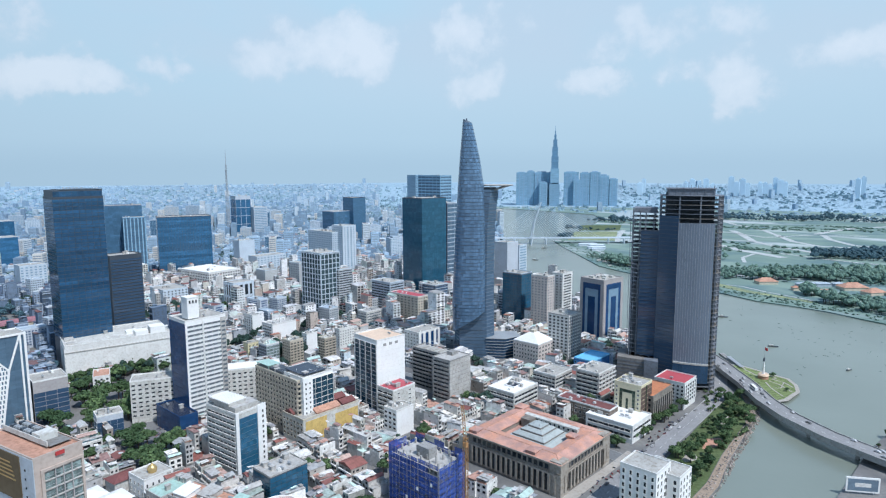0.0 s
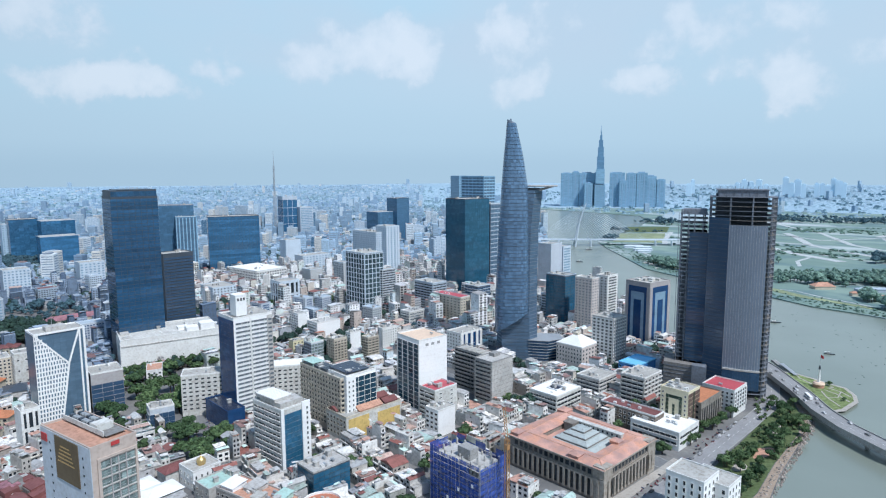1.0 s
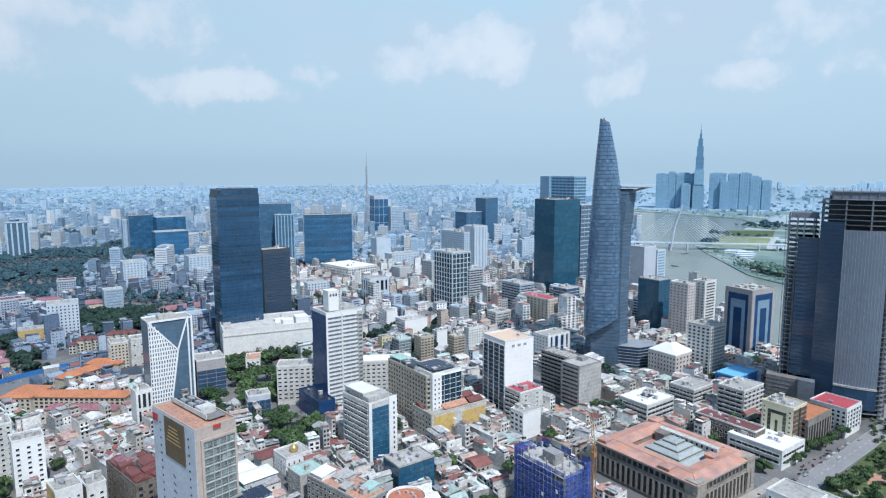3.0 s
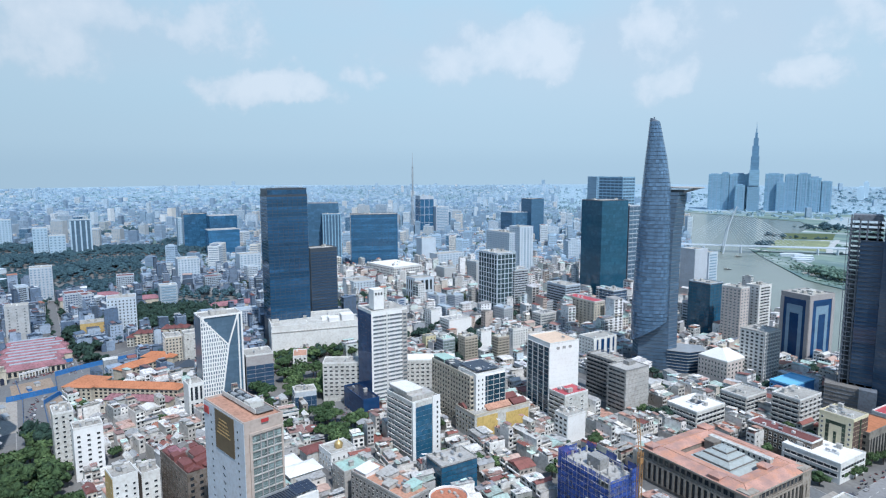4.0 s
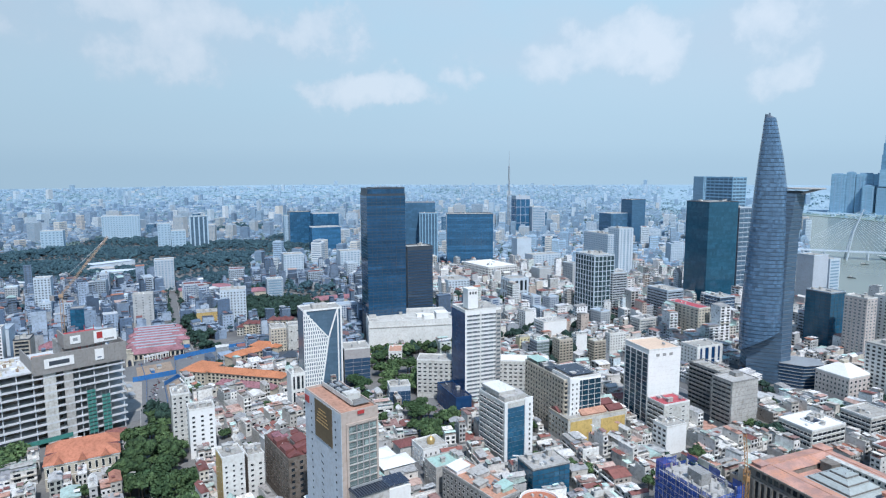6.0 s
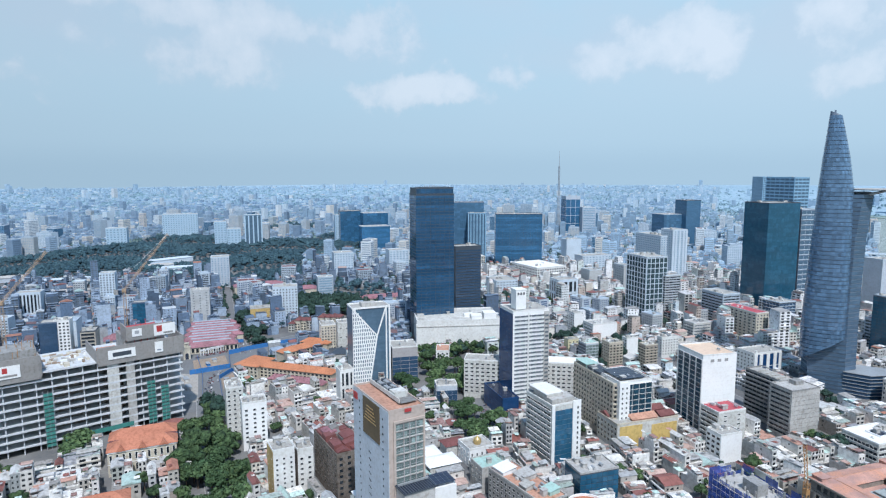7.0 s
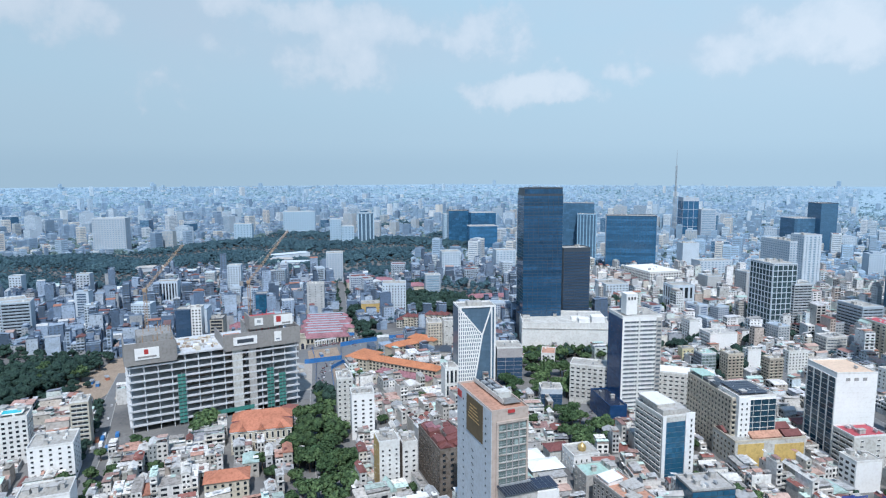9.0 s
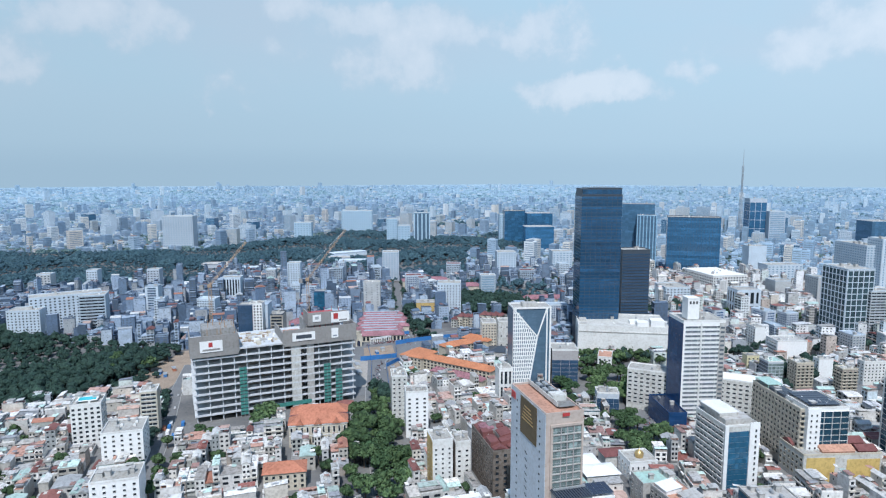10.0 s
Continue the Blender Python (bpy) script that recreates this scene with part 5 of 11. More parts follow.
block('apartment_tower', 'grey-brown slab tower with a dark cap', 'apartment', -710, -160, 22, 14, 35, 0, 'beige', (('E', 'strip', 4, 8, 'g_win', 4.5, 34.6, 0.85, 0.45), ('S', 'punch', 5, 9, 'g_win', 4.5, 34.6, 0.3, 0.4)), trim='darkmetal', kit=2)
block('apartment_tower', 'slim pale tower beside a park', 'apartment', -983, -192, 18, 20, 55, 0, 'coolwhite', (('E', 'punch', 5, 14, 'g_mid', 4.5, 54.4, 0.5, 0.5),), kit=2, trim='coolwhite')
block('apartment_block', 'cream block above low houses', 'apartment', -879, -65, 20, 24, 41, 0, 'coolsand', (('E', 'punch', 3, 10, 'g_mid', 4.5, 39.8, 0.2, 0.3),), trim='coolsand', kit=2)
block('office_block', 'white block with tall dark slots', 'office', -964, -291, 20, 30, 36, 0, 'coolwhite', (('E', 'fins', 7, 1, 'g_win', 4.5, 35.0, 0.55, 0.9),), kit=2, trim='coolwhite')
block('office_tower', 'small dark teal glass tower', 'tower', -835, -129, 14, 16, 38, 0, 'g_dark', (('E', 'curtain', 3, 8, 'g_teal', 4.5, 37.0, 0.95, 0.9),), trim='panelgrey', kit=1)
block('office_block', 'low ochre building with blank walls', 'office', -833, 10, 18, 26, 21, 0, 'ochre', (), trim='coolsand', kit=2)

block('apartment_block', 'slim white flats with dark windows on one side', 'apartment', -650, 383, 19, 11, 27, 0, 'bright', (('S', 'punch', 4, 7, 'g_win', 4, 26, 0.5, 0.5),), kit=4)
block('warehouse', 'broad white block with a blank side wall', 'warehouse', -611, 385, 22, 32, 22, 0, 'bright', (('S', 'strip', 4, 5, 'g_mid', 3, 21, 0.8, 0.4),), kit=8, roof='palecon')
block('house', 'small cream house with a flat roof', 'house', -580, 335, 9, 13, 17, 0, 'paleyellow', (('E', 'punch', 3, 4, 'g_win', 3, 16, 0.35, 0.4),), trim='cream', kit=4)
block('office_block', 'glazed grey office with a pale green roof', 'office', -544, 335, 15, 15, 22, 0, 'greyblue', (('S', 'curtain', 4, 6, 'g_mid', 2, 21, 0.9, 0.8), ('E', 'curtain', 4, 6, 'g_dim', 2, 21, 0.9, 0.8)), roof='tealroof', kit=4)
block('apartment_block', 'beige flats with rows of balconies', 'apartment', -529, 353, 14, 16, 25, 0, 'beige', (('S', 'punch', 4, 7, 'g_win', 3, 24, 0.5, 0.5), ('E', 'balcony', 4, 7, 'g_win', 3, 24, 0.5, 0.5)), trim='cream', kit=6)
block('house', 'narrow bright white house with a blank side', 'house', -548, 387, 9, 14, 22, 0, 'bright', (('S', 'punch', 2, 6, 'g_win', 3, 21, 0.5, 0.4),), kit=5)
block('apartment_block', 'stained concrete flats with stacked balconies', 'apartment', -504, 378, 11, 14, 27, 0, 'warmstone', (('S', 'balcony', 3, 8, 'g_win', 3, 26, 0.6, 0.5), ('E', 'balcony', 3, 8, 'g_win', 3, 26, 0.5, 0.5)), trim='cream', kit=6)
block('apartment_block', 'white flats with a stepped roof and small windows', 'apartment', -538, 424, 9, 21, 22, 0, 'white', (('E', 'punch', 6, 6, 'g_win', 3, 21, 0.4, 0.45), ('S', 'punch', 2, 6, 'g_win', 3, 21, 0.4, 0.45)), kit=6)
block('office_block', 'low weathered white office beside trees', 'office', -582, 502, 17, 25, 21, 0, 'offwhite', (('E', 'strip', 6, 5, 'g_mid', 3, 20, 0.9, 0.45), ('S', 'strip', 4, 5, 'g_mid', 3, 20, 0.9, 0.45)), kit=8, roof='palecon')
block('apartment_block', 'cream flats with rows of dark windows', 'apartment', -677, 82, 20, 16, 30, 0, 'cream', (('E', 'punch', 5, 8, 'g_win', 3, 29, 0.5, 0.5), ('S', 'punch', 5, 8, 'g_win', 3, 29, 0.5, 0.5)), trim='white', kit=6)
block('apartment_block', 'white flats with a blank end beside a lattice tower', 'apartment', -667, 99, 16, 19, 34, 0, 'offwhite', (('S', 'punch', 4, 9, 'g_win', 3, 33, 0.5, 0.4), ('E', 'punch', 3, 3, 'g_win', 3, 33, 0.25, 0.15)), kit=6)


# ---- landmark buildings ----
def loft(bm, sections, mat=0, cap=True):
    rows = [[bm.verts.new(p) for p in s] for s in sections]
    n = len(rows[0])
    for a, b in zip(rows[:-1], rows[1:]):
        for i in range(n):
            bm.faces.new((a[i], a[(i + 1) % n], b[(i + 1) % n], b[i])).material_index = mat
    if cap:
        bm.faces.new(rows[-1]).material_index = mat
        bm.faces.new(rows[0][::-1]).material_index = mat


def lerp_table(z, table):
    for (z0, *a), (z1, *b) in zip(table[:-1], table[1:]):
        if z <= z1:
            k = (z - z0) / (z1 - z0)
            k = max(0.0, k)
            return [x + (y - x) * k for x, y in zip(a, b)]
    return list(table[-1][1:])


def lotus_tower():
    """The tapering glass tower with a round helipad."""
    root = thing("skyscraper", "tall tapering silver-blue glass skyscraper with a round helipad", "skyscraper", -413, 509, 38.5)
    KEEP_OUT.append((-370, 490, 78, 70, 0, 4))
    shell = [(26, -23.0, 11.5), (60, -24.0, 12.0), (100, -22.0, 12.0), (150, -19.5, 11.0), (182, -18.0, 9.5), (211, -16.0, 5.0), (231, -14.2, 0.5), (247, -13.0, -3.2)]

    def ring(z, lo, hi, depth, n=44):
        c, a = (lo + hi) / 2, (hi - lo) / 2
        pts = []
        for i in range(n):
            t = 2 * math.pi * i / n
            x, y = math.cos(t), math.sin(t)
            p = 2.6
            sx = math.copysign(abs(x) ** (2 / p), x)
            sy = math.copysign(abs(y) ** (2 / p), y)
            pts.append((c + a * sx, -6 + sy * depth, z))
        return pts

    # one glass band per storey, its foot drawn in a little so that the joints show
    storeys = 60
    core = []
    zs = [26 + (247 - 26) * i / storeys for i in range(storeys + 1)]
    for z0, z1 in zip(zs[:-1], zs[1:]):
        n = 44
        bm = bmesh.new()
        lo0, hi0 = lerp_table(z0, shell)
        lo1, hi1 = lerp_table(z1, shell)
        d0 = 17 * min(1.0, (hi0 - lo0) / 34 + 0.12)
        d1 = 17 * min(1.0, (hi1 - lo1) / 34 + 0.12)
        a, b = ring(z0 + 0.35, lo0, hi0, d0), ring(z1 - 0.15, lo1, hi1, d1)
        # the foot of the shell sweeps up to the right
        for i in range(n):
            p, q, r, s = a[i], a[(i + 1) % n], b[(i + 1) % n], b[i]
            foot = 30 + 22 * max(0.0, (p[0] + 22) / 34)
            foot2 = 30 + 22 * max(0.0, (q[0] + 22) / 34)
            if s[2] <= foot + 0.05 and r[2] <= foot2 + 0.05:
                continue
            p, q = (p[0], p[1], max(p[2], foot)), (q[0], q[1], max(q[2], foot2))
            r, s = (r[0], r[1], max(r[2], foot2 + 0.04)), (s[0], s[1], max(s[2], foot + 0.04))
            bm.faces.new([bm.verts.new(v) for v in (p, q, r, s)])
        core.append(ring(z1, lo1 + 0.3, hi1 - 0.3, d1 - 0.3))
        if bm.faces:
            bmesh.ops.recalc_face_normals(bm, faces=bm.faces)
            part("glass_band", bm, "g_shell", root, "silver-blue curved glass band")
    bm = bmesh.new()
    loft(bm, core[8:])
    bmesh.ops.recalc_face_normals(bm, faces=bm.faces)
    part("core", bm, "panelgrey", root, "grey floor edges behind the glass")
    lo, hi = lerp_table(247, shell)
    bm = bmesh.new()
    loft(bm, [ring(246.6, lo + 0.2, hi - 0.2, 6.0), [(x, y, 251.0 - 0.42 * (x - lo)) for x, y, _ in ring(249, lo + 0.5, hi - 0.9, 5.6)]])
    tube(bm, (-8.8, -6, 248), (-8.8, -6, 251.6), 0.9, 0.7, 6)
    part("crown", bm, "panelgrey", root)
    rear = [(0, -21, 22.0), (30, -22.0, 21.0), (60, -21.5, 20.5), (100, -19, 20.5), (140, -15, 21), (170, -9, 23.5), (179, -7, 24)]
    core = []
    zs = [179 * i / 48 for i in range(49)]
    for z0, z1 in zip(zs[:-1], zs[1:]):
        bm = bmesh.new()
        (l0, h0), (l1, h1) = lerp_table(z0, rear), lerp_table(z1, rear)

        def oct_ring(z, l, h, i=0.0):
            return [(l + i, 2 + 0, z), (l + 6, -14 + i, z), (h - 8, -14 + i, z), (h - i, -4, z), (h - i, 18, z), (h - 8, 24 - i, z), (l + 6, 24 - i, z), (l + i, 14, z)]
        a, b = oct_ring(z0 + 0.5, l0, h0), oct_ring(z1 - 0.2, l1, h1)
        for i in range(8):
            n = 6 if i in (1, 3, 5) else 2
            for k in range(n):
                def mid(P, t):
                    p, q = Vector(P[i]), Vector(P[(i + 1) % 8])
                    return p.lerp(q, t)
                bm.faces.new([bm.verts.new(v) for v in (mid(a, k / n), mid(a, (k + 1) / n), mid(b, (k + 1) / n), mid(b, k / n))])
        core.append(oct_ring(z0, l0, h0, 0.3))
        bmesh.ops.recalc_face_normals(bm, faces=bm.faces)
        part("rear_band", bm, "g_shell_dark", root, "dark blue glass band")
    bm = bmesh.new()
    loft(bm, core)
    bmesh.ops.recalc_face_normals(bm, faces=bm.faces)
    part("rear_core", bm, "panelgrey", root)
    part("rear_roof", boxes((-6, 22, -3, 20, 178, 180.5)), "panelgrey", root)
    bm = bmesh.new()
    n = 32
    pts = [(23 + 17 * math.cos(2 * math.pi * i / n), 3 + 17 * math.sin(2 * math.pi * i / n)) for i in range(n)]
    prism(bm, pts, 182.4, 183.6)
    pad = part("helipad", bm, "palecon", root, "pale round cantilevered helipad")
    bm = bmesh.new()
    for i in range(n):
        a = 2 * math.pi * i / n
        b = 2 * math.pi * (i + 1) / n
        q = [(23 + r * math.cos(t), 3 + r * math.sin(t)) for r, t in ((17, a), (17, b), (19, b), (19, a))]
        bm.faces.new([bm.verts.new((x, y, 183.0)) for x, y in q])
    part("safety_net", bm, "steel", pad)
    bm = bmesh.new()
    for y in (-8, 3, 14):
        tube(bm, (10, y, 176), (34, y, 182.4), 0.5)
        tube(bm, (21, y, 178), (36, y, 182.5), 0.35)
    part("strut", bm, "steel", pad)
    part("podium", boxes((-22, 34, -11, 30, 0, 13), (-22.5, 34.5, -11.5, 30.5, 13, 13.8)), "darkmetal", root)
    for k in range(3):
        piece("window_strip", slab_mesh(54, 0.15, 2.6, "g_dark"), root, pose(6, -11, 1.2 + 4.1 * k))
        piece("window_strip", slab_mesh(40, 0.15, 2.6, "g_dark"), root, pose(34, 9.5, 1.2 + 4.1 * k, 0, 0, 90))
    # pointed wing at the foot: dark glass between thin pale ledges that lean out
    for k in range(7):
        z, o = 3.2 * k, 0.35 * k
        foot = [(12, -13 - o), (30 + o, -15 - o), (46 + o, -4), (42 + o, 14), (12, 14)]
        bm = bmesh.new()
        prism(bm, foot, z, z + 2.7)
        part("wing_storey", bm, "g_dark", root, "dark glass storey of a pointed wing")
        bm = bmesh.new()
        prism(bm, [(x + (0.7 if x > 20 else 0), y - (0.7 if y < 0 else 0)) for x, y in foot], z + 2.7, z + 3.2)
        part("wing_ledge", bm, "steel", root)


def unfinished_tower():
    """Stalled high-rise: bare frame above and at the sides of grey curved cladding."""
    root = thing("unfinished_tower", "unfinished dark high-rise with grey cladding and bare concrete floors", "tower", -203, 551, 24.5)
    KEEP_OUT.append((-170, 545, 88, 60, 24.5, 3))
    H, n = 176, 44
    fh = H / n
    for k in range(1, n + 1):
        z = k * fh
        pts = [(-25, 6), (-9, 0), (8, -3), (24, 1), (28, 8), (28, 34), (-25, 34)]
        bm = bmesh.new()
        prism(bm, pts, z - 0.4, z)
        part("floor_slab", bm, "framecon" if k % 3 else "oldcon", root)
    for x, y in ((-24, 7), (-9, 1), (8, -2), (23, 2), (27, 9), (27, 20), (27, 32), (-24, 20), (-24, 33), (2, 33)):
        part("column", boxes((x - 0.6, x + 0.6, y - 0.6, y + 0.6, 0, H)), "framecon", root)
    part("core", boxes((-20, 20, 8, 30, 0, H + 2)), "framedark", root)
    part("plant_room", boxes((-19, 20, 6, 30, H, H + 5.5), (-20, 21, 5, 31, H + 5.5, H + 6.3)), "framecon", root)
    bm = bmesh.new()
    for x in (-18, -12, -6, 0, 6, 12, 19):
        tube(bm, (x, 5.5, H), (x, 5.5, H + 9), 0.2)
    part("starter_bars", bm, "framecon", root)
    # curved grey front in vertical strips
    arc = [(-9.5 + 29.5 * i / 14, -4.2 - 2.6 * math.sin(math.pi * (i / 14) * 0.75)) for i in range(15)]
    for (x0, y0), (x1, y1) in zip(arc[:-1], arc[1:]):
        bm = bmesh.new()
        prism(bm, [(x0 + 0.06, y0), (x1 - 0.06, y1), (x1 - 0.06, y1 + 0.5), (x0 + 0.06, y0 + 0.5)], 27, 152)
        part("cladding_strip", bm, "panelgrey", root)
        bm = bmesh.new()
        prism(bm, [(x0, y0 - 0.15), (x0 + 0.22, y0 - 0.15), (x0 + 0.22, y0), (x0, y0)], 27, 152)
        part("cladding_rib", bm, "steel", root)
        bm = bmesh.new()
        prism(bm, [(x0 + 0.04, y0 - 1), (x1 - 0.04, y1 - 1), (x1 - 0.04, y1 + 0.4), (x0 + 0.04, y0 + 0.4)], 9, 25.5)
        part("podium_glass", bm, "g_dark", root)
    bm = bmesh.new()
    prism(bm, [(x, y - 1.3) for x, y in arc] + [(x, y + 0.5) for x, y in arc[::-1]], 25.5, 27)
    part("cornice", bm, "palecon", root)
    bm = bmesh.new()
    prism(bm, [(-25.5, 5.2), (-9.6, -4.0), (-9.6, -0.6), (-25.5, 8.6)], 3, 158)
    part("glass_flank", bm, "g_dark", root, "dark blue glass flank")
    for k in range(44):
        bm = bmesh.new()
        z = 6 + 3.57 * k
        prism(bm, [(-25.6, 5.0), (-9.7, -4.2), (-9.7, -4.0), (-25.6, 5.2)], z, z + 0.25)
        part("joint", bm, "darkmetal", root)
    # lower wing
    bm = bmesh.new()
    wing = [(-49, 14), (-26, 8), (-26, 36), (-49, 36)]
    W, m = 160, 40
    for k in range(1, m + 1):
        z = k * W / m
        bm = bmesh.new()
        prism(bm, wing, z - 0.4, z)
        part("floor_slab", bm, "framecon", root)
    for x, y in ((-48, 14.6), (-42, 13), (-37, 11.6), (-30, 10), (-48, 25), (-48, 35), (-28, 35)):
        part("column", boxes((x - 0.55, x + 0.55, y - 0.55, y + 0.55, 0, W + 3)), "framecon", root)
    bm = bmesh.new()
    prism(bm, [(-41, 11.2), (-25.2, 7.4), (-25.2, 30), (-41, 30)], 26, 144)
    part("wing_core", bm, "g_dark", root, "dark wrapped inner part")
    for k in range(33):
        z = 28 + 3.6 * k
        bm = bmesh.new()
        prism(bm, [(-43.2, 11.35), (-26, 7.3), (-26, 7.6), (-43.2, 11.65)], z, z + 0.5)
        part("slab_edge", bm, "darkmetal", root)
    part("wing_roof", boxes((-47, -27, 14, 34, W, W + 4)), "framecon", root)
    bm = bmesh.new()
    for z in range(8, 160, 4):
        tube(bm, (-50.4, 13, z), (-46, 11.3, z), 0.14, n=4)
        tube(bm, (-50.4, 13, z), (-50.4, 30, z), 0.14, n=4)
    for x, y in ((-50.4, 13), (-46, 11.3), (-50.4, 22), (-50.4, 30)):
        tube(bm, (x, y, 0), (x, y, 160), 0.16, n=4)
    tagged(part("scaffold", bm, "framecon", root, "rusty scaffold poles"), kind="stuff")
    bm = bmesh.new()
    prism(bm, [(-58, 6), (-24, -2), (-24, 34), (-58, 34)], 0, 24)
    part("podium", bm, "oldcon", root)
    bm = bmesh.new()
    prism(bm, [(-34, -6), (-22, -8), (-22, 2), (-34, 2)], 0, 26)
    part("podium_block", bm, "framecon", root)
    for k in range(6):
        bm = bmesh.new()
        prism(bm, [(-58.3, 5.8), (-24, -2.3), (-24, -2), (-58.3, 6.2)], 3.4 + 3.5 * k, 4.1 + 3.5 * k)
        part("slab_edge", bm, "framecon", root)


def dark_tower():
    """The dark glass slab with a narrow side and a setback crown."""
    root = block("office_tower", "tall dark glass office tower rising from a white podium", "tower", -678, 192, 34, 45, 173, -3, "darkmetal",
                 (("E", "curtain", 8, 38, "g_tower", 32.0, 172.0, 0.985, 0.86), ("S", "curtain", 3, 38, "g_tower", 32.0, 172.0, 0.985, 0.86)), trim="darkmetal", kit=2)
    part("crown", boxes((-33, -0.4, 0.6, 44.4, 173, 180.6), (-33, -0.2, 7, 44.6, 180.6, 181.2)), "darkmetal", root)
    for k in range(8):
        piece("crown_glass", slab_mesh(5.3, 0.2, 5.2, "g_tower"), root, pose(-0.4, 3.4 + 5.45 * k, 174.2, 0, 0, 90))
    for y in (10, 13, 16, 19, 22, 26):
        part("antenna", boxes((-2.4, -2.2, y, y + 1.2, 182, 183.4)), "steel", root)


def diamond_tower():
    """The white lattice tower: a slanting white window screen over dark glass."""
    root = thing("office_tower", "white lattice-fronted tower with a slanting dark glass cut", "tower", -545, 94, 3)
    KEEP_OUT.append((-540, 90, 30, 42, 3, 3))
    w, d, h = 22, 35, 76
    part("wall", boxes((-w, 0, 0, d, 0, h)), "g_slate", root)
    # dark glass panels on the front
    me = slab_mesh(d / 8 * 0.96, 0.12, 3.3, "g_slate")
    for i in range(8):
        for k in range(20):
            piece("glass_panel", me, root, pose(0, (i + 0.5) * d / 8, 2 + 3.65 * k, 0, 0, 90))
    # white screen: left of the line from the top left to the middle right, then back to the foot
    def edge(z):
        if z > 50:
            return 3 + (76 - z) / 26 * 19.5
        return 22.5 - (50 - z) / 50 * 8.0
    nz = 21
    fl = h / nz
    for k in range(nz):
        z = k * fl
        e = min(edge(z), edge(z + fl))
        bm = bmesh.new()
        box(bm, 0.15, 0.65, 0, e, z + fl * 0.80, z + fl)
        box(bm, 0.15, 0.65, 0, e, z, z + fl * 0.10)
        n = max(1, round(e / 2.0))
        for i in range(n + 1):
            u = e * i / n
            box(bm, 0.15, 0.62, max(0, u - 0.5), min(e, u + 0.5), z + fl * 0.10, z + fl * 0.80)
        part("perforated_panel", bm, "bright", root)

    def beam(y0, z0, y1, z1, r):
        bm = bmesh.new()
        v = Vector((0, y1 - y0, z1 - z0)).normalized() * r
        nrm = Vector((0, -v.z, v.y))
        pts = [(y0 + nrm.y, z0 + nrm.z), (y0 - nrm.y, z0 - nrm.z), (y1 - nrm.y, z1 - nrm.z), (y1 + nrm.y, z1 + nrm.z)]
        a = [bm.verts.new((0.12, y, z)) for y, z in pts]
        b = [bm.verts.new((0.95, y, z)) for y, z in pts]
        bm.faces.new(a[::-1])
        bm.faces.new(b)
        for i in range(4):
            bm.faces.new((a[i], a[(i + 1) % 4], b[(i + 1) % 4], b[i]))
        bmesh.ops.recalc_face_normals(bm, faces=bm.faces)
        part("edge_beam", bm, "bright", root)
    beam(0.6, 76, 22.6, 50, 0.6)
    beam(22.6, 50, 14.5, 0, 0.6)
    beam(22.6, 50, 31.5, 77, 0.6)
    part("edge_pier", boxes((0.1, 1.0, d - 4.2, d - 3.0, 0, h + 1), (0.1, 1.0, d - 1.2, d, 0, h + 1)), "bright", root)
    part("edge_pier", boxes((-1.4, 0, d, d + 0.6, 0, h + 1), (-w, -w + 2, d, d + 0.6, 0, h + 1)), "bright", root)
    part("parapet", boxes((-w, 0.9, 0, 0.5, h, h + 1.4), (-w, -w + 0.5, 0.5, d, h, h + 1.4), (0.3, 0.9, 0.5, d, h, h + 1.4), (-w, 0.9, d, d + 0.5, h, h + 1.4)), "bright", root)
    part("roof", boxes((-w + 0.6, 0.2, 0.6, d - 0.1, h, h + 0.3)), "deck", root)
    part("stair_head", boxes((-14, -5, 10, 24, h + 0.3, h + 4)), "palecon", root)
    bm = bmesh.new()
    tube(bm, (-4, 14, h), (-4, 14, h + 12), 0.2)
    part("mast", bm, "steel", root)


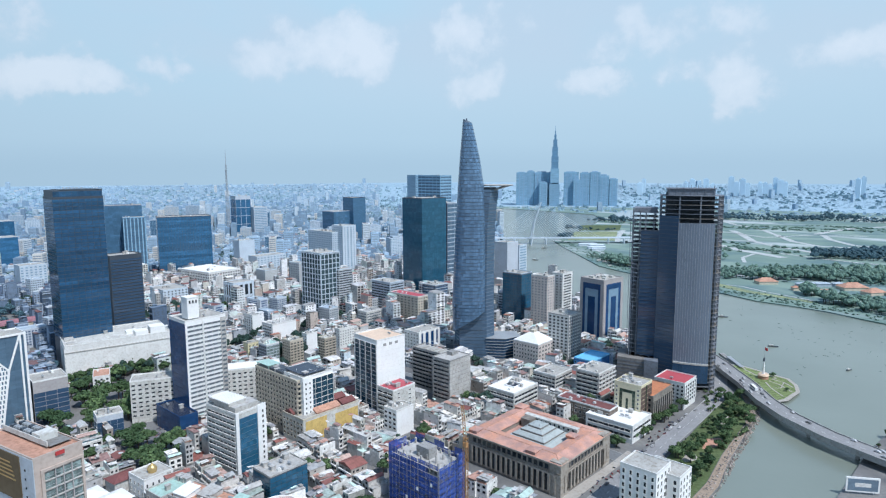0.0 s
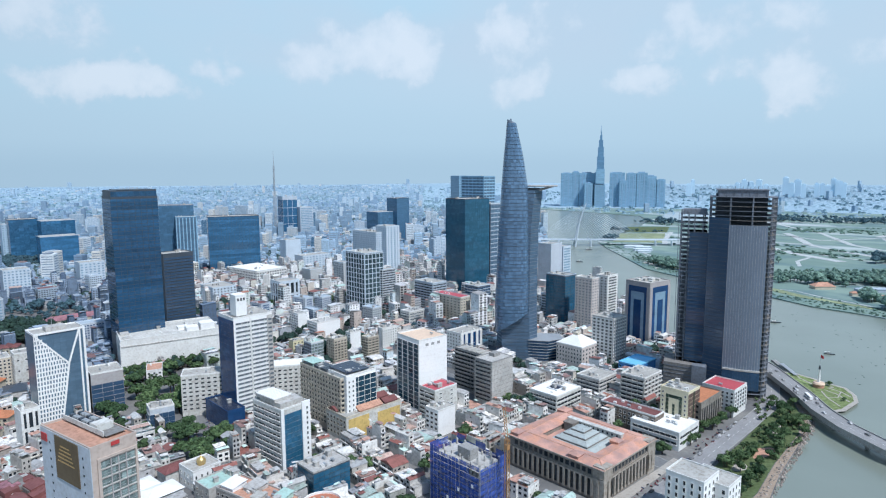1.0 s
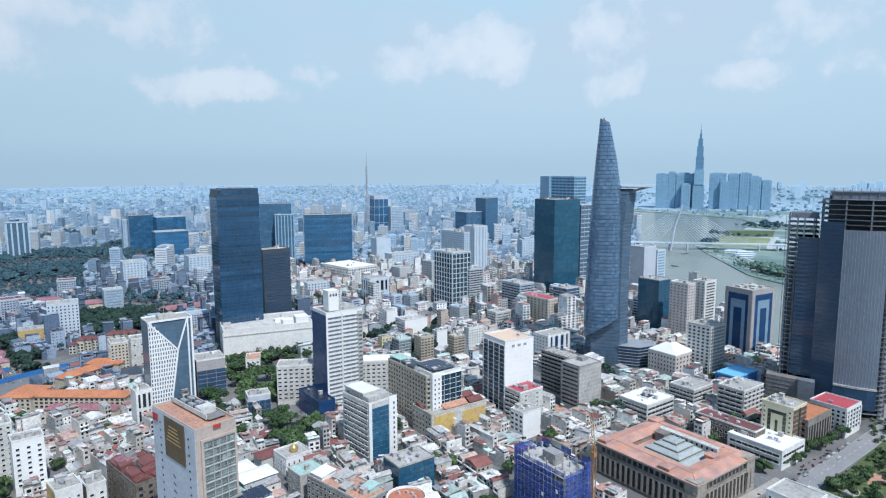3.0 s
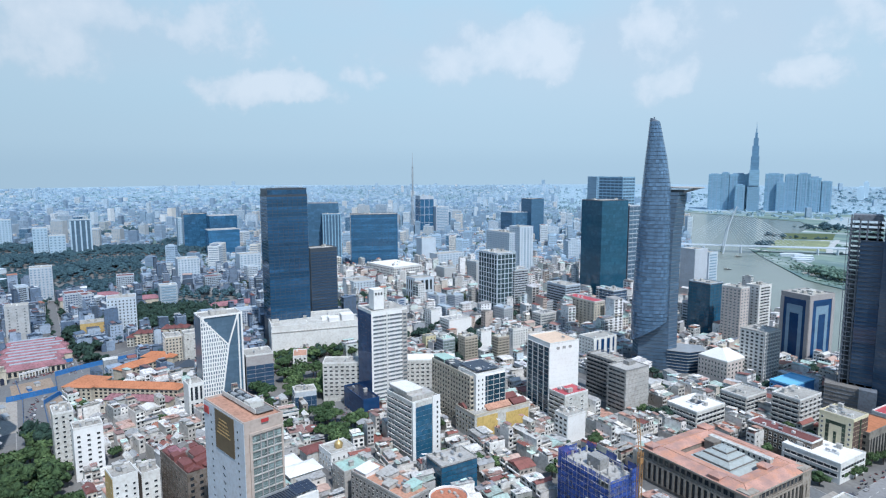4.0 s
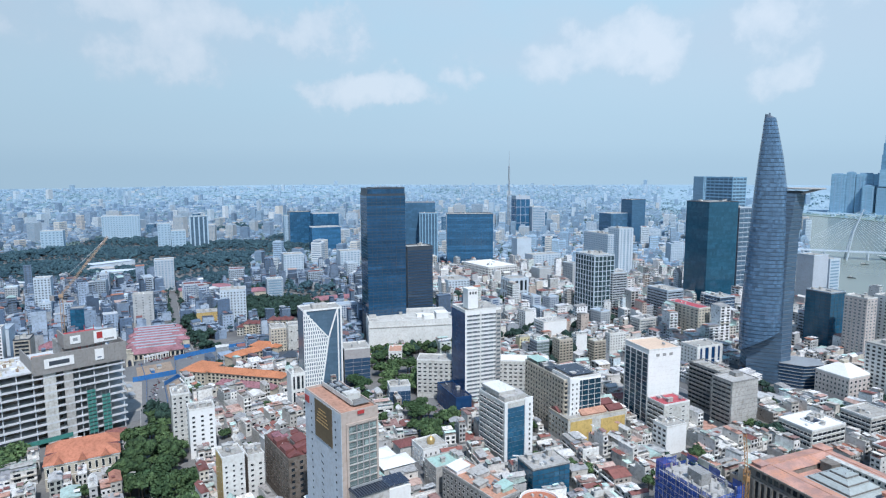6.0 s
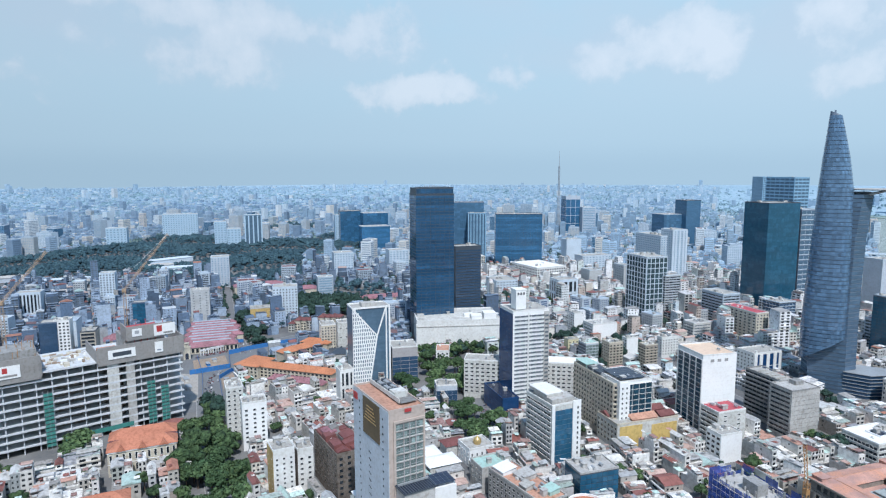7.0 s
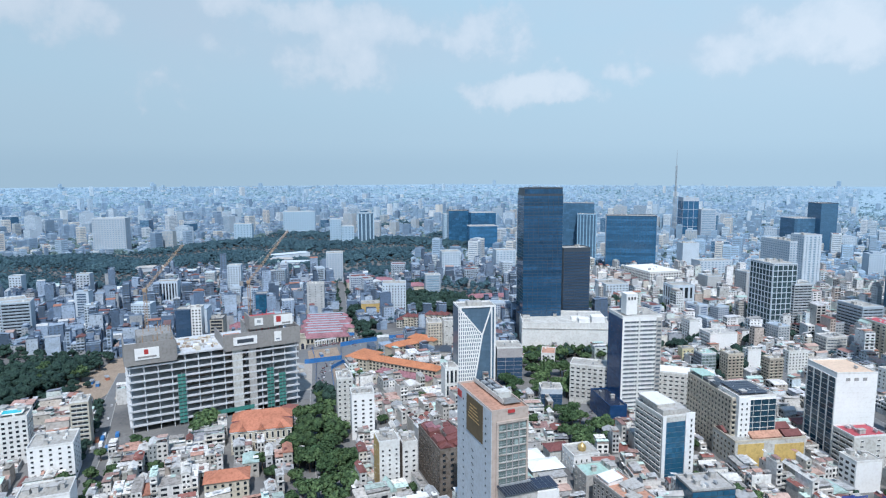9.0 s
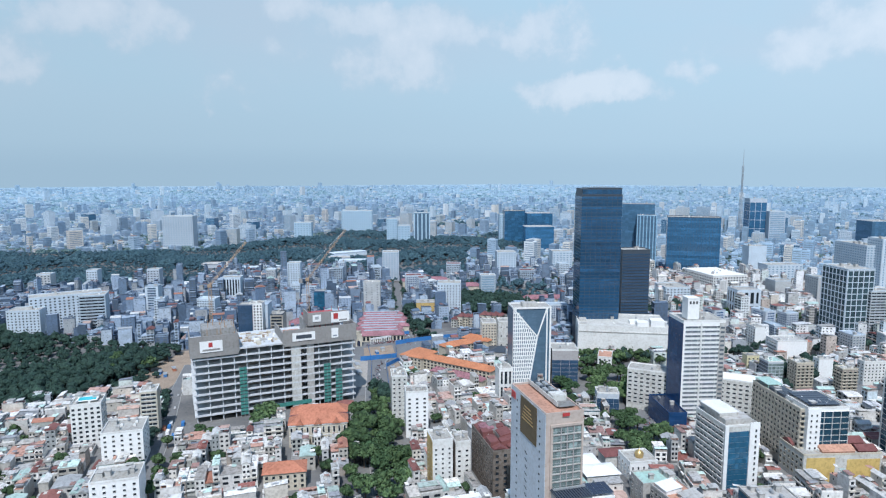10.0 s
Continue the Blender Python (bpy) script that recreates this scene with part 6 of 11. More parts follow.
def mall_site():
    """The unfinished mall: open concrete floors under grey screens and two cores."""
    root = thing("mall_shell", "unfinished grey concrete mall with open floors and screen walls", "construction site", -484, -170, 21)
    KEEP_OUT.append((-470, -182, 75, 150, 21, 4))
    w, d, n, h = 52, 130, 10, 58.0
    f = h / n
    slab = lambda z: boxes((-w, 0.8, -0.8, d + 0.8, z - 0.5, z), (0.6, 0.9, -0.9, d + 0.9, z - 0.75, z + 0.55))
    for k in range(1, n + 1):
        part("floor_slab", slab(k * f), "slabcon", root)
    col = finish(boxes((-0.35, 0.35, -0.35, 0.35, 0, h)), "column", "slabcon")
    for i in range(14):
        for x in (-0.8, -12, -24, -36, -50):
            piece("column", col, root, pose(x, 1 + i * (d - 2) / 13, 0))
    part("core", boxes((-40, -16, 8, 34, 0, h + 14)), "concrete", root)
    part("core", boxes((-44, -14, 92, 122, 0, h + 12)), "concrete", root)
    # added dark walls stand in for the deep shade inside the floors
    part("inner_wall", boxes((-18, -17.5, 1, d - 1, 0, h), (-50, -18, 6, 6.4, 0, h), (-7, -6.4, 70, 76, 0, h), (-7, -6.4, 84, 88, 0, h - 6), (-9, -8.4, 40, 62, 12, h - 12)), "darkcon", root)
    piece("lift_shaft", finish(boxes((-0.6, 0.6, -3, 3, 0, h), (-0.4, 0.66, -0.6, 0.6, 4, 6.5), (-0.4, 0.66, -0.6, 0.6, 16, 18.5), (-0.4, 0.66, -0.6, 0.6, 28, 30.5)), "lift_shaft", "palecon"), root, pose(0.2, 92, 0))
    piece("lift_shaft", finish(boxes((-0.6, 0.6, -4, 4, 0, h)), "lift_shaft", "offwhite"), root, pose(0.2, 80, 0))
    # green net bays
    for y, z1 in ((34, 41), (103, 36), (113, 30)):
        k = 0
        while 2 + k * 2.9 < z1:
            piece("net_panel", slab_mesh(5.6, 0.1, 2.2, "greennet"), root, pose(0.95, y + 3, 2 + k * 2.9, 0, 0, 90))
            k += 1
        for v in (y, y + 3, y + 6):
            part("scaffold_post", boxes((0.9, 1.15, v - 0.12, v + 0.12, 0, z1 + 3)), "steel", root)
    part("safety_net", boxes((1.0, 1.1, 46, 92, 3.6, 7.0)), "greennet", root, "green net along the foot")
    # grey screens
    part("screen_wall", boxes((-30, 1.8, -2.4, -1.6, h - 4, h + 13), (1.4, 2.2, -2.4, 34, h - 4, h + 13), (-30, 1.8, 34, 34.8, h - 2, h + 11)), "screen", root, "grey safety screens")
    part("screen_wall", boxes((1.4, 2.2, 70, d + 2, h - 3, h + 11), (-40, 1.8, d + 1.4, d + 2.2, h - 3, h + 11), (-40, 1.8, 69.2, 70, h - 1, h + 9)), "screen", root)
    part("screen_wall", boxes((-26, -6, 92, 93, h + 11, h + 22), (-6.4, -5.6, 93, 126, h + 11, h + 22)), "screen", root)
    for i in range(12):
        z0 = h - 4
        part("screen_post", boxes((2.2, 2.4, 1 + i * 2.9, 1.25 + i * 2.9, z0, h + 13)), "concrete", root)
        part("screen_post", boxes((2.2, 2.4, 71 + i * 4.8, 71.25 + i * 4.8, h - 3, h + 11)), "concrete", root)
    # sign boards with plain marks
    for y0, y1, z0, z1, marks in ((5, 22, h, h + 9, (("redpaint", 11.5, 14.5, h + 4, h + 7.8), ("screen", 7, 20, h + 1.2, h + 2.6))),
                                  (77, 96, h + 1, h + 8, (("darkmetal", 80, 93, h + 2.8, h + 6.0),)),
                                  (112, 128, h + 12, h + 21, (("redpaint", 114, 118, h + 15, h + 20), ("screen", 119, 126, h + 13, h + 14.4))),
                                  (110, 116, h + 0.5, h + 9, (("panelgrey", 111.5, 114.5, h + 2, h + 3),)),
                                  (96, 103, h + 14, h + 20, (("steel", 98, 101, h + 16, h + 18.5),))):
        x = 2.45 if z0 < h + 11 else -5.4
        board = part("sign_board", boxes((x, x + 0.3, y0, y1, z0, z1)), "bright", root, "white sign board")
        for mat, a, b, c, e in marks:
            part("sign_mark", boxes((x + 0.31, x + 0.4, a, b, c, e)), mat, board)
    rng = random.Random(5)
    for i in range(46):
        x, y = -rng.uniform(4, 44), rng.uniform(36, 68)
        a, b, c = rng.uniform(0.8, 4), rng.uniform(0.8, 5), rng.uniform(0.3, 2.2)
        part("stacked_material", boxes((x - a / 2, x + a / 2, y - b / 2, y + b / 2, h, h + c)), rng.choice(["cream", "palecon", "dirt", "bright", "cream"]), root)
    for i in range(40):
        y = rng.uniform(94, 124) if i % 2 else rng.uniform(8, 34)
        x = -rng.uniform(8, 40)
        bm = bmesh.new()
        tube(bm, (x, y, h), (x, y, h + rng.uniform(10, 22)), 0.25, n=4)
        part("formwork_post", bm, "redpaint" if i % 2 else "crane", root)
    part("formwork_deck", boxes((-44, -10, 94, 122, h + 13, h + 14.5)), "redpaint", root, "rust red formwork deck")
    part("orange_cover", boxes((-20, -5, 73, 86, h, h + 6)), "orangetile", root)


def lattice(bm, p, q, w, n, t=0.16):
    """A square truss between p and q."""
    p, q = Vector(p), Vector(q)
    z = (q - p).normalized()
    u = z.orthogonal().normalized() if abs(z.z) < 0.95 else Vector((1, 0, 0))
    v = z.cross(u).normalized()
    u = v.cross(z)
    cs = [(u * a + v * b) * w / 2 for a, b in ((-1, -1), (1, -1), (1, 1), (-1, 1))]
    for c in cs:
        tube(bm, p + c, q + c, t, n=4)
    for i in range(n):
        a, b = p.lerp(q, i / n), p.lerp(q, (i + 1) / n)
        for j in range(4):
            tube(bm, a + cs[j], b + cs[(j + 1) % 4], t * 0.6, n=3)


def luffing_crane(x, y, base, mast_top, tip, label):
    root = thing("tower_crane", label, "crane", x, y, 0, base)
    top = mast_top - base
    bm = bmesh.new()
    lattice(bm, (0, 0, 0), (0, 0, top), 2.2, 16, 0.17)
    part("mast", bm, "crane_far", root)
    part("cab", boxes((-1.4, 1.4, -1.6, 1.6, top, top + 2.6), (-4.5, 1.0, -1.2, 1.2, top - 0.6, top)), "crane_far", root)
    bm = bmesh.new()
    t = Vector(tip) - Vector((x, y, base))
    lattice(bm, (0, 0, top + 1.5), t, 1.4, 18, 0.12)
    part("jib", bm, "crane_far", root, "faded tan lattice jib")
    bm = bmesh.new()
    back = Vector((-t.x, -t.y, 0)).normalized() * 7
    tube(bm, (0, 0, top + 2), (back.x * 0.5, back.y * 0.5, top + 9), 0.25)
    tube(bm, (back.x * 0.5, back.y * 0.5, top + 9), t, 0.08, n=3)
    part("stay", bm, "steel", root)
    part("counterweight", boxes((back.x - 1.6, back.x + 1.6, back.y - 1.6, back.y + 1.6, top - 1.5, top + 2.5)), "concrete", root)
    return root


def netted_site():
    """A small tower under blue nets with its yellow crane."""
    root = thing("construction_building", "small tower under construction wrapped in blue safety nets", "construction site", -222, 242, 0)
    KEEP_OUT.append((-218, 238, 46, 30, 0, 3))
    w, d, h = 38, 20, 34
    for k in range(1, 10):
        part("floor_slab", boxes((-w, 0, 0, d, k * 3.5 - 0.3, k * 3.5)), "palecon", root)
    rng = random.Random(3)
    for x in (-36, -29, -22, -15, -8, -1.5):
        for y in (1.5, 7, 13, 18.5):
            part("column", boxes((x - 0.45, x + 0.45, y - 0.45, y + 0.45, 0, 33 + rng.uniform(0, 3.5))), "palecon", root)
    part("core", boxes((-24, -14, 7, 14, 0, 38)), "concrete", root)
    def sheet(ax, ay, bx, by):
        """One bay of netting from floor to floor, sagging and torn at the top."""
        n = 10
        for k in range(n):
            z0, z1 = 36.5 * k / n, 36.5 * (k + 1) / n - 0.25
            if k == n - 1:
                z1 += rng.uniform(-2.6, 1.2)
            if k >= n - 2 and rng.random() < 0.18:
                continue
            bm = bmesh.new()
            cols = 5
            rows = []
            for j in range(3):
                row = []
                for i in range(cols):
                    t = i / (cols - 1)
                    sag = 0.35 * math.sin(math.pi * t) * math.sin(math.pi * j / 2) + rng.uniform(-0.1, 0.1)
                    nx, ny = (by - ay), -(bx - ax)
                    q = math.hypot(nx, ny)
                    row.append(bm.verts.new((ax + (bx - ax) * t + nx / q * sag, ay + (by - ay) * t + ny / q * sag, z0 + (z1 - z0) * j / 2)))
                rows.append(row)
            for r0, r1 in zip(rows[:-1], rows[1:]):
                for i in range(cols - 1):
                    bm.faces.new((r0[i], r0[i + 1], r1[i + 1], r1[i]))
            part("net_sheet", bm, "net", root)
    for i in range(5):
        sheet(-w - 1.3 + (w + 2.6) * i / 5, -1.4, -w - 1.3 + (w + 2.6) * (i + 1) / 5 - 0.15, -1.4)
        sheet(-w - 1.3 + (w + 2.6) * (i + 1) / 5, d + 1.4, -w - 1.3 + (w + 2.6) * i / 5 + 0.15, d + 1.4)
    for i in range(3):
        sheet(1.4, -1.3 + (d + 2.6) * i / 3, 1.4, -1.3 + (d + 2.6) * (i + 1) / 3 - 0.15)
        sheet(-w - 1.4, -1.3 + (d + 2.6) * (i + 1) / 3, -w - 1.4, -1.3 + (d + 2.6) * i / 3 + 0.15)
    bm = bmesh.new()
    for i in range(14):
        x = -w - 1 + (w + 2) * i / 13
        tube(bm, (x, -1.6, 0), (x, -1.6, 37.5), 0.08, n=4)
    for i in range(8):
        y = -1 + (d + 2) * i / 7
        tube(bm, (1.6, y, 0), (1.6, y, 37.5), 0.08, n=4)
    tagged(part("scaffold", bm, "steel", root), kind="stuff")
    for x, z in ((-15, 16), (-4, 22), (-24, 8)):
        part("notice", boxes((x - 0.8, x + 0.8, -1.75, -1.65, z, z + 2)), "bright", root, "white notice board")
    crane = thing("tower_crane", "yellow tower crane beside a netted building", "crane", -214, 256, 0)
    bm = bmesh.new()
    lattice(bm, (0, 0, 0), (0, 0, 50), 2.0, 20, 0.22)
    part("mast", bm, "crane", crane)
    part("cab", boxes((-1.2, 1.2, -1.2, 1.2, 44, 46.5)), "crane", crane)
    bm = bmesh.new()
    lattice(bm, (0, 0, 48), (-10, 9, 63), 1.3, 10, 0.16)
    part("jib", bm, "crane", crane)


def stone_bank():
    """The old bank: stone colonnades round a court with a glazed pyramid."""
    root = thing("bank_building", "old grey stone bank with tall columns and faded terracotta roofs", "bank", -186, 312, 0)
    w, d, h = 72, 62, 21
    KEEP_OUT.append((-184, 308, 78, 72, 0, 4))
    bm = bmesh.new()
    t = 15
    for s in ((-w, 0, 0, t), (-w, 0, d - t, d), (-w, -w + t, t, d - t), (-t, 0, t, d - t)):
        box(bm, *s, 0, h)
    part("wall", bm, "bankstone", root)
    part("court_roof", boxes((-w + t, -t, t, d - t, 17, 18.4)), "bankroof", root)
    # the range behind the court rises over the roof with a row of windows
    part("court_range", boxes((-w + t, -t, d - t - 1.2, d - t + 2, h - 3, h + 3.4), (-w + t - 0.4, -t + 0.4, d - t - 1.8, d - t + 2.4, h + 3.4, h + 3.9)), "offwhite", root)
    for k in range(11):
        piece("window", window_mesh(1.6, 1.9, "g_win", "bright"), root, pose(-w + t + 3 + 3.6 * k, d - t - 1.2, h + 0.9))
    # hipped roof ring
    bm = bmesh.new()
    o, r, i = 1.2, t * 0.5, t + 0.6
    R = [[(-w - o + k, -o + k), (o - k, -o + k), (o - k, d + o - k), (-w - o + k, d + o - k)] for k in (0, r + o, i + o)]
    Z = [h + 0.6, h + 2.5, h + 0.8]
    rows = [[bm.verts.new((x, y, z)) for x, y in ring] for ring, z in zip(R, Z)]
    for a, b in zip(rows[:-1], rows[1:]):
        for k in range(4):
            bm.faces.new((a[k], a[(k + 1) % 4], b[(k + 1) % 4], b[k]))
    part("roof", bm, "bankroof", root, "faded terracotta tile roof")
    part("cornice", boxes((-w - 1.4, 1.4, -1.4, 0.2, h - 0.4, h + 0.6), (-w - 1.4, 1.4, d - 0.2, d + 1.4, h - 0.4, h + 0.6), (-0.2, 1.4, 0.2, d - 0.2, h - 0.4, h + 0.6), (-w - 1.4, -w + 0.2, 0.2, d - 0.2, h - 0.4, h + 0.6)), "warmstone", root)
    part("cornice", boxes((-w - 0.9, 0.9, -0.9, 0, 13.6, 14.6), (0, 0.9, 0, d, 13.6, 14.6)), "warmstone", root)
    column = slab_mesh(1.5, 1.0, 11.5, "warmstone")
    bay = slab_mesh(2.4, 0.12, 10.5, "g_win")
    win = window_mesh(2.7, 3.1, "g_win", "bankstone")
    for k in range(17):
        u = -w + 3.4 + k * (w - 6.8) / 16
        piece("column", column, root, pose(u, 0, 2))
        if k < 16:
            piece("bay_window", bay, root, pose(u + 2.05, 0, 2.4))
            piece("window", win, root, pose(u + 2.05, 0, 16.2))
    for k in range(14):
        u = 4 + k * (d - 8) / 13
        piece("column", column, root, pose(0, u, 2, 0, 0, 90))
        if k < 13:
            piece("bay_window", bay, root, pose(0, u + 2.07, 2.4, 0, 0, 90))
            piece("window", win, root, pose(0, u + 2.07, 16.2, 0, 0, 90))
    for y in (0.5, d - 8):
        part("corner_pavilion", boxes((-7, 1.0, y - 1, y + 8.5, 0, h + 1.6)), "warmstone", root)
    # balustrade on the ledge under the attic windows
    bm = bmesh.new()
    for k in range(48):
        box(bm, -w + 0.6 + 1.5 * k, -w + 0.85 + 1.5 * k, -0.8, -0.55, 14.6, 15.5)
    for k in range(41):
        box(bm, 0.55, 0.8, 0.4 + 1.5 * k, 0.65 + 1.5 * k, 14.6, 15.5)
    box(bm, -w, 0.9, -0.85, -0.5, 15.5, 15.75)
    box(bm, 0.5, 0.85, 0, d, 15.5, 15.75)
    part("balustrade", bm, "warmstone", root)
    # small raised hips over the stair heads
    for x, y, a in ((-w + 3.5, 3.5, 3.4), (-w * 0.3, 3.6, 3.6), (-w + 3.5, d - 3.5, 4.0), (-14, d * 0.62, 3.2), (-20, d - 8, 3.4)):
        bm = bmesh.new()
        box(bm, x - a, x + a, y - a, y + a, h + 0.8, h + 2.9)
        ring = [bm.verts.new((x + sx * (a + 0.5), y + sy * (a + 0.5), h + 2.92)) for sx, sy in ((-1, -1), (1, -1), (1, 1), (-1, 1))]
        top = bm.verts.new((x, y, h + 4.3))
        for k in range(4):
            bm.faces.new((ring[k], ring[(k + 1) % 4], top))
        bm.faces.new(ring[::-1])
        part("stair_head", bm, "bankroof", root)
    # ridge and hip caps of the roof ring
    bm = bmesh.new()
    for (ax, ay), (bx, by) in zip(R[1], R[1][1:] + R[1][:1]):
        tube(bm, (ax, ay, Z[1]), (bx, by, Z[1]), 0.3, n=5)
    for p, q in zip(R[0], R[1]):
        tube(bm, (*p, Z[0]), (*q, Z[1]), 0.28, n=5)
    part("ridge_cap", bm, "paletile", root)
    # stepped glass pyramid in the court
    bm = bmesh.new()
    cx, cy = -w / 2, d / 2
    steps = [(17.0, 17.2, 20.8), (12.6, 20.8, 23.8), (8.6, 23.8, 26.4), (5, 26.4, 28.4)]
    for a, z0, z1 in steps:
        q = [[bm.verts.new((cx + sx * (a - k), cy + sy * (a - k), z)) for sx, sy in ((-1, -1), (1, -1), (1, 1), (-1, 1))] for k, z in ((0, z0), (0, z0 + 1.3), (2.8, z1))]
        for r0, r1 in zip(q[:-1], q[1:]):
            for k in range(4):
                bm.faces.new((r0[k], r0[(k + 1) % 4], r1[(k + 1) % 4], r1[k]))
        bm.faces.new(q[-1])
    part("skylight", bm, "skylight", root, "stepped pale grey skylight pyramid")
    # dark slabs stand for the gaps between the tiers
    for a, z0, z1 in steps:
        part("louvre_band", boxes((cx - a - 0.06, cx + a + 0.06, cy - a - 0.06, cy + a + 0.06, z0 + 0.1, z0 + 1.0)), "oldcon", root)
    bm = bmesh.new()
    for a, z0, z1 in steps:
        for sx, sy in ((-1, -1), (1, -1), (1, 1), (-1, 1)):
            tube(bm, (cx + sx * a, cy + sy * a, z0 + 0.7), (cx + sx * (a - 3), cy + sy * (a - 3), z1 + 0.1), 0.25, n=4)
            for k in range(1, 6):
                t2 = -1 + 2 * k / 6
                tube(bm, (cx + t2 * a * abs(sy), cy + sy * a, z0 + 0.65), (cx + t2 * (a - 3), cy + sy * (a - 3), z1 + 0.05), 0.09, n=3)
                tube(bm, (cx + sx * a, cy + t2 * a, z0 + 0.65), (cx + sx * (a - 3), cy + t2 * (a - 3), z1 + 0.05), 0.09, n=3)
    part("glazing_bar", bm, "concrete", root)
    part("court_tower", boxes((-w + t + 2, -w + t + 9, d - t - 9, d - t - 1, 17, 24), (-w + t + 1.6, -w + t + 9.4, d - t - 9.4, d - t - 0.6, 24, 24.8)), "bankstone", root)


def supertall():
    """The very tall far tower and the blocks of flats round it."""
    root = thing("skyscraper", "very tall hazy blue bundled-tube skyscraper with a spire", "skyscraper", -1790, 2880, 32)
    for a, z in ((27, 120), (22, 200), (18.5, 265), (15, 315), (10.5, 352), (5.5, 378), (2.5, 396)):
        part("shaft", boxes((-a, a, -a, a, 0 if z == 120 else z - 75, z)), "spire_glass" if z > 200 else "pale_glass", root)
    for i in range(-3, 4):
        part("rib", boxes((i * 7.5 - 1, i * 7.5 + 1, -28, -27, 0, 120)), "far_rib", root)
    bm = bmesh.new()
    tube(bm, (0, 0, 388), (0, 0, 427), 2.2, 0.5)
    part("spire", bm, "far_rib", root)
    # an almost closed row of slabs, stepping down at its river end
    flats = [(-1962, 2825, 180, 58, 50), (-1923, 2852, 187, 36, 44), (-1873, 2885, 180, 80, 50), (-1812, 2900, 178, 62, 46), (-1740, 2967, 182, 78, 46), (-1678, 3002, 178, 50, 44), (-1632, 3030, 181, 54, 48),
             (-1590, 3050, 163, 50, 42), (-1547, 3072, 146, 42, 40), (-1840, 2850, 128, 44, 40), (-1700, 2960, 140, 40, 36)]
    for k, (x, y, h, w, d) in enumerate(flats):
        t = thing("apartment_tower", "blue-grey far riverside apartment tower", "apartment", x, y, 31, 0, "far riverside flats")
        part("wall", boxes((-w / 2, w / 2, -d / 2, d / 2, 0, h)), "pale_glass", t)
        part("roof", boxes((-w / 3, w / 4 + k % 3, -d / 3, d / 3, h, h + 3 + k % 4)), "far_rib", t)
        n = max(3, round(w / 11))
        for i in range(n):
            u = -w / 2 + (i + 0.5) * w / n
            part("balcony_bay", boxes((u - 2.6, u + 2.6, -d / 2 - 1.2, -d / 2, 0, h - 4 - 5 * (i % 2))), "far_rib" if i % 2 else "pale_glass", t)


def stayed_bridge():
    """Cable-stayed bridge: a leaning pylon with fans of cables and a flat deck."""
    root = thing("cable_stayed_bridge", "pale cable-stayed bridge with a leaning pylon", "bridge", -929, 1379, 0)
    A, B = Vector((-380, -330, 0)), Vector((330, 330, 0))
    d = (B - A).normalized()
    s = Vector((-d.y, d.x, 0))
    bm = bmesh.new()
    q = [A + s * 13, B + s * 13, B - s * 13, A - s * 13]
    v = [[bm.verts.new((p.x, p.y, z)) for p in q] for z in (13.5, 15.5)]
    bm.faces.new(v[1])
    bm.faces.new(v[0][::-1])
    for k in range(4):
        bm.faces.new((v[0][k], v[0][(k + 1) % 4], v[1][(k + 1) % 4], v[1][k]))
    bmesh.ops.recalc_face_normals(bm, faces=bm.faces)
    part("deck", bm, "bridgewhite", root)
    top = d * 28 + Vector((0, 0, 112))
    bm = bmesh.new()
    for o in (-1, 1):
        tube(bm, s * o * 15 - Vector((0, 0, 4)), s * o * 9 + d * 10 + Vector((0, 0, 60)), 2.2, 1.6, 8)
        tube(bm, s * o * 9 + d * 10 + Vector((0, 0, 60)), top, 1.6, 0.9, 8)
    tube(bm, s * -9 + d * 10 + Vector((0, 0, 60)), s * 9 + d * 10 + Vector((0, 0, 60)), 1.4)
    part("pylon", bm, "bridgewhite", root)
    for k in range(16):
        bm = bmesh.new()
        for o in (-1, 1):
            a = d * 10 + Vector((0, 0, 60)) + (top - d * 10 - Vector((0, 0, 60))) * ((k + 1) / 16)
            tube(bm, a, d * (40 + 10 * k) + s * o * 12 + Vector((0, 0, 15.5)), 0.2, n=3)
            if k % 2:
                tube(bm, a, -d * (30 + 5.5 * k) + s * o * 12 + Vector((0, 0, 15.5)), 0.2, n=3)
        part("cable", bm, "bridgewhite", root)
    for k in (-6, -5, -4, -3, -2, -1, 1, 5, 6, 7, 8):
        p = d * 42 * k
        part("pier", boxes((p.x - 2, p.x + 2, p.y - 2, p.y + 2, -5, 13.5)), "bridgewhite", root)


def radio_mast():
    root = thing("radio_mast", "tall slender lattice radio mast", "mast", -1815, 1000)
    bm = bmesh.new()
    lattice(bm, (0, 0, 0), (0, 0, 120), 7, 12, 0.7)
    lattice(bm, (0, 0, 120), (0, 0, 215), 3.4, 12, 0.5)
    tube(bm, (0, 0, 215), (0, 0, 262), 0.9, 0.4)
    part("lattice_shaft", bm, "steel", root)


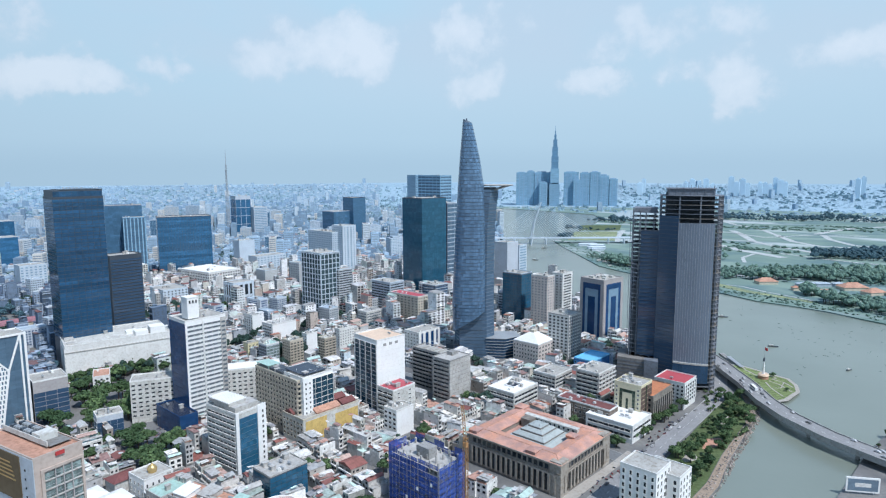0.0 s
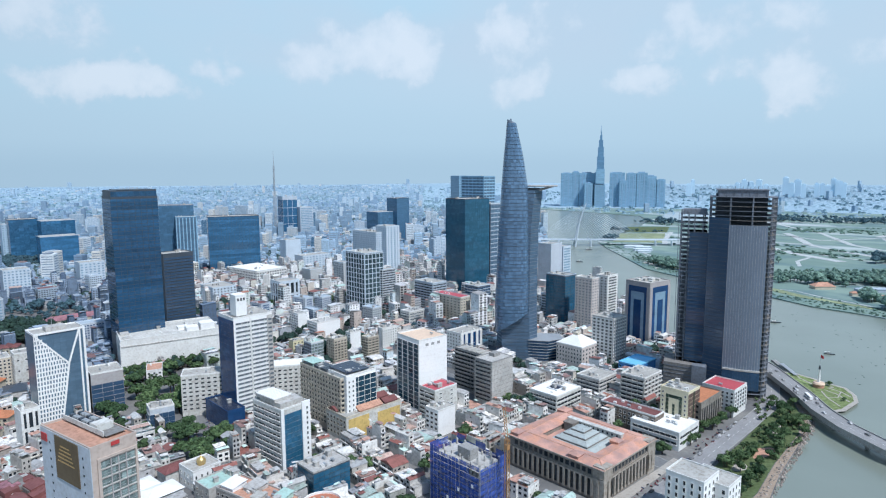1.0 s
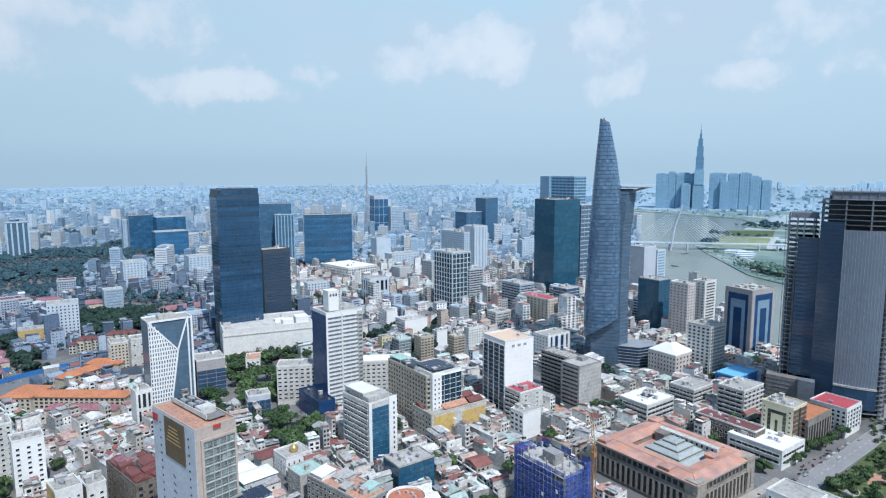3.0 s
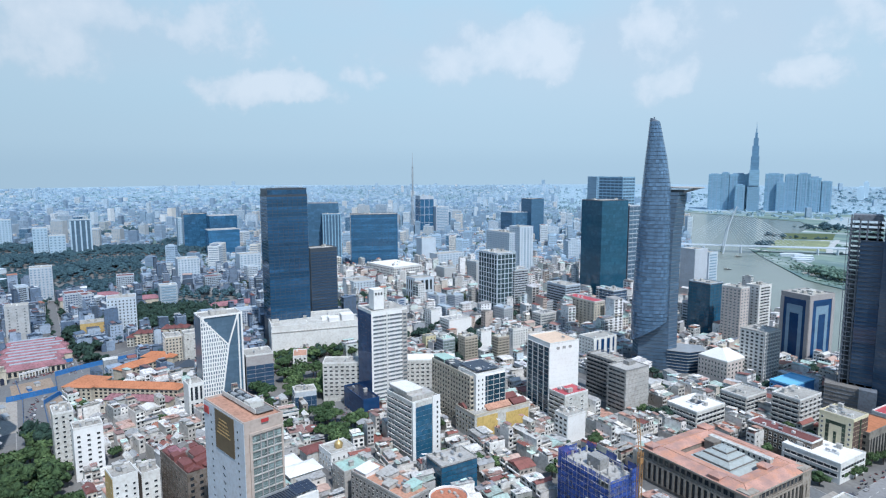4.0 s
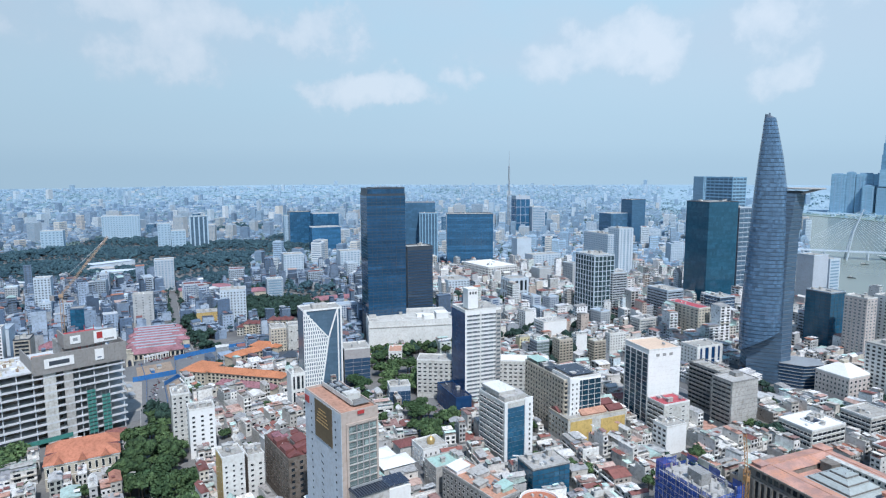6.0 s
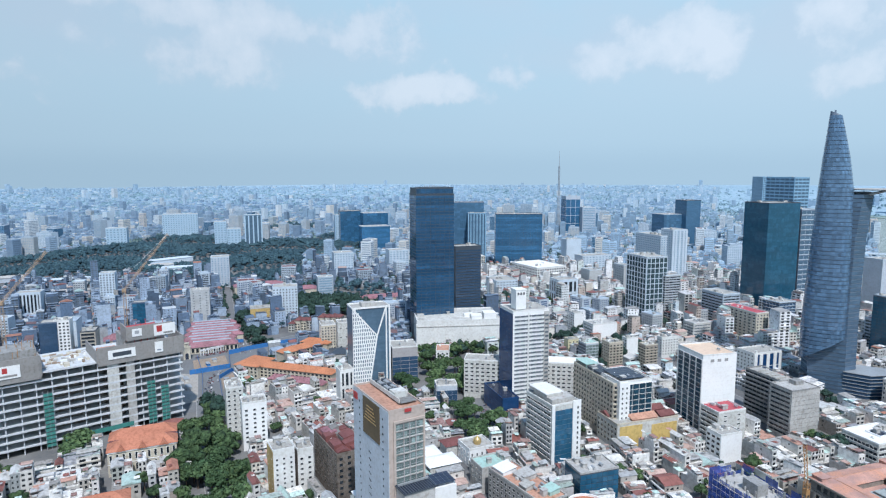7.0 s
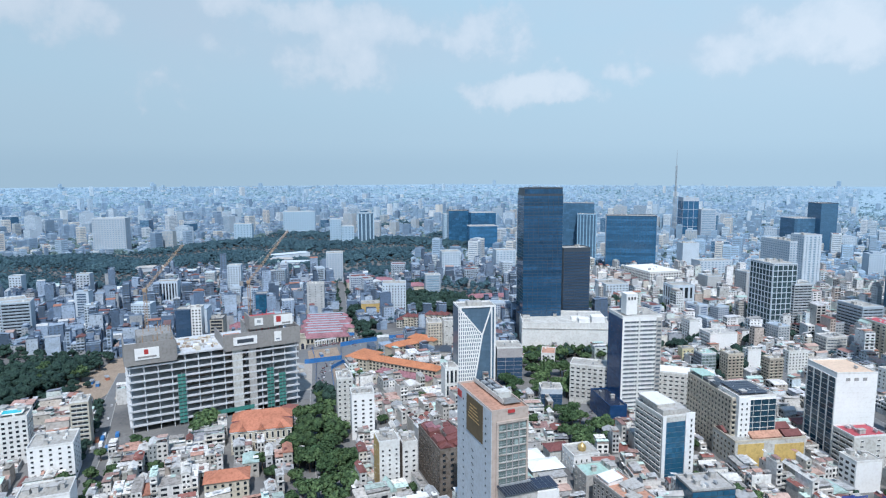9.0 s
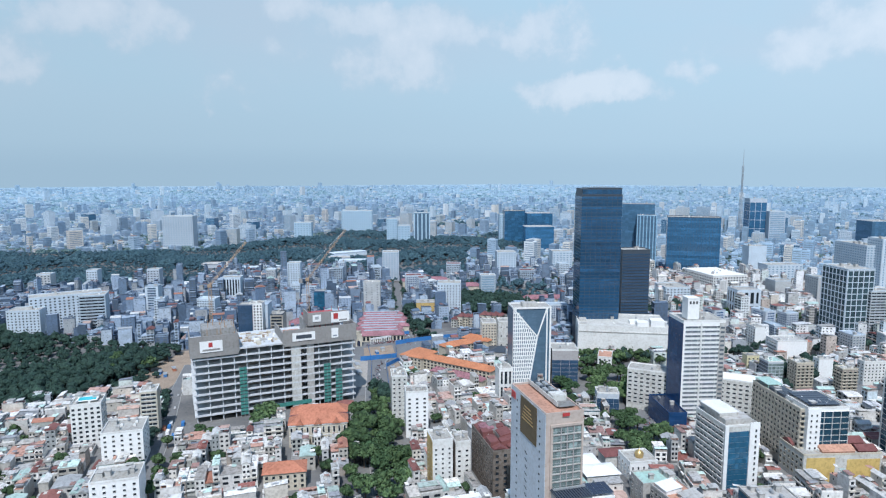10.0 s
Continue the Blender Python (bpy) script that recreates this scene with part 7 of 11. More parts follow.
def flag_tower():
    root = thing("flag_tower", "slim white signal tower with a red flag on a drum", "tower", -156, 630, 0, 0.5)
    bm = bmesh.new()
    tube(bm, (0, 0, 0), (0, 0, 3.2), 4.6, 4.6, 24)
    part("base", bm, "paletile", root)
    bm = bmesh.new()
    tube(bm, (0, 0, 3.2), (0, 0, 4.6), 5.2, 4.2, 24)
    part("base_roof", bm, "peach", root)
    bm = bmesh.new()
    tube(bm, (0, 0, 4.6), (0, 0, 17), 1.15, 0.55, 12)
    part("shaft", bm, "bright", root)
    bm = bmesh.new()
    tube(bm, (0, 0, 17), (0, 0, 17.6), 1.3, 1.3, 12)
    tube(bm, (0, 0, 17.6), (0, 0, 19.6), 0.8, 0.8, 10)
    tube(bm, (0, 0, 19.6), (0, 0, 20.8), 1.0, 0.1, 10)
    part("lantern", bm, "darkmetal", root)
    bm = bmesh.new()
    tube(bm, (0, 0, 20.6), (0, 0, 31), 0.12, 0.08, 6)
    part("flagpole", bm, "steel", root)
    bm = bmesh.new()
    g = [[bm.verts.new((0.1 + 0.5 * i, 0.25 * math.sin(i * 1.4), 27.6 + 2.8 * j - 0.15 * i)) for i in range(6)] for j in (0, 1)]
    for i in range(5):
        bm.faces.new((g[0][i], g[0][i + 1], g[1][i + 1], g[1][i]))
    part("flag", bm, "redpaint", root)


def hip_house(name, label, cx, cy, w, d, h, rot, wall, roof, faces=(), rise=4.0, court=False, category="school", over=0.9):
    """A long building with a hipped roof."""
    root = thing(name, label, category, cx, cy, rot)
    KEEP_OUT.append((cx, cy, w, d, rot, 3))
    part("wall", boxes((-w, 0, 0, d, 0, h)), wall, root)
    bm = bmesh.new()
    o = over
    k = min(w, d) / 2 + o
    a = [bm.verts.new(p) for p in ((-w - o, -o, h), (o, -o, h), (o, d + o, h), (-w - o, d + o, h))]
    if d >= w:
        r = [bm.verts.new((-w / 2, -o + k, h + rise)), bm.verts.new((-w / 2, d + o - k, h + rise))]
        fs = [(a[0], a[1], r[0]), (a[1], a[2], r[1], r[0]), (a[2], a[3], r[1]), (a[3], a[0], r[0], r[1]), a[::-1]]
    else:
        r = [bm.verts.new((-w - o + k, d / 2, h + rise)), bm.verts.new((o - k, d / 2, h + rise))]
        fs = [(a[0], a[1], r[1], r[0]), (a[1], a[2], r[1]), (a[2], a[3], r[0], r[1]), (a[3], a[0], r[0]), a[::-1]]
    for f in fs:
        bm.faces.new(f)
    part("roof", bm, roof, root)
    # raised ridge; market roofs carry a pale ridge vent
    vented = name == "market_hall"
    bm = bmesh.new()
    if d >= w:
        tube(bm, (-w / 2, -o + k, h + rise), (-w / 2, d + o - k, h + rise), 0.8 if vented else 0.25, n=5)
    else:
        tube(bm, (-w - o + k, d / 2, h + rise), (o - k, d / 2, h + rise), 0.25, n=5)
    part("ridge", bm, "coolgrey" if vented else roof, root)
    for face, *spec in faces:
        facade(root, face, w, d, spec, "cream")
    return root


def net_mat():
    """Woven netting: see-through between its threads, thicker in patches."""
    m, nt, b, N, L = node_mat("blue_net_weave")
    c = mixed(nt, noise_fac(nt, 0.3, 4, 0.35, 0.7, coord="Position"), (0.035, 0.09, 0.40), (0.02, 0.05, 0.22))
    L(c, b.inputs["Base Color"])
    b.inputs["Roughness"].default_value = 0.8
    r = N("ShaderNodeMapRange")
    r.inputs["To Min"].default_value, r.inputs["To Max"].default_value = 0.62, 0.96
    L(noise_fac(nt, 0.22, 4, 0.35, 0.65, coord="Position"), r.inputs["Value"])
    L(r.outputs[0], b.inputs["Alpha"])
    return m


M["net"] = net_mat()
M["greennet"] = wall_mat("green_safety_net", (0.06, 0.24, 0.21), 0.3)
M["skylight"] = wall_mat("grey_glass_skylight", (0.42, 0.46, 0.45), 0.2, 0.3)
# distance haze is mixed into the bridge colour
M["bridgewhite"] = wall_mat("pale_bridge_paint", (0.50, 0.57, 0.63), 0.1)
lotus_tower()
unfinished_tower()
dark_tower()
diamond_tower()
mall_site()
netted_site()
stone_bank()
supertall()
stayed_bridge()
radio_mast()
flag_tower()
luffing_crane(-548, -175, 0, 99, (-570, -148, 136), "orange luffing crane behind the unfinished mall")
luffing_crane(-592, -97, 0, 96, (-618, -62, 143), "orange luffing crane behind the unfinished mall")
W4 = ("E", "punch", 12, 3, "g_win", 1.0, 10.0, 0.5, 0.55)
hip_house("school", "long cream school wing with a bright orange tile roof", -612, 14, 14, 78, 11, -37, "cream", "orangetile", (("E", "punch", 18, 3, "g_win", 1.0, 10.4, 0.6, 0.6),))
hip_house("school", "cream school head building with an orange tile roof", -624, -10, 30, 27, 12, -37, "cream", "orangetile", (("E", "punch", 6, 3, "g_win", 1.0, 11.4, 0.5, 0.55), ("S", "punch", 6, 3, "g_win", 1.0, 11.4, 0.5, 0.55)), 6)
hip_house("school", "low school hall with a dull red roof", -588, 20, 9, 58, 6, -37, "cream", "pinkroof")
hip_house("school", "cream school wing with an orange tile roof", -648, 40, 15, 64, 11, 30, "cream", "orangetile", (("E", "punch", 14, 3, "g_win", 1.0, 10.4, 0.5, 0.55),))
hip_house("school", "school block with a dark slate roof", -634, 84, 22, 24, 10, -10, "palecon", "darkmetal")
hip_house("school", "school wing with an orange tile roof", -690, 60, 14, 34, 11, -37, "cream", "orangetile")


def twin_villa():
    """Colonial villa: two parallel hipped roofs, gables and tall shuttered windows."""
    root = thing("villa", "yellow colonial villa with twin terracotta roofs", "villa", -436, -88, 6)
    w, d, h = 34.0, 42.0, 17.0
    KEEP_OUT.append((-436, -88, w, d, 6, 3))
    part("wall", boxes((-w, 0, 0, d, 0, h)), "cream", root)
    for x0, x1 in ((-w - 0.9, -w / 2 - 1.5), (-w / 2 + 1.5, 0.9)):
        bm = bmesh.new()
        k, y0, y1 = (x1 - x0) / 2, -0.9, d + 0.9
        a = [bm.verts.new(p) for p in ((x0, y0, h), (x1, y0, h), (x1, y1, h), (x0, y1, h))]
        r = [bm.verts.new(((x0 + x1) / 2, y0 + k, h + 5)), bm.verts.new(((x0 + x1) / 2, y1 - k, h + 5))]
        for f in ((a[0], a[1], r[0]), (a[1], a[2], r[1], r[0]), (a[2], a[3], r[1]), (a[3], a[0], r[0], r[1]), a[::-1]):
            bm.faces.new(f)
        part("roof", bm, "tile", root)
    part("valley", boxes((-w / 2 - 1.5, -w / 2 + 1.5, 0, d, h, h + 0.5)), "maroon", root)
    for y in (8.0, d / 2, d - 8.0):
        bm = bmesh.new()
        v = [bm.verts.new(p) for p in ((1.2, y - 3, h - 0.2), (1.2, y + 3, h - 0.2), (1.2, y, h + 3.2), (-6, y, h + 3.2), (-4, y - 3, h + 0.6), (-4, y + 3, h + 0.6))]
        for f in ((0, 1, 2), (0, 2, 3, 4), (1, 5, 3, 2)):
            bm.faces.new([v[i] for i in f])
        part("gable", bm, "tile", root)
    part("cornice", boxes((0.0, 0.5, -0.4, d + 0.4, h - 1.0, h - 0.2)), "bright", root)
    part("cornice", boxes((0.0, 0.35, 0, d, 8.2, 8.7)), "bright", root)
    facade(root, "E", w, d, ("punch", 11, 2, "g_win", 1.0, 16.0, 0.36, 0.62), "bright")
    for k in range(12):
        piece("pilaster", slab_mesh(0.6, 0.25, h - 1.2, "cream"), root, pose(0, 0.4 + k * (d - 0.8) / 11, 0, 0, 0, 90))


twin_villa()
hip_house("villa", "white colonial house with a tile roof", -372, -92, 16, 26, 12, 8, "cream", "tile", (("E", "punch", 6, 3, "g_win", 1.0, 11.0, 0.4, 0.6),), 4.0, category="villa")
hip_house("market_hall", "market hall with faded rose roofs", -716, -60, 14, 54, 7, 4, "cream", "pinkroof", (("E", "punch", 12, 1, "g_win", 0.5, 6.5, 0.6, 0.8),), 5, category="market")
for i in range(8):
    hip_house("market_hall", "market roof bay with faded rose sheeting", -734 - 12.4 * i, -62 - 3 * (i % 2), 11, 52 + 5 * (i % 3), 7, 2, "cream", "pinkroof", (), 4.2, category="market")
# shop row with maroon roofs along the boulevard
for i in range(9):
    hip_house("shophouse", "shop row house with a maroon sheet roof", -779 - 1.9 * i, 54 + 7.6 * i, 15, 7.2, 11 + (i * 7) % 4, -24, "cream" if i % 3 else "offwhite", "maroon", (("E", "punch", 2, 3, "g_win", 0.5, 10.5, 0.6, 0.55),), 2.2 + i % 2, category="shop")
# gate tower of the market
gate = thing("market_gate", "cream market gate tower with an arched door and a clock stage", "market", -697, -58, 2)
part("tower", boxes((-6, 0, -3.5, 3.5, 0, 13), (-6.4, 0.4, -3.9, 3.9, 13, 13.7), (-5, -1, -2.2, 2.2, 13.7, 17), (-5.4, -0.6, -2.6, 2.6, 17, 17.5)), "cream", gate)
bm = bmesh.new()
prism(bm, [(1.7 * math.cos(q), 5.2 + 1.9 * math.sin(q)) for q in (math.pi * i / 8 for i in range(9))] + [(-1.7, 0.3), (1.7, 0.3)], 0.02, 0.12)
door = part("arch_door", bm, "solar", gate, "dark arched doorway")
door.matrix_local = Matrix(((0, 0, 1, 0), (1, 0, 0, 0), (0, 1, 0, 0), (0, 0, 0, 1)))
arcade = thing("arcade", "white arcaded front wall of a market", "market", -706, -45, 28)
part("wall", boxes((-0.8, 0, 0, 38, 5.0, 6.4), (-1.0, 0.3, -0.2, 38.2, 6.4, 6.8)), "bright", arcade)
for i in range(14):
    part("pillar", boxes((-0.7, -0.1, 0.1 + 2.85 * i, 0.8 + 2.85 * i, 0, 5.0)), "bright", arcade)
hip_house("museum", "long building with dull red tile roofs", -1040, -10, 26, 80, 14, 5, "cream", "pinkroof", (), 5, category="museum")
hip_house("museum", "wing with dull red tile roof", -1010, 55, 18, 66, 10, 0, "cream", "pinkroof", (), 5, category="museum")
hip_house("school", "low hall with a brown-red roof", -905, 170, 16, 70, 9, 0, "cream", "pinkroof", (), 5)
hip_house("school", "orange roofed hall by the department store", -940, 380, 24, 70, 10, 0, "cream", "orangetile", (), 4)
hip_house("school", "orange roofed hall by the river", -250, 700, 18, 30, 12, 20, "cream", "orangetile", (), 5)
for x, y, w, d, a, rise in ((-276, 1172, 33, 18, 42, 6), (-234, 1135, 11, 9, 42, 3), (-186, 1131, 26, 13, 55, 4), (-166, 1112, 13, 10, 50, 3), (-150, 1208, 40, 24, 42, 7), (-123, 1182, 30, 20, 55, 6), (-96, 1190, 26, 18, 55, 5)):
    hip_house("villa", "house with a faded orange tile roof among river bank trees", x, y, w, d, 5, a, "cream", "paletile", (), rise, category="villa")
for x, y, w, d, a, wall in ((-1240, -340, 14, 84, 13, "coolwhite"), (-1445, -178, 30, 90, 30, "coolwhite"), (-1400, -176, 24, 40, 10, "coolgrey"), (-1330, -150, 30, 60, 0, "coolwhite")):
    hip_house("pavilion", "low white park pavilion among trees", x, y, w, d, 9, a, "coolwhite", wall, (), 2, category="pavilion")
for x, y, w, d, a in ((-203, 1209, 56, 12, 43), (-188, 1229, 20, 10, 60)):
    hip_house("shed", "long grey-roofed shed on the far river bank", x, y, w, d, 5, a, "coolgrey", "coolgrey", (), 2, category="shed")
for x, y, w, d, a in ((-775, 1462, 46, 14, 43), (-748, 1452, 40, 12, 43), (-728, 1418, 44, 12, 43), (-716, 1386, 30, 10, 43), (-790, 1440, 24, 10, 43)):
    hip_house("shed", "white-roofed riverside shed across the river", x, y, w, d, 5, a, "coolwhite", "coolwhite", (), 2, category="shed")


def grey_office():
    """Weathered office: a long bar with open galleries and a wing that comes forward at its end."""
    root = thing("office_block", "weathered grey concrete office block with open galleries", "office", -334, 379, 0)
    KEEP_OUT.append((-334, 379, 56, 27, 0, 3))
    h, n = 38.0, 10
    part("wall", boxes((-56, -20, 12, 27, 0, h)), "palecon", root)
    part("wing_wall", boxes((-20, 0, 0, 27, 0, h + 1.0)), "palecon", root)
    part("parapet", boxes((-56.2, -20, 11.8, 12.2, h, h + 1.2), (-56.2, -55.8, 12.2, 27, h, h + 1.2), (-56, 0, 26.8, 27.2, h + 1.0, h + 1.6)), "concrete", root)
    part("parapet", boxes((-20.2, 0.2, -0.2, 0.2, h + 1, h + 2), (-0.2, 0.2, 0.2, 26.8, h + 1, h + 2), (-20.2, -19.8, 0.2, 26.8, h + 1, h + 2)), "concrete", root)
    f = (h - 3) / n
    bar, wing, end = strip_mesh(35.4, f * 0.5, 9, "g_win", "concrete"), strip_mesh(11.6, f * 0.5, 3, "g_win", "concrete"), strip_mesh(17, f * 0.46, 4, "g_win", "concrete")
    ledge, wledge, seam = slab_mesh(36, 1.0, f * 0.32, "concrete"), slab_mesh(12, 1.0, f * 0.32, "concrete"), slab_mesh(27, 0.12, 0.3, "concrete")
    fled = slab_mesh(20.2, 0.4, 0.5, "concrete")
    for k in range(n):
        z = 3 + k * f
        piece("window_strip", bar, root, pose(-38, 12, z + f * 0.36))
        piece("gallery_ledge", ledge, root, pose(-38, 12, z))
        piece("window_strip", wing, root, pose(-20, 6, z + f * 0.36, 0, 0, -90))
        piece("gallery_ledge", wledge, root, pose(-20, 6, z, 0, 0, -90))
        piece("window_strip", end, root, pose(-10, 0, z + f * 0.4))
        piece("sill_band", fled, root, pose(-10, 0, z + f * 0.2))
        piece("wall_seam", seam, root, pose(0, 13.5, z, 0, 0, 90))
    for x in (-50, -44, -38, -32, -26):
        part("roof_duct", boxes((x, x + 4, 14, 25, h + 0.1, h + 0.9)), "deck", root)
    part("stair_head", boxes((-16, -10, 14, 22, h + 1, h + 4.2)), "concrete", root)


grey_office()
KEEP_OUT.append((-261, 160, 22, 22, 0, 2))
# lots of the sheds by the domed hall and of the house with solar panels
KEEP_OUT += [(-366, 112, 15, 22, 6, 1), (-384, 108, 14, 18, 6, 1), (-392, 132, 12, 16, 6, 1), (-358, 98, 12, 12, 10, 1), (-318, 98, 13, 16, 8, 2)]
for x, y, w, d in ((-1160, -340, 22, 70), (-1120, -285, 16, 50), (-1225, -260, 20, 44), (-1300, -430, 24, 60), (-1380, -180, 20, 50)):
    hip_house("hall", "long pale roofed hall in a park", x, y, w, d, 8, 10, "greyblue", "palecon", (), 3, category="hall")
hip_house("house", "house with a big rose hipped roof", -769, -150, 18, 26, 9, 10, "cream", "pinkroof", (), 6, category="house")


# ---- the fabric of the city: terrace houses, far blocks and trees ----
def inside(x, y, poly):
    hit = False
    for (ax, ay), (bx, by) in zip(poly, poly[1:] + poly[:1]):
        if (ay > y) != (by > y) and x < ax + (y - ay) * (bx - ax) / (by - ay):
            hit = not hit
    return hit


def near_line(x, y, pts, r):
    for (ax, ay), (bx, by) in zip(pts[:-1], pts[1:]):
        dx, dy = bx - ax, by - ay
        t = max(0.0, min(1.0, ((x - ax) * dx + (y - ay) * dy) / (dx * dx + dy * dy)))
        if (x - ax - t * dx) ** 2 + (y - ay - t * dy) ** 2 < r * r:
            return True
    return False


CITY_SIDE = NEAR_SHORE + [(-4900, -4900)]
GROVES = [
    [(-770, -560), (-700, -250), (-610, -258), (-540, -290), (-505, -330), (-500, -420), (-560, -600)],
    [(-1559, -1077), (-1565, -842), (-1582, -736), (-1577, -616), (-1615, -493), (-1697, -436), (-1788, -372), (-1923, -289), (-2110, -195), (-1961, -60), (-1820, 38), (-1820, 149), (-1924, 267), (-1859, 386), (-1676, 358), (-1516, 260),
     (-1479, 204), (-1449, 142), (-1166, 111), (-1182, 21), (-1151, -9), (-1180, -64), (-1258, -155), (-1229, -208), (-1313, -265), (-1310, -360), (-1178, -363), (-1124, -373), (-1024, -357), (-1095, -406), (-1107, -470), (-1066, -501), (-1015, -624), (-994, -708)],
    [(-2280, 40), (-2150, 60), (-2080, 210), (-2200, 300), (-2330, 180)],
    [(-1230, 30), (-1110, 60), (-1060, 200), (-960, 260), (-900, 200), (-960, 110), (-1120, 20)],
    [(-628, 158), (-612, 262), (-572, 292), (-508, 228), (-500, 185), (-526, 132), (-548, 140)],
    [(-478, 152), (-470, 192), (-440, 192), (-398, 180), (-404, 152)],
    [(-640, -320), (-650, -262), (-600, -240), (-560, -290)],
    [(-500, -46), (-500, -20), (-470, -8), (-376, 2), (-352, -10), (-352, -46), (-400, -42)],
    [(-820, 440), (-770, 560), (-760, 640), (-730, 560), (-790, 430)],
    [(-860, 20), (-960, 60), (-1000, 150), (-900, 230), (-850, 180), (-830, 90)],
    [(-700, 250), (-720, 300), (-690, 340), (-660, 300)],
    [(-560, 330), (-590, 380), (-560, 420), (-530, 380)],
    [(-480, 440), (-500, 470), (-470, 500), (-450, 460)],
    [(-800, 300), (-850, 330), (-840, 400), (-790, 370)],
]
# street trees that stand in small stands between the houses
for _x, _y, _r in ((-1054, 250, 13), (-1084, 167, 9), (-633, 449, 8), (-651, 512, 9), (-310, 301, 7), (-293, 295, 7), (-314, 398, 8), (-624, 540, 8), (-670, 313, 10), (-838, 3, 13), (-779, 12, 11), (-729, 22, 11), (-954, 143, 16), (-845, 145, 12), (-511, -20, 6), (-529, -24, 6), (-702, 40, 9), (-1079, 108, 12)):
    GROVES.append([(_x + _r * 1.3 * math.cos(_i), _y + _r * 1.3 * math.sin(_i)) for _i in range(6)])


def free(x, y, pad=3.0):
    """Whether a house may stand here."""
    if not inside(x, y, CITY_SIDE):
        return False
    if near_line(x, y, NEAR_SHORE[1:], 14):
        return False
    for cx, cy, w, d, rot, m in KEEP_OUT:
        dx, dy = x - cx, y - cy
        if dx * dx + dy * dy > 26000:
            continue
        c, s = math.cos(radians(rot)), math.sin(radians(rot))
        u, v = dx * c + dy * s, -dx * s + dy * c
        if -w - pad - m < u < pad + m and -pad - m < v < d + pad + m:
            return False
    for pts, width in ROADS:
        if near_line(x, y, pts, width / 2 + 3 + pad):
            return False
    for poly in PLAZAS:
        if inside(x, y, poly):
            return False
    for poly in GROVES:
        if inside(x, y, poly):
            return False
    return True


class Bag:
    """Gathers many boxes or quads into one mesh."""

    def __init__(self):
        self.v, self.f, self.n = [], [], 0

    def add(self, verts, faces):
        self.v.extend(verts)
        self.f.extend([tuple(i + self.n for i in q) for q in faces])
        self.n += len(verts)

    def box(self, m, x0, x1, y0, y1, z0, z1):
        self.add([m(x, y, z) for z in (z0, z1) for x, y in ((x0, y0), (x1, y0), (x1, y1), (x0, y1))], [(4, 5, 6, 7), (0, 1, 5, 4), (1, 2, 6, 5), (2, 3, 7, 6), (3, 0, 4, 7)])

    def gable(self, m, x0, x1, y0, y1, z, rise, o=0.4):
        x0, x1, y0, y1 = x0 - o, x1 + o, y0 - o, y1 + o
        xm = (x0 + x1) / 2
        self.add([m(x0, y0, z), m(x1, y0, z), m(x1, y1, z), m(x0, y1, z), m(xm, y0, z + rise), m(xm, y1, z + rise)], [(0, 4, 5, 3), (1, 2, 5, 4), (0, 1, 4), (2, 3, 5)])

    def shed(self, m, x0, x1, y0, y1, z, rise):
        self.add([m(x0, y0, z), m(x1, y0, z), m(x1, y1, z + rise), m(x0, y1, z + rise), m(x0, y0, z - 0.15), m(x1, y0, z - 0.15), m(x1, y1, z + rise - 0.15), m(x0, y1, z + rise - 0.15)], [(0, 1, 2, 3), (4, 5, 1, 0), (5, 6, 2, 1), (6, 7, 3, 2), (7, 4, 0, 3)])

    def quad(self, pts):
        self.add(pts, [(0, 1, 2, 3)])

    def mesh(self, name, mat):
        me = bpy.data.meshes.new(name)
        me.from_pydata(self.v, [], self.f)
        me.materials.append(M[mat])
        if mat.startswith("leaf"):
            me.polygons.foreach_set("use_smooth", [True] * len(self.f))
        return me


def placer(x, y, rot):
    c, s = math.cos(rot), math.sin(rot)
    return lambda u, v, z: (x + u * c - v * s, y + u * s + v * c, z)


FLOOR = 3.4


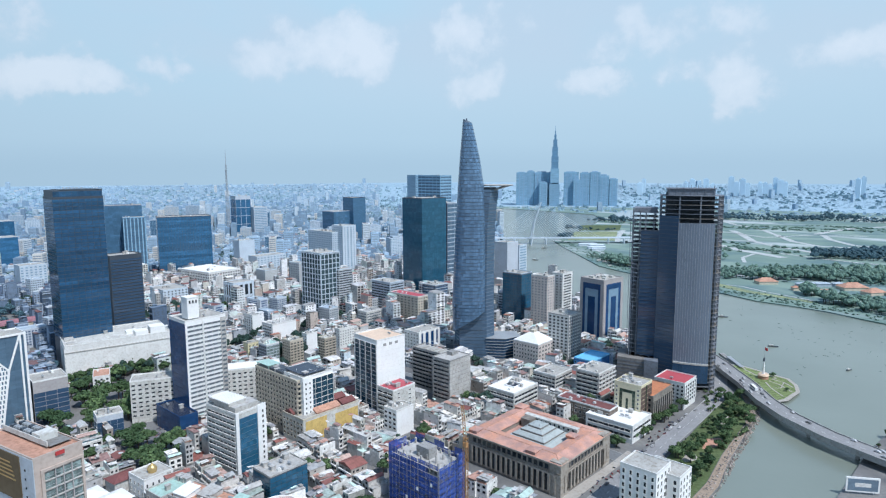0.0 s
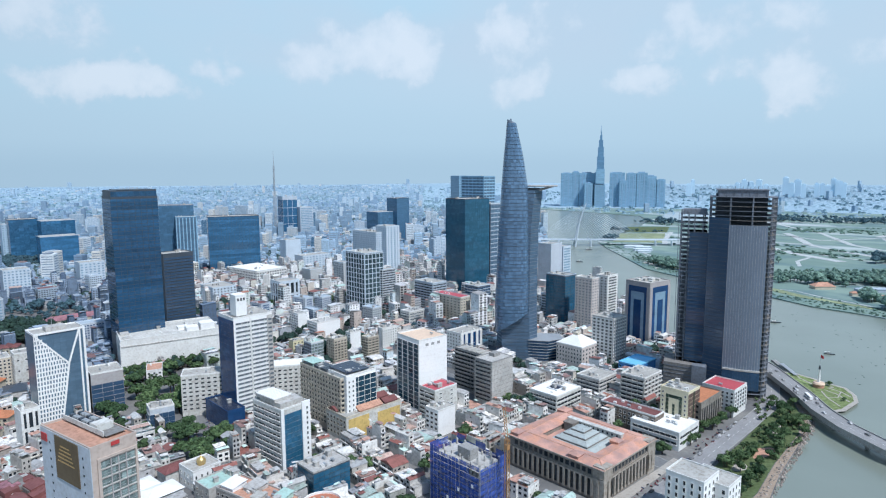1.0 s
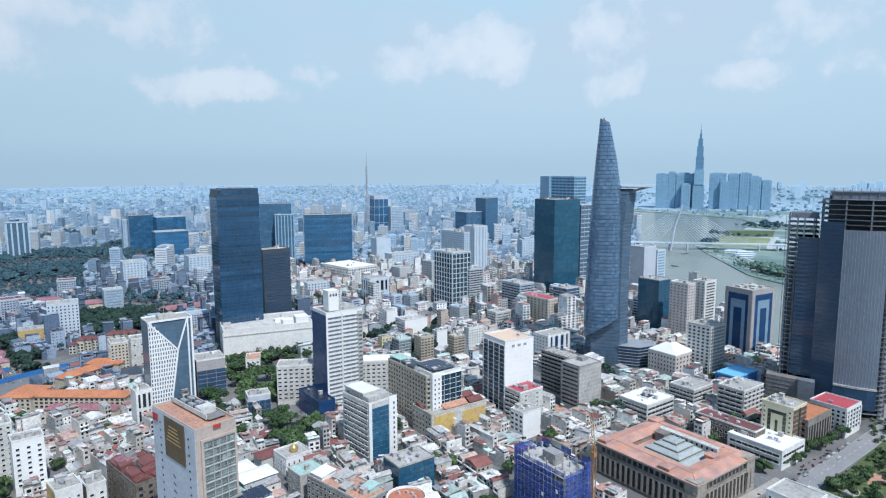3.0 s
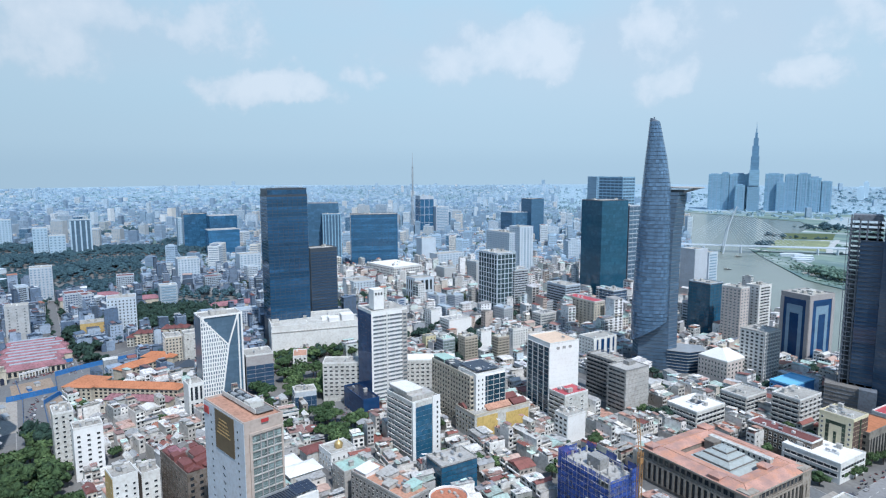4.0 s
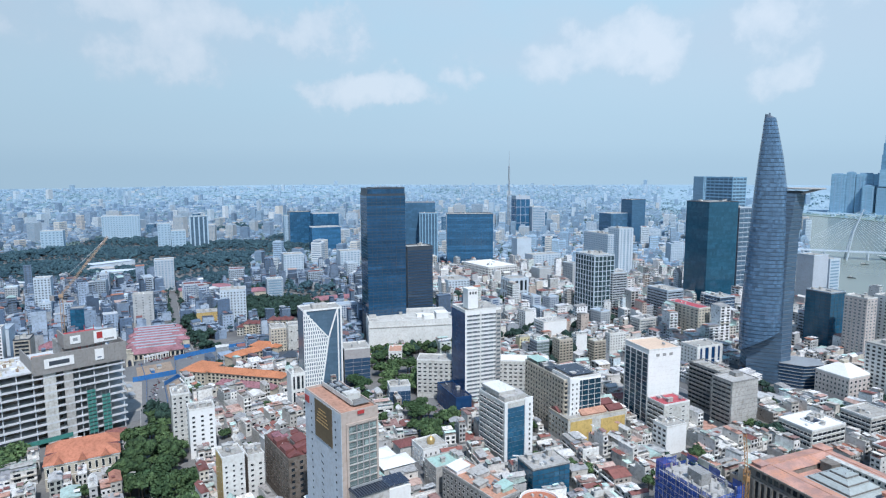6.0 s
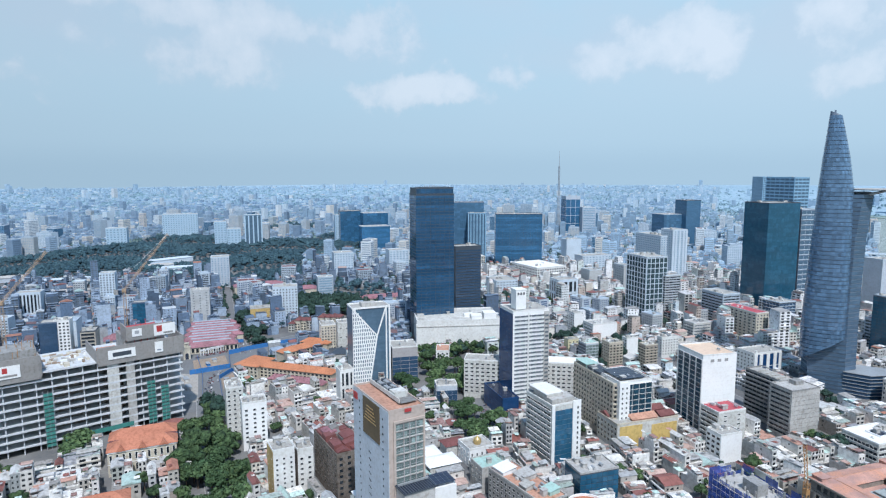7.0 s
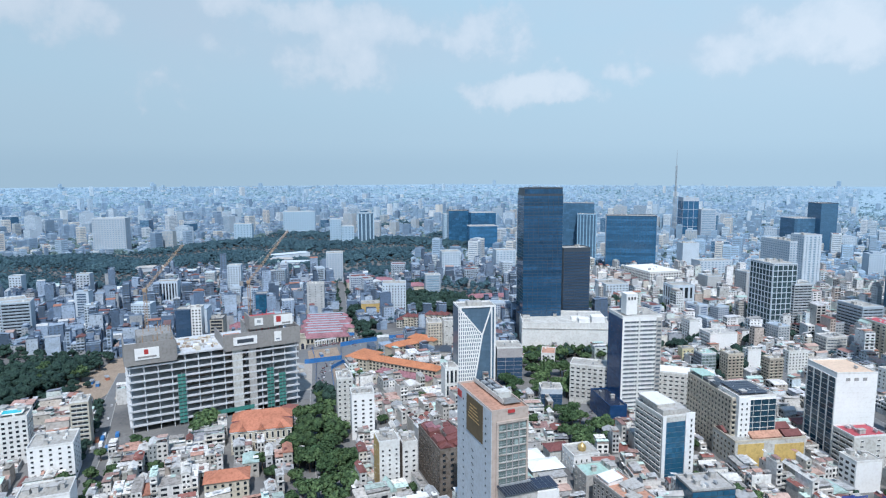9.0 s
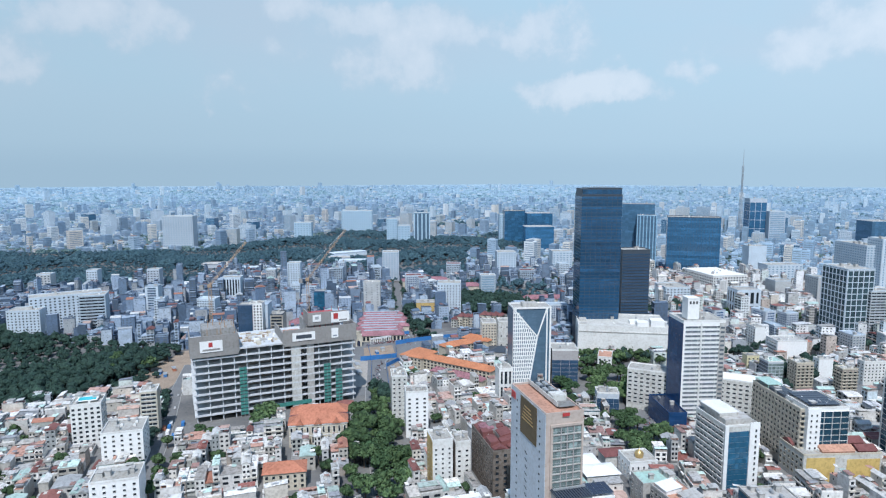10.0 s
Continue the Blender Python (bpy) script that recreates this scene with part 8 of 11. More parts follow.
def house_parts(rng, w, d, floors, add, low=False):
    """One terrace house, w wide and d deep about its centre, its street end to -y; add(kind, bag method, args)."""
    h = floors * FLOOR + rng.uniform(-0.5, 0.6)
    x0, x1, y0, y1 = -w / 2, w / 2, -d / 2, d / 2
    back = rng.random() < 0.35 and floors > 2
    yb = y1 - d * rng.uniform(0.25, 0.45) if back else y1
    hb = h - FLOOR * rng.choice((1, 2)) if back else h
    add("walls", "box", x0, x1, y0, yb, 0, h)
    if back:
        add("walls", "box", x0, x1, yb, y1, 0, hb)
        add("roofs", "shed", x0, x1, yb + 0.05, y1 + 0.3, hb + 0.5, -0.5)
    k = rng.random()
    if k < (0.34 if low else 0.20):
        add("tiles", "gable", x0, x1, y0, yb, h, rng.uniform(1.2, 2.4))
    elif k < (0.68 if low else 0.46):
        add("roofs", "shed", x0 - 0.2, x1 + 0.2, y0 - 0.2, yb + 0.2, h + 0.3, rng.uniform(0.6, 1.6))
    else:
        p = rng.uniform(0.7, 1.1)
        for a in ((x0, x1, y0, y0 + 0.25), (x0, x0 + 0.25, y0 + 0.25, yb), (x1 - 0.25, x1, y0 + 0.25, yb)):
            add("walls", "box", *a, h, h + p)
        add("roofs", "box", x0 + 0.27, x1 - 0.27, y0 + 0.27, yb - 0.02, h, h + 0.12)
        s0 = rng.uniform(y0 + 1, yb - 5) if yb - y0 > 7 else y0 + 0.5
        sd = rng.uniform(3.0, 5.0)
        add("walls", "box", x0 + 0.3, x0 + 0.3 + w * rng.uniform(0.45, 0.9), s0, min(yb, s0 + sd), h + 0.1, h + 2.7)
        add("roofs", "shed", x0 + 0.1, x0 + 0.5 + w * 0.85, s0 - 0.4, min(yb, s0 + sd) + 0.5, h + 2.75, rng.uniform(0.1, 0.7))
        for _ in range(rng.choice((3, 4, 6)) if low else rng.choice((1, 2, 3))):
            u, v = rng.uniform(x0 + 0.6, x1 - 1.6), rng.uniform(y0 + 0.5, yb - 1.8)
            add("roofs", "box", u, u + rng.uniform(0.5, 1.4), v, v + rng.uniform(0.5, 2.4), h + 0.12, h + rng.uniform(0.5, 1.9))
        if rng.random() < 0.7:
            add("roofs", "shed", x0 + 0.2, x1 - 0.2, max(y0 + 0.5, yb - d * 0.35), yb, h + 2.3, 0.4)
        if rng.random() < 0.5:
            add("roofs", "shed", x0 - 0.1, x1 + 0.1, y0 - 0.3, y0 + d * rng.uniform(0.15, 0.3), h + 2.2, rng.uniform(-0.3, 0.6))
        if rng.random() < 0.6:
            u, v = rng.uniform(x0 + 1, x1 - 1), rng.uniform(y0 + 1, yb - 1)
            add("tanks", "box", u - 0.6, u + 0.6, v - 0.6, v + 0.6, h + 0.9, h + 2.3)
    if low:
        # lean-tos and patched sheets at odd heights
        for _ in range(rng.choice((1, 2, 3))):
            u, v, q = rng.uniform(x0, x1 - 2.0), rng.uniform(y0, y1 - 3.0), rng.uniform(0.4, 2.8)
            add("tiles" if rng.random() < 0.3 else "roofs", "shed", u, min(x1 + 0.3, u + rng.uniform(1.6, 3.4)), v, v + rng.uniform(2.0, 4.2), h + 0.2 + q, rng.uniform(-0.5, 0.6))
    nw = 2 if w > 4.6 else 1
    ww, wh = (w - 1.2) / nw * rng.uniform(0.55, 0.85), FLOOR * rng.uniform(0.42, 0.62)
    for f in range(1, floors):
        for i in range(nw):
            u = x0 + w * (i + 0.5) / nw
            z = f * FLOOR + 0.7
            add("glass", "front", u, y0, ww, z, wh)
            if not back or z + wh < hb:
                add("glass", "rear", u, y1, ww * 0.8, z, wh * 0.8)
        if rng.random() < 0.45:
            add("walls", "box", x0 + 0.2, x1 - 0.2, y0 - 1.1, y0 - 0.02, f * FLOOR, f * FLOOR + 0.9)
    if rng.random() < 0.3 or w > 7.5:
        for f in range(1, floors):
            if w > 7.5:
                for q in range(3):
                    add("glass", "side", x1, y0 + d * (q + 0.5) / 3.6, 1.3, f * FLOOR + 1, 1.4)
            add("glass", "side", x1, rng.uniform(y0 + 2, y1 - 2), 1.0, f * FLOOR + 1, 1.1)
            add("glass", "side2", x0, rng.uniform(y0 + 2, y1 - 2), 1.0, f * FLOOR + 1, 1.1)
    return h


M["near_walls"] = island_mat("bright_house_walls", [tuple((x + (t - x) * 0.3) * k for x, t in zip(c, (0.86, 0.81, 0.74))) for c, k in zip(WALLS, itertools.cycle((1.12, 0.85, 1.0, 0.62)))])
M["near_roofs"] = island_mat("bright_house_roofs", [tuple((x + (t - x) * 0.16) * k for x, t in zip(c, (0.80, 0.74, 0.68))) for c, k in zip(ROOFS, itertools.cycle((1.15, 0.8, 1.05, 0.62, 0.95)))], 0.75, 0.42)
M["near_tiles"] = island_mat("bright_pitched_roofs", TILES, 0.75)
# western palette: haze, cloud shade and sun contrast put into the colours
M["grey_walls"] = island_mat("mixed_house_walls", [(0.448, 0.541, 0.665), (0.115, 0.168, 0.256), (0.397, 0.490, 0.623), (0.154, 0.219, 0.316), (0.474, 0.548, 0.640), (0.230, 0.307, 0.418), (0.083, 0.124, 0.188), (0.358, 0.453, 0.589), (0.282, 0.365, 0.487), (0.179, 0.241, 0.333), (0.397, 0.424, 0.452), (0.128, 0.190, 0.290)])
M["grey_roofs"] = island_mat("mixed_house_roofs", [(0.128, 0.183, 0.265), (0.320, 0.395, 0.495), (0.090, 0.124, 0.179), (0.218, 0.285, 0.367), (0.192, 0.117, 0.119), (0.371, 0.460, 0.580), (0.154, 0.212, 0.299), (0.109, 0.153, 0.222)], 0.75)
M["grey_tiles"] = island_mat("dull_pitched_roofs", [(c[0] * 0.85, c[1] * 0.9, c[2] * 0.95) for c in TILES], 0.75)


GAPS = []  # lots left open, where trees stand


def make_city():
    rng = random.Random(11)
    east = {k: Bag() for k in ("walls", "roofs", "tiles", "tanks", "glass")}
    west, near = {k: Bag() for k in east}, {k: Bag() for k in east}
    lots = []
    size = 128.0
    for zone in (0, 1):
        base = 0.0 if zone == 0 else radians(12)
        for i in range(-12, 1):
            for j in range(-10, 11):
                # one quarter: rows of lots back to back, turned a little against its neighbours
                turn = base + radians(rng.uniform(-5, 5)) + (math.pi / 2 if rng.random() < 0.5 else 0)
                ccx, ccy = (i + 0.5) * size, (j + 0.5) * size
                gx, gy = ccx * math.cos(base) - ccy * math.sin(base), ccx * math.sin(base) + ccy * math.cos(base)
                if math.hypot(gx, gy) > 1420:
                    continue
                c, s = math.cos(turn), math.sin(turn)
                tall = rng.choice((0, 0, 0, 1, 1, -1))
                v = -size / 2 + 4 + rng.uniform(0, 6)
                lane = False
                while v < size / 2 - 8:
                    dep = rng.uniform(11.5, 17.5)
                    u = -size / 2 + 4 + rng.uniform(0, 5)
                    while u < size / 2 - 4:
                        w = rng.choice((3.8, 4.2, 4.5, 5.0, 5.6, 6.5, 8.0, 10.5, 14.0)) * rng.uniform(0.95, 1.08)
                        d2 = dep - rng.uniform(0, 3.0)
                        lx, ly = u + w / 2, v + dep / 2 + rng.uniform(-0.8, 0.8)
                        u += w + (rng.uniform(0, 0.08) if rng.random() < 0.9 else rng.uniform(1.5, 6))
                        x, y = gx + lx * c - ly * s, gy + lx * s + ly * c
                        r = math.hypot(x, y)
                        if r < 235 or r > 1275 or (y < 95) != (zone == 1):
                            continue
                        az = math.degrees(math.atan2(-x, y)) - GRID
                        if az < -44 or az > 90:
                            continue
                        if not free(x, y, min(w, 6) / 2):
                            continue
                        if rng.random() < (0.11 if r < 620 or zone == 1 else 0.09):
                            GAPS.append((x, y))
                            continue
                        lots.append((r, x, y, turn + (math.pi if lane else 0), w, d2, tall))
                    v += dep + (rng.uniform(4.0, 7.0) if lane else rng.uniform(0.0, 1.2))
                    lane = not lane
    lots.sort()
    singles = [q for q in lots if q[0] > 300][:126]
    chosen = set(singles)
    proto_win = {}
    for lot in lots:
        r, x, y, turn, w, dep, tall = lot
        if r < 540:
            floors = rng.choice((2, 2, 2, 3, 3, 3, 3, 4, 5)) if w < 7 else rng.choice((1, 2, 2, 2, 3))
        elif w < 7:
            floors = min(max(1, tall + rng.choice((2, 2, 3, 3, 4, 4, 5, 6))), 4 if r < 760 else 9)
        else:
            floors = rng.choice((1, 2, 3, 3, 4, 5, 6, 8)) if r > 760 else rng.choice((1, 2, 2, 3, 3, 4))
        if r > 760 and rng.random() < 0.07:
            floors += rng.choice((3, 5, 7))
        m = placer(x, y, turn)
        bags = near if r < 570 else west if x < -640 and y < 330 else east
        if lot in chosen:
            wall = rng.choice(("white", "offwhite", "bright", "bright", "palecon", "white", "concrete", "offwhite", "cream"))
            roofm = rng.choice(("deck", "steel", "bright", "palecon", "tealroof", "steel"))
            tile = rng.choice(("tile", "maroon", "offwhite", "bright", "bright", "steel", "tealroof", "offwhite"))
            label = {"white": "white", "offwhite": "weathered white", "bright": "freshly painted white", "palecon": "pale grey concrete", "cream": "cream", "concrete": "stained grey"}[wall] + " narrow terrace house with a crowded rooftop"
            root = thing("house", label, "house", x, y, math.degrees(turn), 0, "terrace houses")
            local = lambda a, b, z: (a, b, z)
            mine = {k: Bag() for k in bags}
            tin = rng.choice(("maroon", "tealroof", "steel", "bright", "offwhite", "bright", "offwhite", "steel", "paletile"))

            def add(kind, how, *a):
                if kind == "glass":
                    u, v, ww, z, wh = a
                    me = window_mesh(round(ww * 2) / 2, round(wh * 2) / 2, "g_win", "white")
                    ang = {"front": 0, "rear": 180, "side": 90, "side2": -90}[how]
                    t = turn + radians(ang)
                    if x * math.sin(t) - y * math.cos(t) > 0:  # windows that face away from the camera are left out
                        return
                    piece("window", me, root, pose(u, v, z, 0, 0, ang))
                elif kind == "tanks":
                    bm = bmesh.new()
                    u0, u1, v0, v1, z0, z1 = a
                    tube(bm, (u0, (v0 + v1) / 2, z0 + 0.7), (u1 + 0.6, (v0 + v1) / 2, z0 + 0.7), 0.6, n=8)
                    box(bm, u0, u1, v0 + 0.3, v1 - 0.3, z0 - 0.9, z0 + 0.1)
                    part("water_tank", bm, "steel", root)
                elif how == "box":
                    mine[kind].box(local, *a)
                elif how == "gable":
                    mine[kind].gable(local, *a)
                elif kind == "tiles":
                    mine[kind].shed(local, *a)
                else:
                    shed = Bag()
                    shed.shed(local, *a)
                    part("tin_roof", shed.mesh("tin_roof", tin), tin, root)
            house_parts(rng, w, dep, floors, add, r < 540)
            for kind, nm, mt in (("walls", "wall", wall), ("roofs", "roof", roofm), ("tiles", "pitched_roof", tile)):
                if mine[kind].n:
                    part(nm, mine[kind].mesh(nm, mt), mt, root)
        else:
            def add(kind, how, *a):
                bag = bags[kind]
                if kind == "glass":
                    u, v, ww, z, wh = a
                    e = 0.07
                    if how == "front":
                        bag.quad([m(u - ww / 2, v - e, z), m(u + ww / 2, v - e, z), m(u + ww / 2, v - e, z + wh), m(u - ww / 2, v - e, z + wh)])
                    elif how == "rear":
                        bag.quad([m(u + ww / 2, v + e, z), m(u - ww / 2, v + e, z), m(u - ww / 2, v + e, z + wh), m(u + ww / 2, v + e, z + wh)])
                    elif how == "side":
                        bag.quad([m(u + e, v - ww / 2, z), m(u + e, v + ww / 2, z), m(u + e, v + ww / 2, z + wh), m(u + e, v - ww / 2, z + wh)])
                    else:
                        bag.quad([m(u - e, v + ww / 2, z), m(u - e, v - ww / 2, z), m(u - e, v - ww / 2, z + wh), m(u - e, v + ww / 2, z + wh)])
                elif how == "box":
                    bag.box(m, *a)
                elif how == "gable":
                    bag.gable(m, *a)
                else:
                    bag.shed(m, *a)
            house_parts(rng, w, dep, floors, add, r < 540)
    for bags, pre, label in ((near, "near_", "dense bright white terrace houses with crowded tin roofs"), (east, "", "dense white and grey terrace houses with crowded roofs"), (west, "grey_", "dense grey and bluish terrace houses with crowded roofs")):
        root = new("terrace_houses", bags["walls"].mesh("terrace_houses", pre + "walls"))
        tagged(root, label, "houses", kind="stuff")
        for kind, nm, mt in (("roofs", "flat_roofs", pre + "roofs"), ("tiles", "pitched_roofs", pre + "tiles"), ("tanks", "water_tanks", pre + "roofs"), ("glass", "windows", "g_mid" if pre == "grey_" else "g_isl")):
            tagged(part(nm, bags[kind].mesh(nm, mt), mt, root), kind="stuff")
    return lots


def mid_rises():
    """Flats and offices that stand out of the terrace quarters."""
    rng = random.Random(77)
    made = 0
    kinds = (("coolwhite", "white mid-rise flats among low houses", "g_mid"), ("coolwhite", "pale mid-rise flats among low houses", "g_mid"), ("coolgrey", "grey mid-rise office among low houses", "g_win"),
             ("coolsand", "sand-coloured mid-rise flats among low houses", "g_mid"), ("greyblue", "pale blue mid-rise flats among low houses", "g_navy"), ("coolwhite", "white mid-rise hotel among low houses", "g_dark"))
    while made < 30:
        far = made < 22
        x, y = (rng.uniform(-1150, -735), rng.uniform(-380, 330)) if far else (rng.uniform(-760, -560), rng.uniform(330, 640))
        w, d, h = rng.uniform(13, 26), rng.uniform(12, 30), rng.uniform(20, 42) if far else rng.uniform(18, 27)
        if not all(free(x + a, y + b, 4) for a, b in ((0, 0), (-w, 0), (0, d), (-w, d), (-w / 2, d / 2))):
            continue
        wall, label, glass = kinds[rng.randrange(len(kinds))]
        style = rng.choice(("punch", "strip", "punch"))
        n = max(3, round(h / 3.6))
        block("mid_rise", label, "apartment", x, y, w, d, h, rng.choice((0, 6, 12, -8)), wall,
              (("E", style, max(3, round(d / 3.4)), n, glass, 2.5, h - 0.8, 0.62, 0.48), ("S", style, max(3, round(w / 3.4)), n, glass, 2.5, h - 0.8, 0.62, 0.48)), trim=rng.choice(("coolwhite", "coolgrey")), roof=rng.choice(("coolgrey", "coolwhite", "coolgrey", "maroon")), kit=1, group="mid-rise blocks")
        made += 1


mid_rises()
make_city()


def far_city():
    """Blocks beyond the near quarters, smaller detail with distance."""
    rng = random.Random(21)
    bands = [(Bag(), Bag(), Bag()) for _ in range(6)]
    dusk = (Bag(), Bag(), Bag())
    green, pale_green, skyline, slopes, pale = Bag(), Bag(), Bag(), (Bag(), Bag()), (Bag(), Bag())
    r = 1262.0
    while r < 4820:
        step = 12.5 + (r - 1262) * 0.0064
        n = int(radians(140) * r / step)
        for i in range(n):
            az = radians(-48 + 142 * (i + rng.uniform(0, 0.9)) / n + GRID)
            rr = r + rng.uniform(-0.45, 0.45) * step
            x, y = -math.sin(az) * rr, math.cos(az) * rr
            over = not inside(x, y, CITY_SIDE)
            if over:
                if inside(x, y, FAR_SHORE + [(-4900, 4900), (4900, 4900)]):
                    if rr < 2900 and not (x < -1350 and y > 2620):
                        continue
                    if rr < 3600 and rng.random() < 0.75:
                        continue
                else:
                    continue
            if any(inside(x, y, g) for g in GROVES[:4]):
                continue
            if rr < 2200 and any((x - k[0] + k[2] / 2) ** 2 + (y - k[1] - k[3] / 2) ** 2 < (max(k[2], k[3]) * 0.7 + 8) ** 2 for k in KEEP_OUT):
                continue
            z = far_z(rr) - 1
            side = 3 if math.degrees(az) - 78 + rng.uniform(-16, 16) > 0 else 0  # the western colours carry a duller painted haze
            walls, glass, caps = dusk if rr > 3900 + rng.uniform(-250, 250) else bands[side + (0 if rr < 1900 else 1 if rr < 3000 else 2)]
            m = placer(x, y, rng.choice((-0.74, -0.66, -0.8, -0.58)) + rng.uniform(-0.06, 0.06))
            k = rng.random()
            lush = math.sin(x * 0.0061 + 1.3 * math.sin(y * 0.0043)) * math.sin(y * 0.0052 + 1.7 * math.sin(x * 0.0037))
            if rr < 4600 and k < (0.36 if side and rr < 2000 else 0.15 if side else 0.12) + 0.5 * max(0.0, lush - 0.25):
                for _ in range(3):
                    a, b, h = rng.uniform(5, 11) * (1 + max(0, rr - 2400) / 2600), rng.uniform(5, 11), rng.uniform(7, 13)
                    u, v = rng.uniform(-9, 9), rng.uniform(-9, 9)
                    (green if rr < 2500 else pale_green).add([m(u - a, v, z), m(u, v - b, z), m(u + a, v, z), m(u, v + b, z), m(u - a * 0.5, v - b * 0.4, z + h * 0.8), m(u + a * 0.5, v - b * 0.35, z + h), m(u + a * 0.4, v + b * 0.4, z + h * 0.75), m(u - a * 0.4, v + b * 0.5, z + h * 0.9)],
                              [(0, 1, 5, 4), (1, 2, 6, 5), (2, 3, 7, 6), (3, 0, 4, 7), (4, 5, 6, 7)])
                continue
            f = min(1.5, 0.8 + (rr - 1262) / 3500)
            a, b = rng.uniform(3.4, 8.5) * f, rng.uniform(3.4, 8) * f
            h = rng.uniform(6, 15)
            if rr > 2400:
                h = rng.uniform(5, 11)
            if k > (0.982 if rr < 2400 else 0.990):
                h = rng.uniform(24, 50)
                a, b = rng.uniform(6, 12), rng.uniform(6, 12)
            elif k > (0.90 if rr < 2400 else 0.955):
                h = rng.uniform(14, 24)
            if rr > 2850 and h < 24 and math.degrees(az) < 48:  # tapered shape: its slopes even out sun and shade as haze does
                m = placer(x, y, az + rng.uniform(-0.25, 0.1))
                slopes[rr > 3450 + rng.uniform(-150, 150)].add([m(-a, -b, z), m(a, -b, z), m(a, b, z), m(-a, b, z), m(-a * 0.45, -b * 0.3, z + h * 0.55), m(a * 0.45, -b * 0.3, z + h * 0.55), m(a * 0.45, b * 0.3, z + h * 0.55), m(-a * 0.45, b * 0.3, z + h * 0.55)], [(0, 1, 5, 4), (1, 2, 6, 5), (2, 3, 7, 6), (3, 0, 4, 7), (4, 5, 6, 7)])
                continue
            if rng.random() < (0.15 if rr < 2800 else 0.08):
                walls = pale[rr > 2800]
                h *= rng.uniform(1.0, 1.5)
                if rng.random() < 0.06:
                    h, a, b = rng.uniform(34, 62), rng.uniform(8, 17), rng.uniform(7, 11)
            walls.box(m, -a, a, -b, b, z, z + h)
            if rr < 3000 or k > 0.7:
                caps.box(m, -a * 0.6, a * rng.uniform(0.2, 0.8), -b * 0.7, b * 0.5, z + h, z + h + rng.uniform(0.6, 2.6))
            if rr < 2600 or k > 0.985:
                nf = max(2, int(h / 4.5))
                for fl in range(nf):
                    zz = z + 1.5 + fl * (h - 2) / nf
                    # bands only on the two sides that face the camera
                    p, q = m(0, -1, 0), m(1, 0, 0)
                    sgn = 1 if p[0] * p[0] + p[1] * p[1] < rr * rr else -1
                    glass.quad([m(-a * 0.85 * sgn, -(b + 0.15) * sgn, zz), m(a * 0.85 * sgn, -(b + 0.15) * sgn, zz), m(a * 0.85 * sgn, -(b + 0.15) * sgn, zz + 1.4), m(-a * 0.85 * sgn, -(b + 0.15) * sgn, zz + 1.4)])
                    sgn = 1 if q[0] * q[0] + q[1] * q[1] < rr * rr else -1
                    glass.quad([m((a + 0.15) * sgn, -b * 0.85 * sgn, zz), m((a + 0.15) * sgn, b * 0.85 * sgn, zz), m((a + 0.15) * sgn, b * 0.85 * sgn, zz + 1.4), m((a + 0.15) * sgn, -b * 0.85 * sgn, zz + 1.4)])
        r += step
    # clusters of far towers turned to the camera, haze put into their colour
    for yaw0, yaw1, n in ((21.0, 18.3, 5), (17.4, 15.7, 4), (15.2, 13.0, 6), (8.5, 7.8, 2), (24.6, 24.0, 2)):
        for i in range(n):
            az = radians(yaw0 + (yaw1 - yaw0) * (i + 0.5) / n)
            rr = 4200 + rng.uniform(-120, 120)
            m = placer(-math.sin(az) * rr, math.cos(az) * rr, az + rng.uniform(-0.12, 0.0))
            z, h, a, b = far_z(rr) - 1, rng.uniform(70, 108), rng.uniform(11, 19), rng.uniform(9, 14)
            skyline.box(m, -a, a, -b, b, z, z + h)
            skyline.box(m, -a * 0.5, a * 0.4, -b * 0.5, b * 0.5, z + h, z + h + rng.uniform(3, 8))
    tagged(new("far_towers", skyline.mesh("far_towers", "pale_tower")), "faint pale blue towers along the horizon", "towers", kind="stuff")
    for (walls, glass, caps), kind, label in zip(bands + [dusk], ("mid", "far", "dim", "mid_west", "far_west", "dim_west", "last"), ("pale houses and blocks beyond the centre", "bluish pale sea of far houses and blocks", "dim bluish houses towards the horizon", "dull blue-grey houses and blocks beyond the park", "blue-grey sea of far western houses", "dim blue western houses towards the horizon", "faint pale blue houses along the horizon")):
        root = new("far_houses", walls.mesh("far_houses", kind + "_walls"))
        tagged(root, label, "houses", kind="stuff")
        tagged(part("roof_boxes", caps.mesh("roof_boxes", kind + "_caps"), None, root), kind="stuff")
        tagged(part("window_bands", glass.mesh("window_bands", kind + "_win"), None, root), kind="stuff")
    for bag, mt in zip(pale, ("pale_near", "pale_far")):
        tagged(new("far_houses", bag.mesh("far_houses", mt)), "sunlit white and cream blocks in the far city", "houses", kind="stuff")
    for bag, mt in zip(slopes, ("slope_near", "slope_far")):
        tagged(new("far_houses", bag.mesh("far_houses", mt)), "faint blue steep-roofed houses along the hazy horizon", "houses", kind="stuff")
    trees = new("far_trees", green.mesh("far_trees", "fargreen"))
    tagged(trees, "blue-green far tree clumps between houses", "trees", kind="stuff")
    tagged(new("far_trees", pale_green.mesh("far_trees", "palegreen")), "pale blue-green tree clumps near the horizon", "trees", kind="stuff")


